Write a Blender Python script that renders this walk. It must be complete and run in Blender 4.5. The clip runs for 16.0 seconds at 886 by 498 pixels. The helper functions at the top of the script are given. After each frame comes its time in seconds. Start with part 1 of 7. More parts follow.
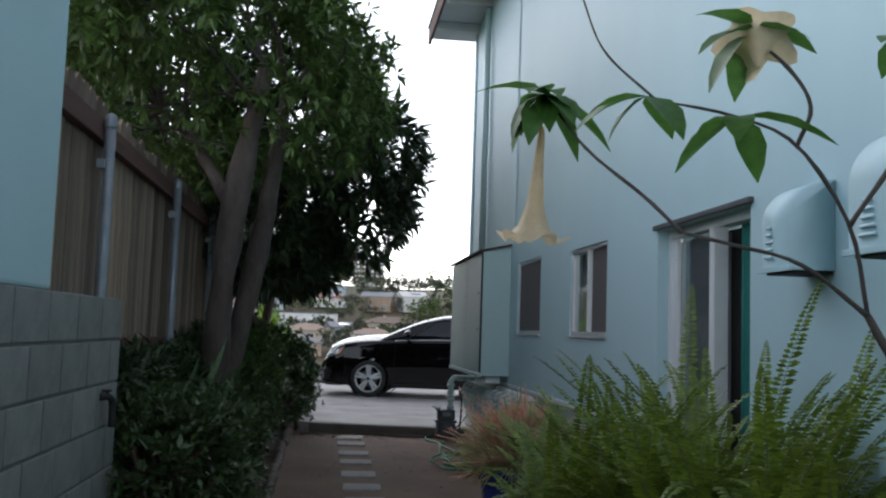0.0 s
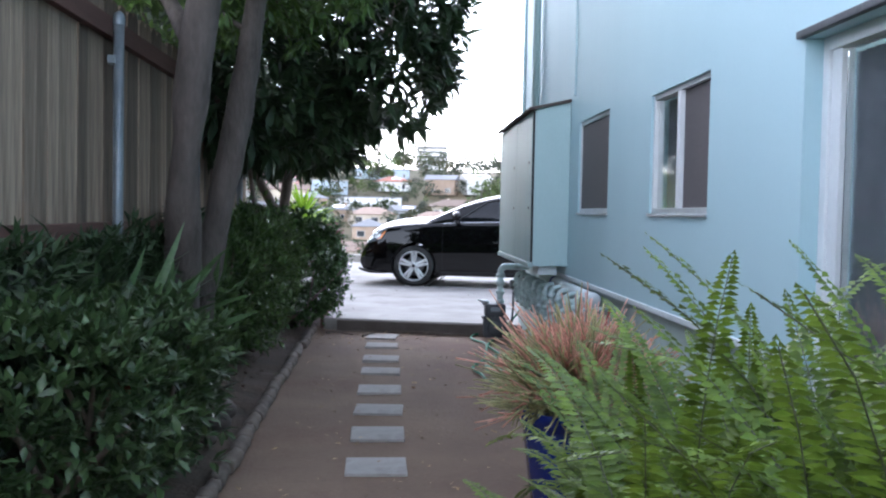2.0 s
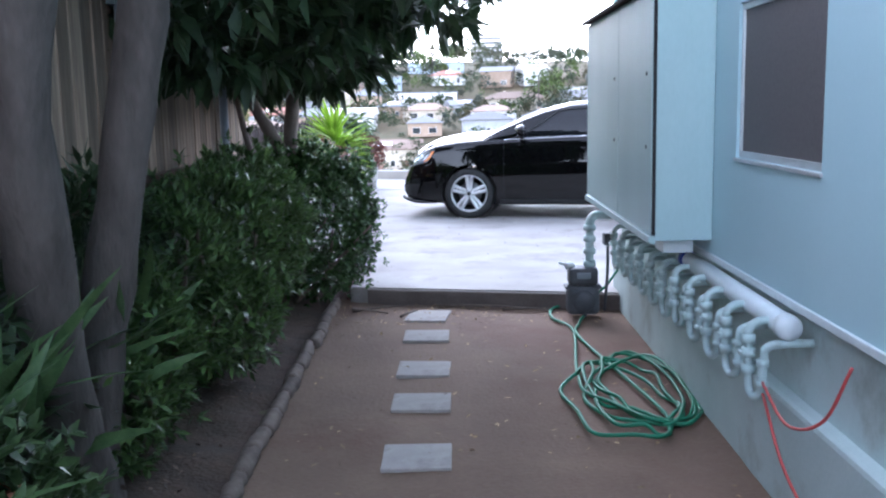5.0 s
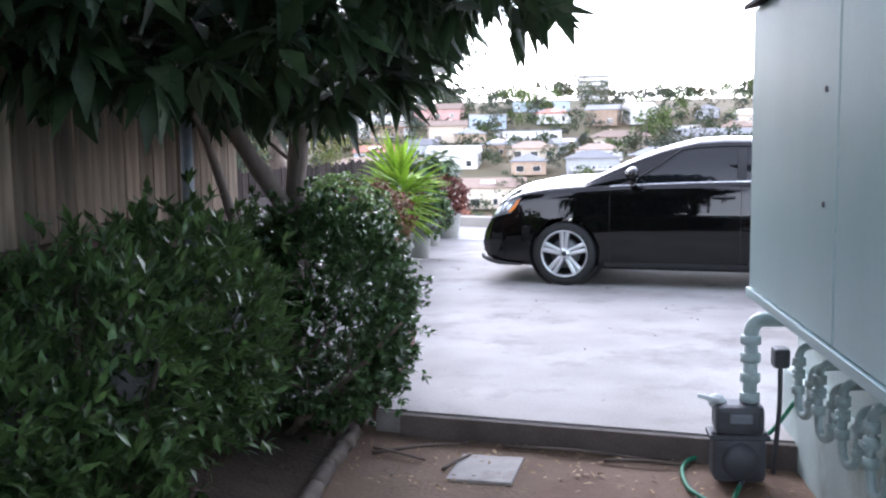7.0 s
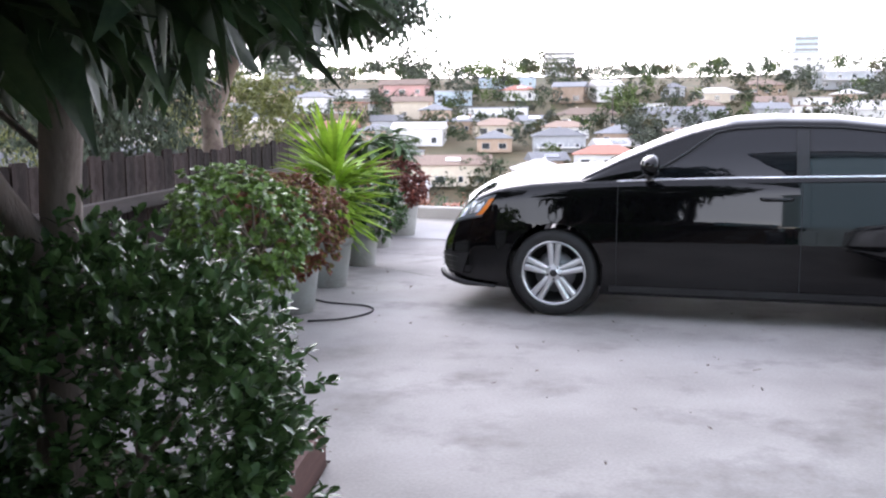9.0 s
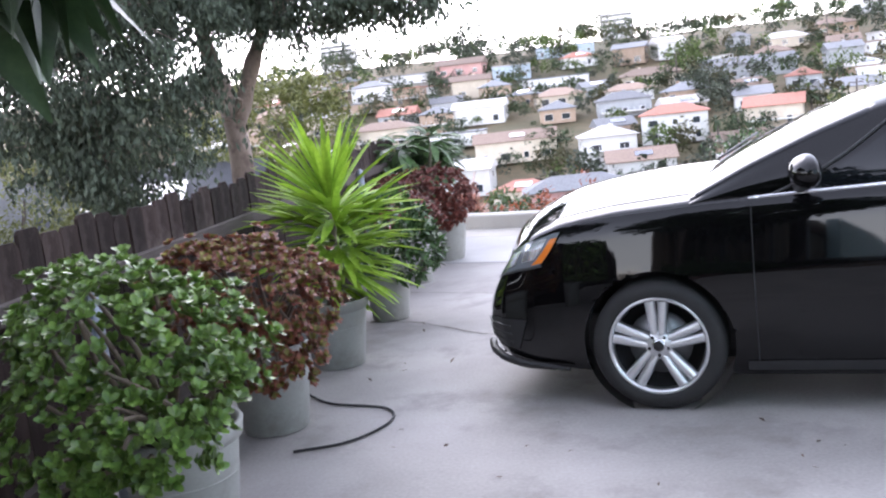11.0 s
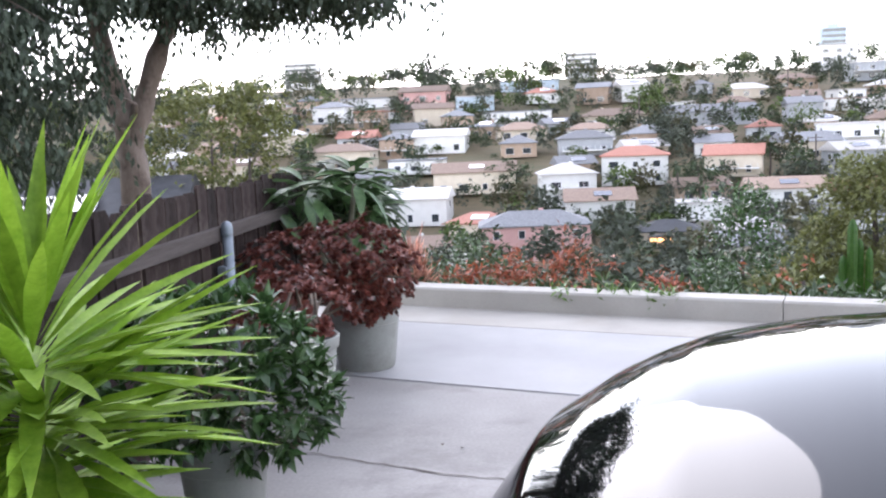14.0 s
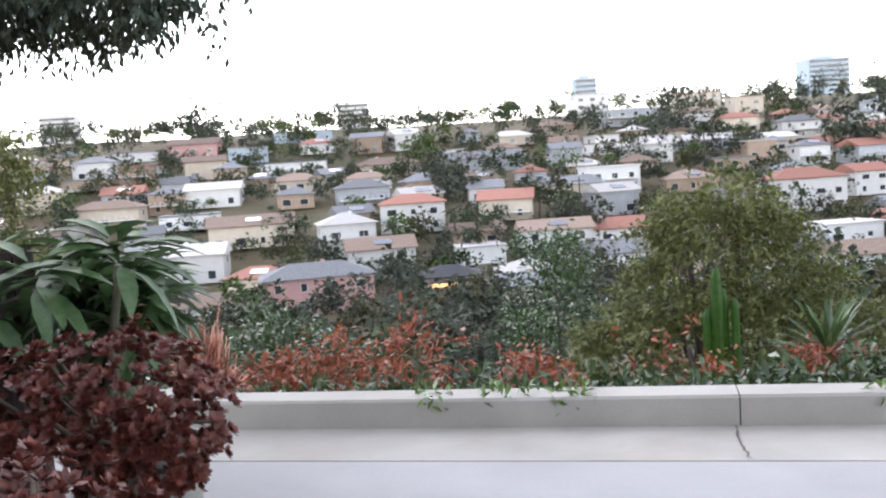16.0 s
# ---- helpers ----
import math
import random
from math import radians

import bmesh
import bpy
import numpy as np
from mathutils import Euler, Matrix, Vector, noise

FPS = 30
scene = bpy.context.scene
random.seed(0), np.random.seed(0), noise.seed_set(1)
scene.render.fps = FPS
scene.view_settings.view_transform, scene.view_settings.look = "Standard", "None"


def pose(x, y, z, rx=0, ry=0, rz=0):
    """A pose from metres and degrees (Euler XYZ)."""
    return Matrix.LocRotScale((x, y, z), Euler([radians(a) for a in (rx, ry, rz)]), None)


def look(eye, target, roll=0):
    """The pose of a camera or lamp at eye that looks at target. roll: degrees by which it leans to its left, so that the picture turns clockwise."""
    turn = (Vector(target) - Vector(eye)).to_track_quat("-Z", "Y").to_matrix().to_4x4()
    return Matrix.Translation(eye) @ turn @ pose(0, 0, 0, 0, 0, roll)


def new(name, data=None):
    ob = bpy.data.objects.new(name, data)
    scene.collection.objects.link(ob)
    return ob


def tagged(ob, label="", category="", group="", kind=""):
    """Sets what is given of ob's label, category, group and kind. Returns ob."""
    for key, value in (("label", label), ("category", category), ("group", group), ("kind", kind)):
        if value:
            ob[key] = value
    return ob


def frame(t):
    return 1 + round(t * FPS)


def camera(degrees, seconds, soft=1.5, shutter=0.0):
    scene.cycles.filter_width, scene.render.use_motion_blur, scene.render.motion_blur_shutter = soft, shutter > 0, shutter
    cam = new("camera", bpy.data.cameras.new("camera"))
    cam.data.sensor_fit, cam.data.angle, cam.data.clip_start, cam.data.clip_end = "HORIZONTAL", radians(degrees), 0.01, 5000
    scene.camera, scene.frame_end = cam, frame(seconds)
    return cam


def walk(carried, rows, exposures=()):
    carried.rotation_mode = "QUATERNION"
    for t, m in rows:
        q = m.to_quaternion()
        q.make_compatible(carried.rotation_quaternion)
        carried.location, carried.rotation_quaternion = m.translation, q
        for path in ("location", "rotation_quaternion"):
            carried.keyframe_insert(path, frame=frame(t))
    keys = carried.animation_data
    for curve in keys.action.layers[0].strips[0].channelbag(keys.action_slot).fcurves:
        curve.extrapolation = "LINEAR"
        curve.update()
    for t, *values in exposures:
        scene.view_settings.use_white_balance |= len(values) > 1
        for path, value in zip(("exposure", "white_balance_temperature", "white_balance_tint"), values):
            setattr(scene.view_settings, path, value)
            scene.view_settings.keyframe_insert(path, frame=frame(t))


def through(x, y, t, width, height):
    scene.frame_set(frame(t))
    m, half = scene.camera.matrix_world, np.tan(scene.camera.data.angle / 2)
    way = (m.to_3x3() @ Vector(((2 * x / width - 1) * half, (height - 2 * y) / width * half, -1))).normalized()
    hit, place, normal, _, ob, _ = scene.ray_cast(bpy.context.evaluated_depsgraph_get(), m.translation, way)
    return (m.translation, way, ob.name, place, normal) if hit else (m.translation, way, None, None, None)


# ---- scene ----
cam = camera(50.4, 16.0, soft=2.2)
PATH = [
    (0, (0.122, -0.277, 1.165), (0.351, 1.702, 1.34), 1.9),
    (0.5, (0.211, 0.14, 1.158), (0.613, 2.097, 1.252), -2.1),
    (0.8, (0.337, 0.39, 1.143), (0.823, 2.33, 1.177), -0.0),
    (1, (0.412, 0.519, 1.143), (0.755, 2.489, 1.196), 1.7),
    (1.5, (0.508, 0.984, 1.114), (0.467, 2.982, 1.031), -0.9),
    (2, (0.518, 1.549, 1.151), (0.618, 3.545, 1.074), 1.1),
    (2.5, (0.592, 2.235, 1.147), (0.621, 4.235, 1.175), 0.5),
    (2.8, (0.594, 2.423, 1.276), (0.5, 4.42, 1.225), -0.4),
    (3, (0.507, 2.574, 1.355), (0.401, 4.569, 1.268), 0.0),
    (3.2, (0.452, 2.67, 1.474), (0.427, 4.659, 1.266), -2.8),
    (5.3, (0.669, 4.593, 1.418), (0.629, 6.569, 1.114), -0.7),
    (5.5, (0.704, 4.813, 1.433), (0.618, 6.788, 1.127), -0.6),
    (6, (0.711, 5.4, 1.446), (0.61, 7.387, 1.249), -4.4),
    (6.5, (0.755, 6.093, 1.416), (0.669, 8.079, 1.198), -0.8),
    (7, (0.734, 6.797, 1.401), (0.492, 8.771, 1.183), -0.9),
    (7.5, (0.689, 7.451, 1.411), (0.69, 9.428, 1.109), 0.6),
    (8, (0.685, 8.119, 1.443), (0.584, 10.08, 1.06), 2.3),
    (8.5, (0.624, 8.761, 1.441), (0.485, 10.739, 1.178), -0.8),
    (9, (0.571, 9.377, 1.41), (0.403, 11.352, 1.142), -0.4),
    (9.2, (0.549, 9.649, 1.425), (0.328, 11.613, 1.12), -0.7),
    (11.3, (0.565, 12.178, 1.556), (0.228, 14.126, 1.255), -7.0),
    (11.5, (0.594, 12.48, 1.533), (0.235, 14.429, 1.263), -6.7),
    (12, (0.622, 13.157, 1.503), (0.218, 15.101, 1.269), -4.4),
    (12.5, (0.56, 13.693, 1.489), (0.099, 15.624, 1.253), -3.1),
    (13, (0.516, 14.139, 1.478), (-0.022, 16.046, 1.205), -0.8),
    (13.5, (0.389, 14.668, 1.485), (-0.083, 16.595, 1.232), -0.4),
    (14, (0.23, 15.221, 1.505), (0.006, 17.192, 1.251), -2.4),
    (14.5, (0.077, 15.743, 1.548), (-0.221, 17.715, 1.406), -2.6),
    (15, (-0.173, 16.448, 1.512), (-0.285, 18.437, 1.337), -4.3),
    (15.5, (-0.195, 17.013, 1.443), (-0.045, 18.996, 1.232), -5.4),
    (16, (-0.209, 17.471, 1.47), (0.037, 19.448, 1.296), -3.8),
]
walk(cam, [(t, look(eye, target, roll)) for t, eye, target, roll in PATH], exposures=[(0, 0.95, 6150, 13), (0.5, 1.55, 5650, 12), (1, 2.05, 5550, 14), (1.5, 2.2, 5850, 16), (2, 2.35, 5750, 17), (3, 2.15, 5500, 19), (5.5, 2.75, 5450, 19), (7, 2.6, 5850, 21), (9, 2.25, 6150, 22), (11.5, 2.35, 6000, 22), (12.5, 2.38, 6050, 22), (13.5, 2.1, 6050, 20), (14.5, 1.92, 6150, 19), (16, 1.68, 6250, 17)])

# ---- light ----
SUN_ELEVATION, SUN_TURN = 33, 340
world = bpy.data.worlds.new("world")
scene.world = world
world.use_nodes = True
wn = world.node_tree.nodes
sky = wn.new("ShaderNodeTexSky")
sky.sky_type = "NISHITA"
sky.sun_disc = False
sky.sun_elevation, sky.sun_rotation = radians(SUN_ELEVATION), radians(SUN_TURN)
sky.air_density, sky.dust_density, sky.ozone_density = 1.4, 0.25, 0.8
wn["Background"].inputs["Strength"].default_value = 0.15
veil = wn.new("ShaderNodeHueSaturation")  # a thin high overcast
veil.inputs["Saturation"].default_value = 0.3
world.node_tree.links.new(sky.outputs[0], veil.inputs["Color"])
world.node_tree.links.new(veil.outputs[0], wn["Background"].inputs["Color"])
sun = new("sun", bpy.data.lights.new("sun", "SUN"))
sun.data.energy, sun.data.angle, sun.data.color = 0.5, radians(40), (1.0, 0.96, 0.9)
sun.matrix_world = look((0, 0, 0), (-math.sin(radians(SUN_TURN)), -math.cos(radians(SUN_TURN)), -math.tan(radians(SUN_ELEVATION))))

# ---- materials ----


def material(name, dark, light, scale=8.0, rough=0.7, metal=0.0, bump=0.3, fine=60.0, vary="", spread=0.25,
             stretch=(1, 1, 1), spots=None, spot_scale=2.0, coat=0.0, through_light=0.0, relief=0.01, spec=0.5):
    """A procedural surface: two scales of noise between two colours, optional stains, fine relief, variation by piece or by leaf."""
    m = bpy.data.materials.new(name)
    m.use_nodes = True
    n, l = m.node_tree.nodes, m.node_tree.links
    p = n["Principled BSDF"]
    co = n.new("ShaderNodeTexCoord")
    mp = n.new("ShaderNodeMapping")
    mp.inputs["Scale"].default_value = stretch
    l.new(co.outputs["Object"], mp.inputs["Vector"])
    a, b = n.new("ShaderNodeTexNoise"), n.new("ShaderNodeTexNoise")
    a.inputs["Scale"].default_value, a.inputs["Detail"].default_value = scale, 6
    b.inputs["Scale"].default_value, b.inputs["Detail"].default_value = fine, 4
    for t in (a, b):
        l.new(mp.outputs[0], t.inputs["Vector"])
    add = n.new("ShaderNodeMath")
    add.operation = "MULTIPLY_ADD"
    l.new(b.outputs["Fac"], add.inputs[0])
    add.inputs[1].default_value = 0.45
    l.new(a.outputs["Fac"], add.inputs[2])
    ramp = n.new("ShaderNodeMapRange")
    ramp.inputs["From Min"].default_value, ramp.inputs["From Max"].default_value = 0.42, 1.02
    l.new(add.outputs[0], ramp.inputs["Value"])
    mix = n.new("ShaderNodeMix")
    mix.data_type = "RGBA"
    mix.inputs["A"].default_value, mix.inputs["B"].default_value = (*dark, 1), (*light, 1)
    l.new(ramp.outputs[0], mix.inputs["Factor"])
    colour = mix.outputs["Result"]
    if spots:
        s = n.new("ShaderNodeTexNoise")
        s.inputs["Scale"].default_value, s.inputs["Detail"].default_value, s.inputs["Roughness"].default_value = spot_scale, 8, 0.65
        l.new(co.outputs["Object"], s.inputs["Vector"])
        r2 = n.new("ShaderNodeMapRange")
        r2.inputs["From Min"].default_value, r2.inputs["From Max"].default_value = 0.52, 0.72
        l.new(s.outputs["Fac"], r2.inputs["Value"])
        m2 = n.new("ShaderNodeMix")
        m2.data_type = "RGBA"
        m2.inputs["B"].default_value = (*spots, 1)
        l.new(colour, m2.inputs["A"])
        l.new(r2.outputs[0], m2.inputs["Factor"])
        colour = m2.outputs["Result"]
    if vary:
        if vary == "object":
            r = n.new("ShaderNodeObjectInfo").outputs["Random"]
        else:
            r = n.new("ShaderNodeNewGeometry").outputs["Random Per Island"]
        mr = n.new("ShaderNodeMapRange")
        mr.inputs["To Min"].default_value, mr.inputs["To Max"].default_value = 1 - spread, 1 + spread
        l.new(r, mr.inputs["Value"])
        hsv = n.new("ShaderNodeHueSaturation")
        l.new(mr.outputs[0], hsv.inputs["Value"])
        l.new(colour, hsv.inputs["Color"])
        colour = hsv.outputs["Color"]
    l.new(colour, p.inputs["Base Color"])
    p.inputs["Roughness"].default_value, p.inputs["Metallic"].default_value = rough, metal
    p.inputs["Specular IOR Level"].default_value = spec
    p.inputs["Coat Weight"].default_value = coat
    p.inputs["Coat Roughness"].default_value = 0.03
    if bump:
        bp = n.new("ShaderNodeBump")
        bp.inputs["Strength"].default_value, bp.inputs["Distance"].default_value = bump, relief
        l.new(add.outputs[0], bp.inputs["Height"])
        l.new(bp.outputs[0], p.inputs["Normal"])
    if through_light:
        tr = n.new("ShaderNodeBsdfTranslucent")
        l.new(colour, tr.inputs["Color"])
        ms = n.new("ShaderNodeMixShader")
        ms.inputs[0].default_value = through_light
        l.new(p.outputs[0], ms.inputs[1])
        l.new(tr.outputs[0], ms.inputs[2])
        l.new(ms.outputs[0], n["Material Output"].inputs["Surface"])
    return m


def leaf_mat(name, dark, light, rough=0.42, spread=0.45, through=0.2, spec=0.5):
    return material(name, dark, light, 25, rough, 0, 0.15, 90, "island", spread, through_light=through, spec=spec)


M = dict(
    dirt=material("dirt", (0.135, 0.085, 0.060), (0.215, 0.145, 0.10), 1.6, 0.95, 0, 0.7, 45, spots=(0.115, 0.055, 0.038), spot_scale=0.55, relief=0.02),
    bed=material("bed_soil", (0.035, 0.024, 0.018), (0.10, 0.065, 0.045), 5, 0.95, 0, 0.9, 50, relief=0.03),
    concrete=material("driveway_concrete", (0.215, 0.20, 0.188), (0.39, 0.368, 0.35), 1.3, 0.8, 0, 0.35, 60, spots=(0.165, 0.15, 0.142), spot_scale=1.5, relief=0.005),
    concrete_new=material("pale_concrete", (0.30, 0.293, 0.29), (0.43, 0.422, 0.418), 1.1, 0.75, 0, 0.2, 130, spots=(0.35, 0.34, 0.34), spot_scale=0.6, relief=0.004),
    kerb=material("kerb_concrete", (0.07, 0.055, 0.05), (0.16, 0.13, 0.115), 4, 0.9, 0, 0.5, 70),
    parapet=material("parapet_plaster", (0.35, 0.325, 0.29), (0.48, 0.455, 0.41), 2.0, 0.8, 0, 0.25, 90, spots=(0.38, 0.34, 0.29), spot_scale=1.3, relief=0.005),
    stucco=material("pale_turquoise_paint", (0.40, 0.58, 0.63), (0.46, 0.64, 0.69), 1.4, 0.55, 0, 0.22, 120, stretch=(1, 1, 0.35), relief=0.004),
    box_paint=material("box_paint", (0.34, 0.49, 0.50), (0.41, 0.56, 0.575), 2.2, 0.38, 0, 0.1, 70, stretch=(1, 1, 0.4), relief=0.003),
    found=material("foundation_paint", (0.44, 0.55, 0.54), (0.56, 0.66, 0.65), 3.0, 0.7, 0, 0.3, 60, spots=(0.30, 0.34, 0.31), spot_scale=2.2, relief=0.006),
    paver=material("paver", (0.28, 0.26, 0.245), (0.40, 0.375, 0.35), 7, 0.9, 0, 0.35, 90, "object", 0.12, spots=(0.21, 0.19, 0.175), spot_scale=5, relief=0.004),
    board=material("fence_board", (0.095, 0.066, 0.048), (0.36, 0.27, 0.20), 6, 0.9, 0, 0.6, 38, "object", 0.5, stretch=(1, 2.2, 0.16), spots=(0.10, 0.072, 0.052), spot_scale=2.0, relief=0.008),
    board_dark=material("dark_fence_board", (0.016, 0.010, 0.009), (0.050, 0.036, 0.032), 5, 0.9, 0, 0.6, 38, "object", 0.4, stretch=(1, 6, 0.25), spots=(0.085, 0.068, 0.062), spot_scale=3.5, spec=0.15, relief=0.006),
    rail_red=material("fence_rail", (0.065, 0.03, 0.024), (0.13, 0.06, 0.045), 5, 0.85, 0, 0.4, 40, stretch=(1, 0.2, 4)),
    rail_grey=material("weathered_rail", (0.055, 0.044, 0.040), (0.115, 0.098, 0.09), 5, 0.85, 0, 0.4, 40, stretch=(1, 0.2, 4), spec=0.2),
    galv=material("galvanised_steel", (0.17, 0.20, 0.23), (0.28, 0.31, 0.34), 9, 0.5, 0.5, 0.1, 60),
    block=material("concrete_block", (0.17, 0.172, 0.165), (0.26, 0.262, 0.25), 9, 0.9, 0, 0.6, 80, "object", 0.1, relief=0.006),
    mortar=material("mortar", (0.12, 0.12, 0.115), (0.18, 0.18, 0.17), 9, 0.95, 0, 0.5, 80),
    wood=material("log", (0.085, 0.062, 0.05), (0.19, 0.15, 0.125), 9, 0.9, 0, 0.6, 50, "object", 0.3),
    bark=material("bark", (0.045, 0.036, 0.032), (0.12, 0.098, 0.088), 9, 0.9, 0, 0.9, 45, stretch=(1, 1, 0.35), relief=0.02),
    bark_pale=material("pale_bark", (0.11, 0.085, 0.072), (0.26, 0.21, 0.18), 6, 0.85, 0, 0.8, 40, stretch=(1, 1, 0.3), spots=(0.08, 0.055, 0.045), spot_scale=3, relief=0.02),
    stem=material("green_stem", (0.06, 0.065, 0.04), (0.15, 0.14, 0.095), 14, 0.7, 0, 0.3, 60),
    twig=material("brown_twig", (0.10, 0.075, 0.055), (0.21, 0.165, 0.125), 14, 0.8, 0, 0.4, 60),
    white_frame=material("white_frame", (0.66, 0.68, 0.69), (0.76, 0.78, 0.79), 6, 0.4, 0, 0.05, 60),
    alu=material("aluminium_frame", (0.50, 0.53, 0.55), (0.62, 0.65, 0.67), 8, 0.35, 0.5, 0.05, 60),
    screen=material("insect_screen", (0.085, 0.075, 0.078), (0.12, 0.108, 0.11), 60, 0.55, 0, 0.3, 420, relief=0.002),
    blind=material("grey_blind", (0.15, 0.155, 0.175), (0.21, 0.215, 0.235), 6, 0.6, 0, 0.1, 50),
    curtain=material("green_curtain", (0.012, 0.15, 0.125), (0.03, 0.24, 0.20), 6, 0.7, 0, 0.2, 60),
    # Near-black: shade of rooms and openings put into colour, also black plastic.
    dark=material("black_and_shade", (0.012, 0.012, 0.013), (0.02, 0.02, 0.021), 6, 0.8, 0, 0.1, 50),
    hose=material("green_hose", (0.010, 0.15, 0.08), (0.018, 0.22, 0.115), 20, 0.6, 0, 0.1, 80),
    meter=material("meter_grey", (0.045, 0.05, 0.058), (0.09, 0.097, 0.11), 9, 0.55, 0.2, 0.3, 70),
    pipe=material("painted_pipe", (0.40, 0.53, 0.53), (0.52, 0.64, 0.64), 12, 0.4, 0, 0.2, 60, spots=(0.28, 0.33, 0.32), spot_scale=9),
    pipe_white=material("white_pipe", (0.58, 0.66, 0.68), (0.68, 0.74, 0.76), 12, 0.35, 0, 0.1, 60),
    glaze=material("blue_glaze", (0.010, 0.022, 0.16), (0.02, 0.045, 0.27), 6, 0.2, 0, 0.1, 60),
    blue=material("blue_plastic", (0.012, 0.04, 0.32), (0.02, 0.06, 0.42), 12, 0.4, 0, 0.05, 60),
    red_wire=material("red_wire", (0.42, 0.05, 0.05), (0.55, 0.09, 0.08), 12, 0.4, 0, 0.05, 60),
    pot=material("grey_planter", (0.25, 0.255, 0.235), (0.335, 0.34, 0.315), 5, 0.6, 0, 0.1, 70, spots=(0.20, 0.195, 0.175), spot_scale=4),
    terracotta=material("terracotta", (0.30, 0.09, 0.05), (0.42, 0.15, 0.085), 7, 0.75, 0, 0.2, 60),
    soil=material("potting_soil", (0.03, 0.022, 0.016), (0.08, 0.06, 0.045), 12, 0.95, 0, 0.8, 60),
)
# ---- modelling helpers ----


def mesh_np(name, V, F, mat, smooth=True):
    me = bpy.data.meshes.new(name)
    me.from_pydata(np.asarray(V, float).tolist(), [], F if isinstance(F, list) else np.asarray(F).tolist())
    me.materials.append(mat)
    if smooth:
        me.polygons.foreach_set("use_smooth", [True] * len(me.polygons))
    me.update()
    return me


def part(name, bm, mat, parent=None, label="", smooth=False):
    """Links a bmesh, or a mesh, as one object under a thing or a part."""
    if isinstance(bm, bmesh.types.BMesh):
        me = bpy.data.meshes.new(name)
        bm.to_mesh(me)
        bm.free()
        me.materials.append(mat)
        if smooth:
            me.polygons.foreach_set("use_smooth", [True] * len(me.polygons))
    else:
        me = bm
    ob = new(name, me)
    if parent:
        ob.parent = parent
    if label:
        ob["label"] = label
    return ob


def empty(name, label, category, at=(0, 0, 0), turn=0.0, group="", kind=""):
    ob = new(name)
    ob.empty_display_size = 0.1
    ob.matrix_world = pose(*at, 0, 0, turn)
    return tagged(ob, label, category, group, kind)


def box(size, at=(0, 0, 0), bevel=0.0, turn=(0, 0, 0), bm=None):
    """A bevelled box of the size, centred at a place; added to bm if given."""
    made = bmesh.new()
    bmesh.ops.create_cube(made, size=1)
    bmesh.ops.scale(made, vec=size, verts=made.verts)
    if bevel:
        bmesh.ops.bevel(made, geom=made.edges[:], offset=bevel, segments=2, affect="EDGES", profile=0.6)
    bmesh.ops.transform(made, matrix=pose(*at, *turn), verts=made.verts)
    return merge(bm, made)


def merge(bm, made):
    if bm is None:
        return made
    me = bpy.data.meshes.new("join")
    made.to_mesh(me)
    made.free()
    bm.from_mesh(me)
    bpy.data.meshes.remove(me)
    return bm


def span(lo, hi, bevel=0.0, bm=None):
    """A bevelled box from one corner to the other."""
    return box([h - l for l, h in zip(lo, hi)], [(l + h) / 2 for l, h in zip(lo, hi)], bevel, bm=bm)


def tube_np(points, radii, sides=8, closed_ends=True):
    """Vertices and faces of a tube along points with a radius at each."""
    P = np.asarray(points, float)
    R = np.broadcast_to(np.asarray(radii, float), (len(P),))
    T = np.gradient(P, axis=0)
    T /= np.linalg.norm(T, axis=1)[:, None] + 1e-9
    ref = np.array((0.0, 0.0, 1.0)) if abs(T[0][2]) < 0.9 else np.array((1.0, 0.0, 0.0))
    V = []
    u = np.cross(T[0], ref)
    u /= np.linalg.norm(u)
    for p, t, r in zip(P, T, R):
        u = u - t * np.dot(u, t)
        u /= np.linalg.norm(u) + 1e-9
        w = np.cross(t, u)
        for k in range(sides):
            a = 2 * math.pi * k / sides
            V.append(p + r * (math.cos(a) * u + math.sin(a) * w))
    F = []
    for i in range(len(P) - 1):
        for k in range(sides):
            F.append((i * sides + k, i * sides + (k + 1) % sides, (i + 1) * sides + (k + 1) % sides, (i + 1) * sides + k))
    if closed_ends:
        F.append(tuple(range(sides))[::-1])
        F.append(tuple((len(P) - 1) * sides + k for k in range(sides)))
    return V, F


def smooth_path(points, n=24):
    """A Catmull-Rom curve through the points."""
    P = [np.array(p, float) for p in points]
    P = [2 * P[0] - P[1]] + P + [2 * P[-1] - P[-2]]
    out = []
    k = len(P) - 3
    for i in range(n):
        s = i / (n - 1) * k
        j = min(int(s), k - 1)
        t = s - j
        a, b, c, d = P[j:j + 4]
        out.append(0.5 * (2 * b + (c - a) * t + (2 * a - 5 * b + 4 * c - d) * t * t + (3 * b - a - 3 * c + d) * t ** 3))
    return np.array(out)


def tube(name, points, radii, mat, parent=None, sides=8, label="", n=0):
    P = smooth_path(points, n) if n else np.array(points, float)
    R = np.interp(np.linspace(0, 1, len(P)), np.linspace(0, 1, len(np.atleast_1d(radii))), np.atleast_1d(radii))
    V, F = tube_np(P, R, sides)
    return part(name, mesh_np(name, V, F, mat), None, parent, label)


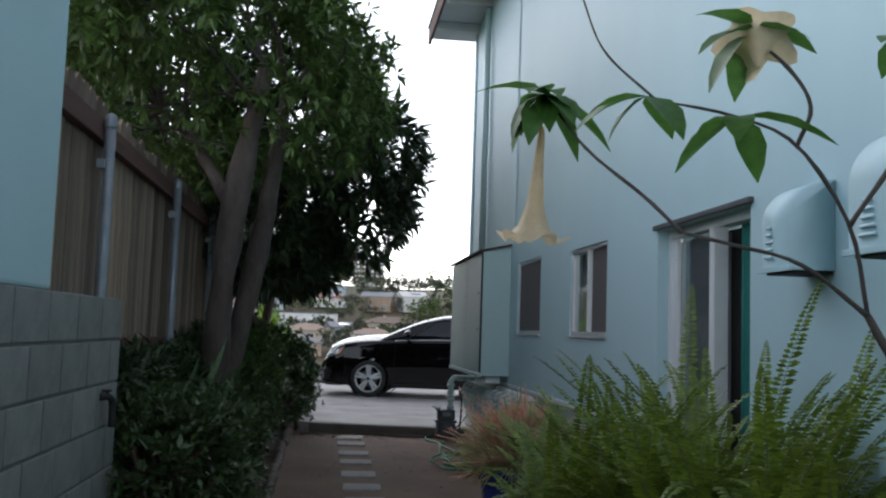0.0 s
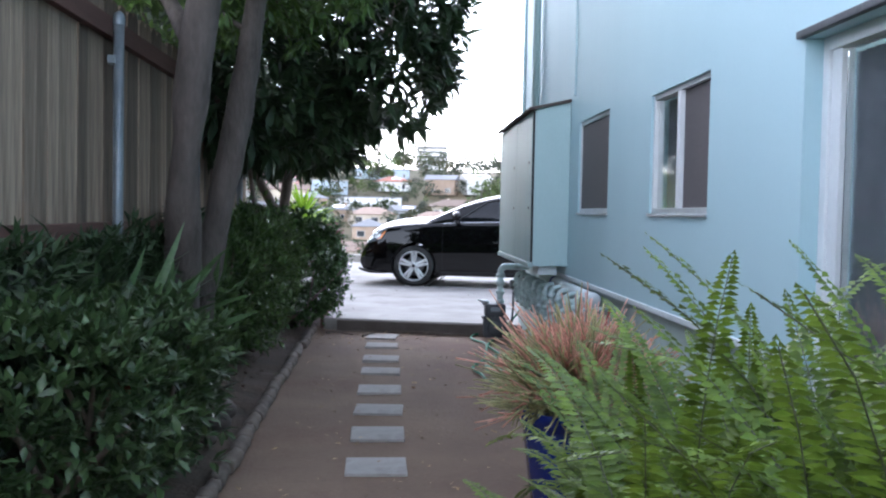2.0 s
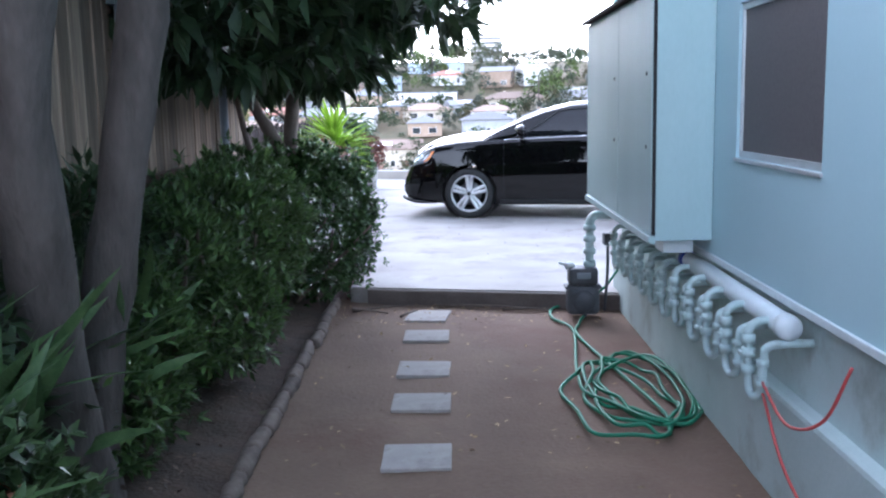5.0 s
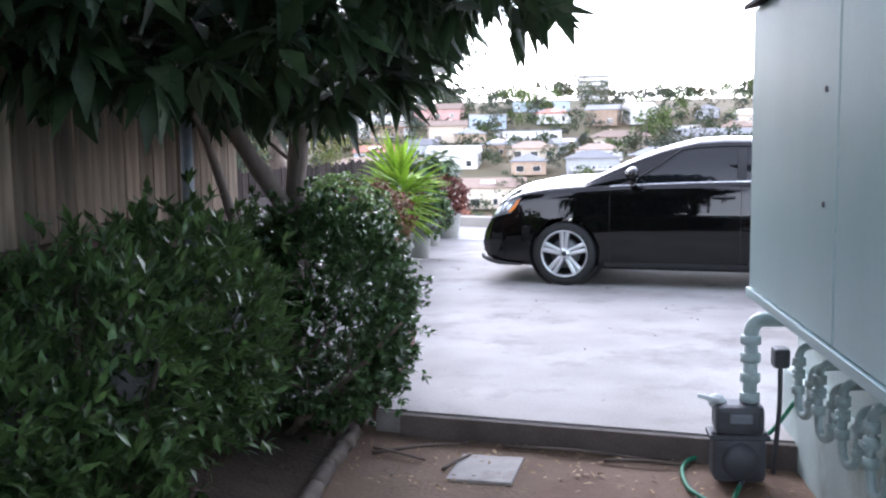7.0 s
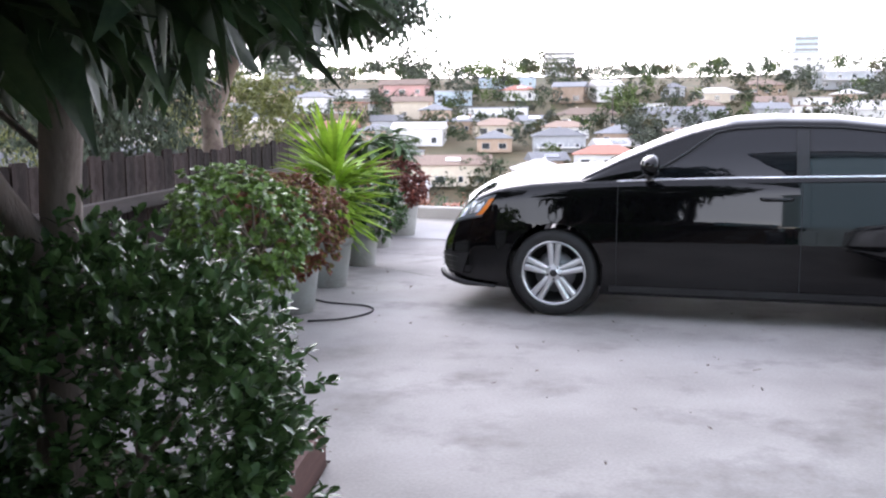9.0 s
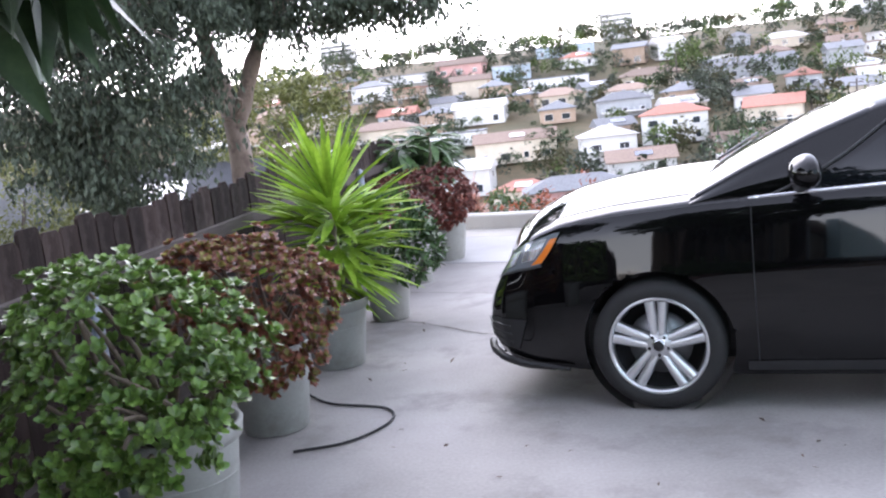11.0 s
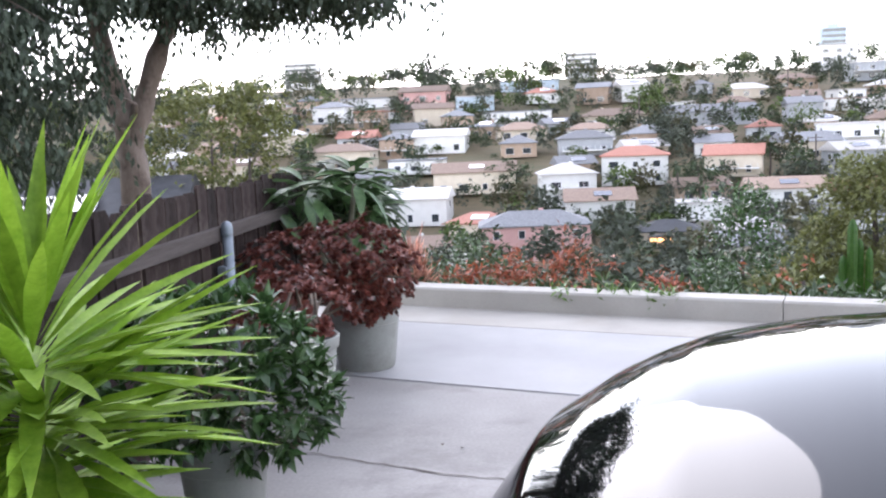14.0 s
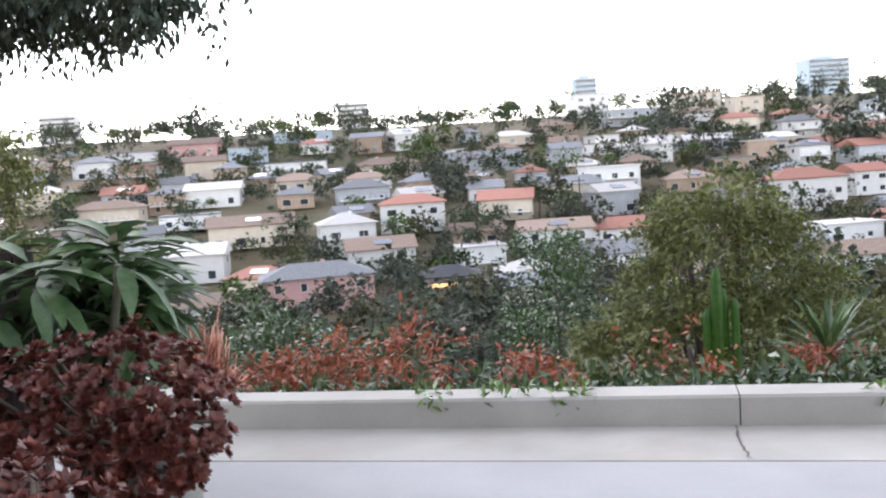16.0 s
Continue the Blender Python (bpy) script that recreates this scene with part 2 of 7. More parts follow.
def tubes(name, lines, mat, parent=None, sides=6, label=""):
    """Many tubes that belong to one piece, as one mesh. lines: points, radii."""
    V, F = [], []
    for P, R in lines:
        P = np.array(P, float)
        R = np.interp(np.linspace(0, 1, len(P)), np.linspace(0, 1, len(np.atleast_1d(R))), np.atleast_1d(R))
        v, f = tube_np(P, R, sides)
        k = len(V)
        V += v
        F += [tuple(i + k for i in q) for q in f]
    return part(name, mesh_np(name, V, F, mat), None, parent, label)


def lathe(name, profile, mat, parent=None, sides=32, label="", at=(0, 0, 0), axis="z"):
    """A turned shape: profile of (radius, height)."""
    V, F = [], []
    for r, z in profile:
        for k in range(sides):
            a = 2 * math.pi * k / sides
            V.append((r * math.cos(a), r * math.sin(a), z) if axis == "z" else (r * math.cos(a), z, r * math.sin(a)))
    for i in range(len(profile) - 1):
        for k in range(sides):
            q = (i * sides + k, i * sides + (k + 1) % sides, (i + 1) * sides + (k + 1) % sides, (i + 1) * sides + k)
            F.append(q if axis == "z" else q[::-1])
    V = np.array(V) + np.array(at)
    return part(name, mesh_np(name, V, F, mat), None, parent, label)


def unit(A):
    return A / (np.linalg.norm(A, axis=-1, keepdims=True) + 1e-9)


def leaves_np(P, D, N, length, width, droop=0.15, fold=0.12, fine=False):
    """Folded, drooping leaves: bases P, directions D, normals N. Lengths and widths are numbers or arrays."""
    P, D, N = (np.asarray(a, float) for a in (P, D, N))
    n = len(P)
    L = np.broadcast_to(np.asarray(length, float), (n,))[:, None]
    W = np.broadcast_to(np.asarray(width, float), (n,))[:, None]
    D = unit(D)
    S = unit(np.cross(D, N))
    N = np.cross(S, D)
    if fine:
        rows = {"spoon": ((0.0, 0.22), (0.66, 1.0), (1.0, 0.40)), "lance": ((0.0, 0.10), (0.48, 1.0), (1.0, 0.06))}.get(fine, ((0.0, 0.05), (0.28, 0.9), (0.55, 1.0), (0.8, 0.62), (1.0, 0.03)))
        V = []
        for s, w in rows:
            c = P + D * L * s - N * L * droop * s * s
            V += [c - S * W * w / 2 + N * W * fold * w, c, c + S * W * w / 2 + N * W * fold * w]
        V = np.stack(V, 1)
        k = V.shape[1]
        f = []
        for i in range(len(rows) - 1):
            for j in (0, 1):
                a = i * 3 + j
                f.append((a, a + 1, a + 4, a + 3))
        F = (np.array(f)[None] + (np.arange(n) * k)[:, None, None]).reshape(-1, 4)
    else:
        mid = P + D * L * 0.5 - N * L * droop * 0.3
        V = np.stack([P, mid + S * W / 2 + N * W * fold, P + D * L - N * L * droop, mid - S * W / 2 + N * W * fold], 1)
        F = (np.array([(0, 1, 2), (0, 2, 3)])[None] + (np.arange(n) * 4)[:, None, None]).reshape(-1, 3)
    return V.reshape(-1, 3), F


def rand_dirs(rng, n, up=0.0):
    d = rng.normal(size=(n, 3))
    d[:, 2] += up
    return unit(d)


def clump_leaves(rng, centres, spread, per, length, width, up=0.3, droop=0.2, fine=False, outward=None):
    """Rosettes of leaves: per leaves round each of the centres."""
    C = np.repeat(np.asarray(centres, float), per, axis=0)
    D = rand_dirs(rng, len(C), up)
    if outward is not None:
        D = unit(D + np.repeat(outward, per, axis=0) * 0.8)
    P = C + rng.normal(size=C.shape) * spread
    N = unit(np.array((0, 0, 1.0)) + rng.normal(size=C.shape) * 0.35)
    k = rng.uniform(0.7, 1.25, len(C))
    return leaves_np(P, D, N, length * k, width * k, droop, fine=fine)


def join_np(*pairs):
    V, F, k = [], [], 0
    for v, f in pairs:
        V.append(v)
        F.append(np.asarray(f) + k)
        k += len(v)
    return np.concatenate(V), np.concatenate(F)


def shell_points(rng, n, blobs, inside=0.25):
    """Points near the surface of a cluster of ellipsoids (centre, radii), with the way outwards; none deep inside another."""
    vol = np.array([r[0] * r[1] + r[1] * r[2] + r[0] * r[2] for _, r in blobs])
    pick = rng.choice(len(blobs), size=n, p=vol / vol.sum())
    C = np.array([b[0] for b in blobs])[pick]
    R = np.array([b[1] for b in blobs])[pick]
    d = rand_dirs(rng, n)
    P = C + d * R * (1 - inside * rng.random((n, 1)) ** 1.5) * (1 + 0.12 * rng.normal(size=(n, 1)))
    keep = np.ones(n, bool)
    for c, r in blobs:
        keep &= (((P - np.array(c)) / np.array(r)) ** 2).sum(1) > 0.6
    return P[keep], d[keep]


def tufts(rng, blobs, n, per, size, flat=0.75):
    """Points in uneven bunches over a cluster of masses, with gaps between the bunches."""
    C, D = shell_points(rng, n, blobs, 0.65)
    r = size * rng.uniform(0.55, 1.4, (len(C), 1))
    P = np.repeat(C, per, axis=0) + rng.normal(size=(len(C) * per, 3)) * np.repeat(r, per, axis=0) * np.array((1, 1, flat)) * 0.6
    return P, np.repeat(D, per, axis=0)

# ---- ground ----
PROFILE = ((-60, -0.4), (0, -0.3), (4.5, -0.14), (23.5, -0.14), (26, -1.6), (40, -7.0), (70, -15), (110, -20), (140, -20.5), (180, -18.5), (215, -10.5),
           (250, -5), (290, 2), (330, 9.5), (380, 16.5), (430, 21), (600, 27), (1500, 22), (4000, 15))
PY, PZ = (np.array(c) for c in zip(*PROFILE))


def ground_z(x, y):
    """Height of the land: garden and driveway level, the valley and the hillside beyond it."""
    s = y + 0.345 * (x + 0.6) * np.clip((y - 16) / 8, 0, 1) * np.clip(1 - (y - 23) / 60, 0, 1) if abs(x) < 60 else y
    z = np.interp(s, PY, PZ)
    far = min(max((y - 40) / 60, 0), 1)
    z += far * (2.2 * noise.noise((x / 45, y / 45, 0)) + 3.0 * noise.noise((x / 140, y / 140, 3)))
    if x < -2.0 and y < 60:
        z -= min((-2.0 - x) * 0.16, 3.0)
    return float(z)


def axis_steps(near, far, fine, growth):
    out, v, d = [], 0.0, fine
    while v < far:
        out.append(v)
        d = fine if v < near else d * growth
        v += d
    return out + [far]


def build_ground():
    xs = axis_steps(8, 3500, 0.6, 1.13)
    xs = [-v for v in xs[:0:-1]] + xs
    ys = [-60 + v for v in axis_steps(1, 58, 8, 1.0)] + list(np.arange(-1, 30, 0.7)) + [30 + v for v in axis_steps(10, 3800, 2.5, 1.035)]
    ys = sorted(set(round(v, 3) for v in ys))
    V = [(x, y, ground_z(x, y)) for y in ys for x in xs]
    n = len(xs)
    F = [(j * n + i, j * n + i + 1, (j + 1) * n + i + 1, (j + 1) * n + i) for j in range(len(ys) - 1) for i in range(n - 1)]
    m = material("hillside_scrub", (0.075, 0.075, 0.04), (0.20, 0.15, 0.09), 0.06, 0.95, 0, 0.5, 0.6, spots=(0.05, 0.065, 0.03), spot_scale=0.03, relief=0.4)
    tagged(part("ground", mesh_np("ground", V, F, m), None), "scrubby hillside falling to a valley and rising beyond", "ground", kind="structure")


def slab(name, outline, z0, z1, mat, label, category, kind="structure", bevel=0.012):
    bm = bmesh.new()
    f = bm.faces.new([bm.verts.new((x, y, z1)) for x, y in outline])
    if f.normal.z < 0:
        f.normal_flip()
    r = bmesh.ops.extrude_face_region(bm, geom=[f])
    for v in r["geom"]:
        if isinstance(v, bmesh.types.BMVert):
            v.co.z = z0
    bmesh.ops.recalc_face_normals(bm, faces=bm.faces[:])
    if bevel:
        top = [e for e in bm.edges if all(v.co.z > z1 - 1e-4 for v in e.verts)]
        bmesh.ops.bevel(bm, geom=top, offset=bevel, segments=2, affect="EDGES")
    bmesh.ops.triangulate(bm, faces=[f for f in bm.faces if len(f.verts) > 4])
    return tagged(part(name, bm, mat), label, category, kind=kind)


def skew(x, y0, slope=-0.345):
    return y0 + slope * (x + 0.6)


build_ground()


def path_sheet():
    """The trodden dirt path with its slight unevenness."""
    xs, ys = np.linspace(-0.36, 1.95, 40), np.linspace(-4, 12.2, 200)
    V = [(x, y, -0.128 - 0.17 * max(0, (4.6 - y) / 8.6) + 0.012 * noise.noise((x * 1.3, y * 1.3, 2)) + 0.004 * noise.noise((x * 7, y * 7, 5))) for y in ys for x in xs]
    n = len(xs)
    F = [(j * n + i, j * n + i + 1, (j + 1) * n + i + 1, (j + 1) * n + i) for j in range(len(ys) - 1) for i in range(n - 1)]
    tagged(part("garden_path", mesh_np("garden_path", V, F, M["dirt"]), None), "bare reddish-brown trodden dirt path beside a house", "path", kind="structure")
    xs, ys = np.linspace(-1.75, -0.33, 30), np.linspace(-4, 13.1, 150)
    V = [(x, y, -0.12 - 0.17 * max(0, (4.6 - y) / 8.6) + 0.20 * np.clip((-0.40 - x) / 0.9, 0, 1) + 0.05 * noise.noise((x * 2.5, y * 2.5, 8))) for y in ys for x in xs]
    n = len(xs)
    F = [(j * n + i, j * n + i + 1, (j + 1) * n + i + 1, (j + 1) * n + i) for j in range(len(ys) - 1) for i in range(n - 1)]
    tagged(part("planting_bed", mesh_np("planting_bed", V, F, M["bed"]), None), "dark leaf-littered soil of a planting bed", "soil", kind="structure")


path_sheet()
edge = lambda x: 11.64 - 0.205 * (x + 0.13)
slab("driveway", [(-0.24, edge(-0.24)), (14, edge(14)), (14, skew(14, 20.69)), (-1.95, skew(-1.95, 20.69)), (-1.95, 13.12), (-0.24, 13.12)], -0.16, 0.0,
     M["concrete"], "weathered grey concrete driveway with stains and fine cracks", "driveway")
slab("driveway_panel", [(-1.95, skew(-1.95, 20.70)), (14, skew(14, 20.70)), (14, skew(14, 22.36)), (-1.95, skew(-1.95, 22.36))], -0.16, 0.002,
     M["concrete_new"], "paler, newer concrete driveway panel", "driveway", bevel=0.006)
slab("driveway_strip", [(-1.95, skew(-1.95, 22.37)), (14, skew(14, 22.37)), (14, skew(14, 23.2)), (-1.95, skew(-1.95, 23.2))], -0.16, 0.0,
     M["parapet"], "cream concrete strip along the low parapet", "driveway", bevel=0.006)
tagged(part("kerb", box((14.2, 0.035, 0.145), (6.86, edge(6.86) - 0.020, -0.082), 0.008, (0, 0, math.degrees(math.atan(-0.205)))), M["kerb"]),
       "dark stained concrete kerb at the driveway's edge", "kerb", kind="structure")
tagged(part("bed_edging", span((-0.285, 11.75, -0.14), (-0.245, 13.12, 0.16), 0.006), M["rail_red"]), "dark timber edging board holding back a hedge bed", "edging", kind="structure")


def parapet():
    pts = [(-1.5, 24.0), (-1.28, 23.57), (-1.0, 23.29), (-0.6, 23.11)] + [(x, skew(x, 23.11)) for x in (0.3, 1.2, 1.93)]
    more = [(1.937, skew(1.937, 23.11)), (5, skew(5, 23.11)), (14, skew(14, 23.11))]
    for k, run in enumerate((pts, more)):
        P = np.array(run)
        if k == 0:
            P = smooth_path([(x, y, 0) for x, y in run], 40)[:, :2]
        T = unit(np.gradient(P, axis=0))
        S = np.stack([-T[:, 1], T[:, 0]], 1)
        prof = ((-0.11, -0.15), (-0.11, 0.150), (-0.098, 0.166), (0.098, 0.170), (0.11, 0.155), (0.11, -1.2))
        V = [(*(p + s * o), z - (0.10 * max(0, 1 - i / 9) ** 2 if k == 0 and z > 0 else 0)) for i, (p, s) in enumerate(zip(P, S)) for o, z in prof]
        n = len(prof)
        F = [(i * n + j, i * n + j + 1, (i + 1) * n + j + 1, (i + 1) * n + j) for i in range(len(P) - 1) for j in range(n - 1)]
        F += [tuple(range(n)), tuple((len(P) - 1) * n + j for j in range(n))[::-1]]
        me = mesh_np("parapet", V, F, M["parapet"], False)
        ob = part("parapet", me, None)
        tagged(ob, "low cream-plastered parapet wall along the driveway's end", "parapet", kind="structure")


parapet()

# ---- house ----
HX = 1.85
OPENINGS = ((3.47, 4.60, -0.30, 1.745), (5.54, 6.47, 1.168, 1.785), (7.46, 8.43, 1.17, 1.83))
house = empty("house", "pale turquoise two-storey stucco house with aluminium windows", "house", (HX, 5, 0))
house.matrix_world = Matrix.Identity(4)


def house_wall():
    pieces = []
    y = -6.0
    for a, b, c, d in OPENINGS:
        pieces.append(((HX, y, -0.35 if y < 5 and a < 5 else 0.67), (HX + 0.18, a, 5.1)))
        pieces.append(((HX, a, d), (HX + 0.18, b, 5.1)))
        if c > 0:
            pieces.append(((HX, a, 0.67), (HX + 0.18, b, c)))
        y = b
    pieces.append(((HX, y, 0.67), (HX + 0.18, 11.55, 5.1)))
    pieces.append(((HX + 0.18, 11.37, 0.67), (HX + 9, 11.55, 5.1)))
    for low, high in pieces:
        part("wall", span(low, high), M["stucco"], house)
    bm = bmesh.new()
    span((HX + 0.05, 4.63, 0.26), (HX + 0.18, 11.5, 0.67), bm=bm)
    span((HX - 0.015, 4.63, -0.35), (HX + 0.18, 11.52, 0.30), 0.02, bm=bm)
    span((HX + 0.18, 11.34, -0.35), (HX + 9, 11.52, 0.67), bm=bm)
    part("foundation", bm, M["found"], house, "painted concrete foundation wall")
    part("drip_edge", span((HX - 0.012, 4.66, 0.655), (HX + 0.03, 11.56, 0.685), 0.004), M["pipe_white"], house)
    part("corner_board", span((HX - 0.02, 11.44, 0.69), (HX + 0.10, 11.575, 5.0), 0.006), M["stucco"], house)
    part("seam_strip", span((HX - 0.012, 8.60, 2.05), (HX + 0.01, 8.635, 5.0), 0.003), M["stucco"], house)
    tube("downspout", [(HX - 0.05, 10.35, 2.0), (HX - 0.05, 10.35, 4.95)], 0.035, M["box_paint"], house, 10)
    bm = bmesh.new()
    span((HX - 0.55, -6.4, 5.1), (HX + 9.4, 12.1, 5.16), bm=bm)
    part("soffit", bm, M["white_frame"], house, "pale boarded soffit")
    part("fascia", span((HX - 0.585, -6.4, 5.03), (HX - 0.552, 12.13, 5.26), 0.004), M["rail_red"], house, "dark brown fascia board")
    V = [(HX - 0.6, -6.5, 5.262), (HX + 9.4, -6.5, 5.262), (HX + 9.4, 12.2, 5.262), (HX - 0.6, 12.2, 5.262), (HX + 4.4, -3, 7.0), (HX + 4.4, 8.0, 7.0)]
    part("roof", mesh_np("roof", V, [(0, 4, 5, 3), (1, 2, 5, 4), (0, 1, 4), (2, 3, 5), (0, 3, 2, 1)], M["rail_grey"], False), None, house)
    for i in range(18):
        part("rafter_tail", span((HX - 0.54, -6.0 + i * 1.02, 4.985), (HX - 0.002, -5.93 + i * 1.02, 5.098), 0.004), M["white_frame"], house)


GLASS = bpy.data.materials.new("window_glass")
GLASS.use_nodes = True
gp = GLASS.node_tree.nodes["Principled BSDF"]
gp.inputs["Base Color"].default_value, gp.inputs["Roughness"].default_value = (0.9, 0.95, 0.95, 1), 0.03
gp.inputs["Transmission Weight"].default_value, gp.inputs["IOR"].default_value = 1.0, 1.45


def frame_of(name, y0, y1, z0, z1, x, t, depth, mat, parent, label=""):
    bm = bmesh.new()
    span((x, y0, z0), (x + depth, y0 + t, z1), 0.003, bm)
    span((x, y1 - t, z0), (x + depth, y1, z1), 0.003, bm)
    span((x, y0 + t, z0), (x + depth, y1 - t, z0 + t), 0.003, bm)
    span((x, y0 + t, z1 - t), (x + depth, y1 - t, z1), 0.003, bm)
    return part(name, bm, mat, parent, label)


def pane(name, y0, y1, z0, z1, x, mat, parent, label="", t=0.006):
    return part(name, span((x, y0, z0), (x + t, y1, z1)), mat, parent, label)


def house_windows():
    a, b, c, d = OPENINGS[2]
    w = part("window", frame_of("window_frame", a, b, c, d, HX + 0.012, 0.03, 0.05, M["alu"], None).data, None, house, "aluminium window with a dark insect screen")
    bpy.data.objects.remove(bpy.data.objects["window_frame"])
    pane("insect_screen", a + 0.03, b - 0.03, c + 0.03, d - 0.03, HX + 0.02, M["screen"], w, "dark brown insect screen")
    # Near-black sheet in place of the unlit room's shade.
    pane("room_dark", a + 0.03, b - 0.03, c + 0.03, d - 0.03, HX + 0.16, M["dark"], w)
    part("sill", span((HX - 0.012, a - 0.01, c - 0.016), (HX + 0.01, b + 0.01, c), 0.003), M["alu"], w)
    a, b, c, d = OPENINGS[1]
    w = part("window", frame_of("window_frame", a, b, c, d, HX + 0.012, 0.028, 0.06, M["alu"], None).data, None, house, "aluminium sliding window with a pale blind and a dark screen")
    bpy.data.objects.remove(bpy.data.objects["window_frame"])
    mid = (a + b) / 2
    part("stile", span((HX + 0.006, mid - 0.022, c + 0.028), (HX + 0.06, mid + 0.022, d - 0.028), 0.003), M["white_frame"], w)
    g = pane("pane", mid + 0.022, b - 0.028, c + 0.028, d - 0.028, HX + 0.035, GLASS, w)
    g.visible_shadow = False
    pane("blind", mid + 0.0, b - 0.028, c + 0.028, d - 0.028, HX + 0.09, M["blind"], w, "pale grey blind behind the glass")
    pane("insect_screen", a + 0.028, mid - 0.022, c + 0.028, d - 0.028, HX + 0.03, M["screen"], w, "dark insect screen")
    # The room's shade is painted as a near-black sheet here too.
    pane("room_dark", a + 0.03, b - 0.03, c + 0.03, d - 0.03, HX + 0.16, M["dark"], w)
    part("sill", span((HX - 0.012, a - 0.01, c - 0.016), (HX + 0.01, b + 0.01, c), 0.003), M["alu"], w)
    a, b, c, d = OPENINGS[0]
    w = part("sliding_door", frame_of("window_frame", a, b, c, d, HX + 0.06, 0.045, 0.07, M["white_frame"], None).data, None, house,
             "half-open white-framed sliding glass door with blinds and a green curtain")
    bpy.data.objects.remove(bpy.data.objects["window_frame"])
    part("head", span((HX - 0.022, a - 0.03, d), (HX + 0.01, b + 0.03, d + 0.026), 0.004), M["meter"], w, "dark flashing over the door")
    part("door_stile", span((HX + 0.04, a + 0.47, c + 0.045), (HX + 0.11, a + 0.53, d - 0.045), 0.004), M["white_frame"], w)
    part("door_stile", span((HX + 0.07, b - 0.11, c + 0.045), (HX + 0.12, b - 0.045, d - 0.045), 0.004), M["white_frame"], w)
    g = pane("pane", a + 0.53, b - 0.11, c + 0.05, d - 0.05, HX + 0.09, GLASS, w)
    g.visible_shadow = False
    for i in range(8):
        y = a + 0.55 + i * 0.058
        part("blind_slat", box((0.004, 0.075, d - c - 0.12), (HX + 0.135, y + 0.02, (c + d) / 2), 0, (0, 0, 28)), M["blind"], w)
    V, F = [], []
    for i in range(40):
        y = a + 0.05 + i / 39 * 0.27
        x = HX + 0.12 + 0.02 * math.sin(i * 1.15)
        V += [(x, y, c + 0.06), (x, y, d - 0.05)]
        if i:
            F.append((2 * i - 2, 2 * i, 2 * i + 1, 2 * i - 1))
    part("curtain", mesh_np("curtain", V, F, M["curtain"]), None, w, "dark green pleated curtain")
    # Near-black backing imitates the shaded room behind the door.
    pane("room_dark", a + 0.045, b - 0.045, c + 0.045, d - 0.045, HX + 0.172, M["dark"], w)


house_wall()
house_windows()


def utility_cabinet():
    """The large wall-hung cabinet on the house's flank: sloped top, two doors in front, a side panel."""
    x0, x1, y0, y1, z0, z1 = 1.552, HX - 0.002, 8.775, 10.95, 0.752, 1.955
    cab = empty("utility_cabinet", "large turquoise-painted wall-hung utility cabinet with two flush doors", "cabinet", (x0, y0, z0))
    cab.matrix_world = Matrix.Identity(4)
    bm = span((x0 + 0.02, y0, z0), (x1, y1, z1), 0.006)
    for v in bm.verts:
        if v.co.z > z1 - 0.05:
            v.co.z += (v.co.x - x0) * 0.22
    part("body", bm, M["box_paint"], cab)
    bm = span((x0 - 0.035, y0 - 0.03, z1 + 0.0), (x1, y1 + 0.03, z1 + 0.022), 0.004)
    for v in bm.verts:
        v.co.z += (v.co.x - x0) * 0.22
    part("lid", bm, M["rail_grey"], cab, "thin weathered flashing lid")
    mid = 9.70
    for a, b in ((y0 + 0.012, mid - 0.008), (mid + 0.008, y1 - 0.012)):
        d = part("door", span((x0, a, z0 + 0.03), (x0 + 0.017, b, z1 - 0.012), 0.004), M["box_paint"], cab)
        for z in (z0 + 0.45, z1 - 0.4):
            lathe("screw", [(0.0, -0.004), (0.009, -0.003), (0.011, 0.003)], M["meter"], d, 10, at=(0, 0, 0), axis="y").matrix_basis = pose(x0 - 0.002, a + 0.12, z, 0, 0, -90)
    # Solid near-black strip; its colour stands for shade in the gap.
    part("door_gap", span((x0 + 0.004, y0 - 0.002, z0 + 0.03), (x0 + 0.0195, y0 + 0.0115, z1 - 0.012)), M["dark"], cab, "near-black strip painted as the shaded gap beside the door")
    part("bottom_rail", span((x0 - 0.012, y0 - 0.004, z0 - 0.012), (x0 + 0.02, y1 + 0.004, z0 + 0.024), 0.003), M["box_paint"], cab)
    part("vent_box", span((1.63, 8.86, 0.68), (1.78, 9.05, 0.753), 0.006), M["pipe_white"], cab, "small white vent box under the cabinet")


utility_cabinet()


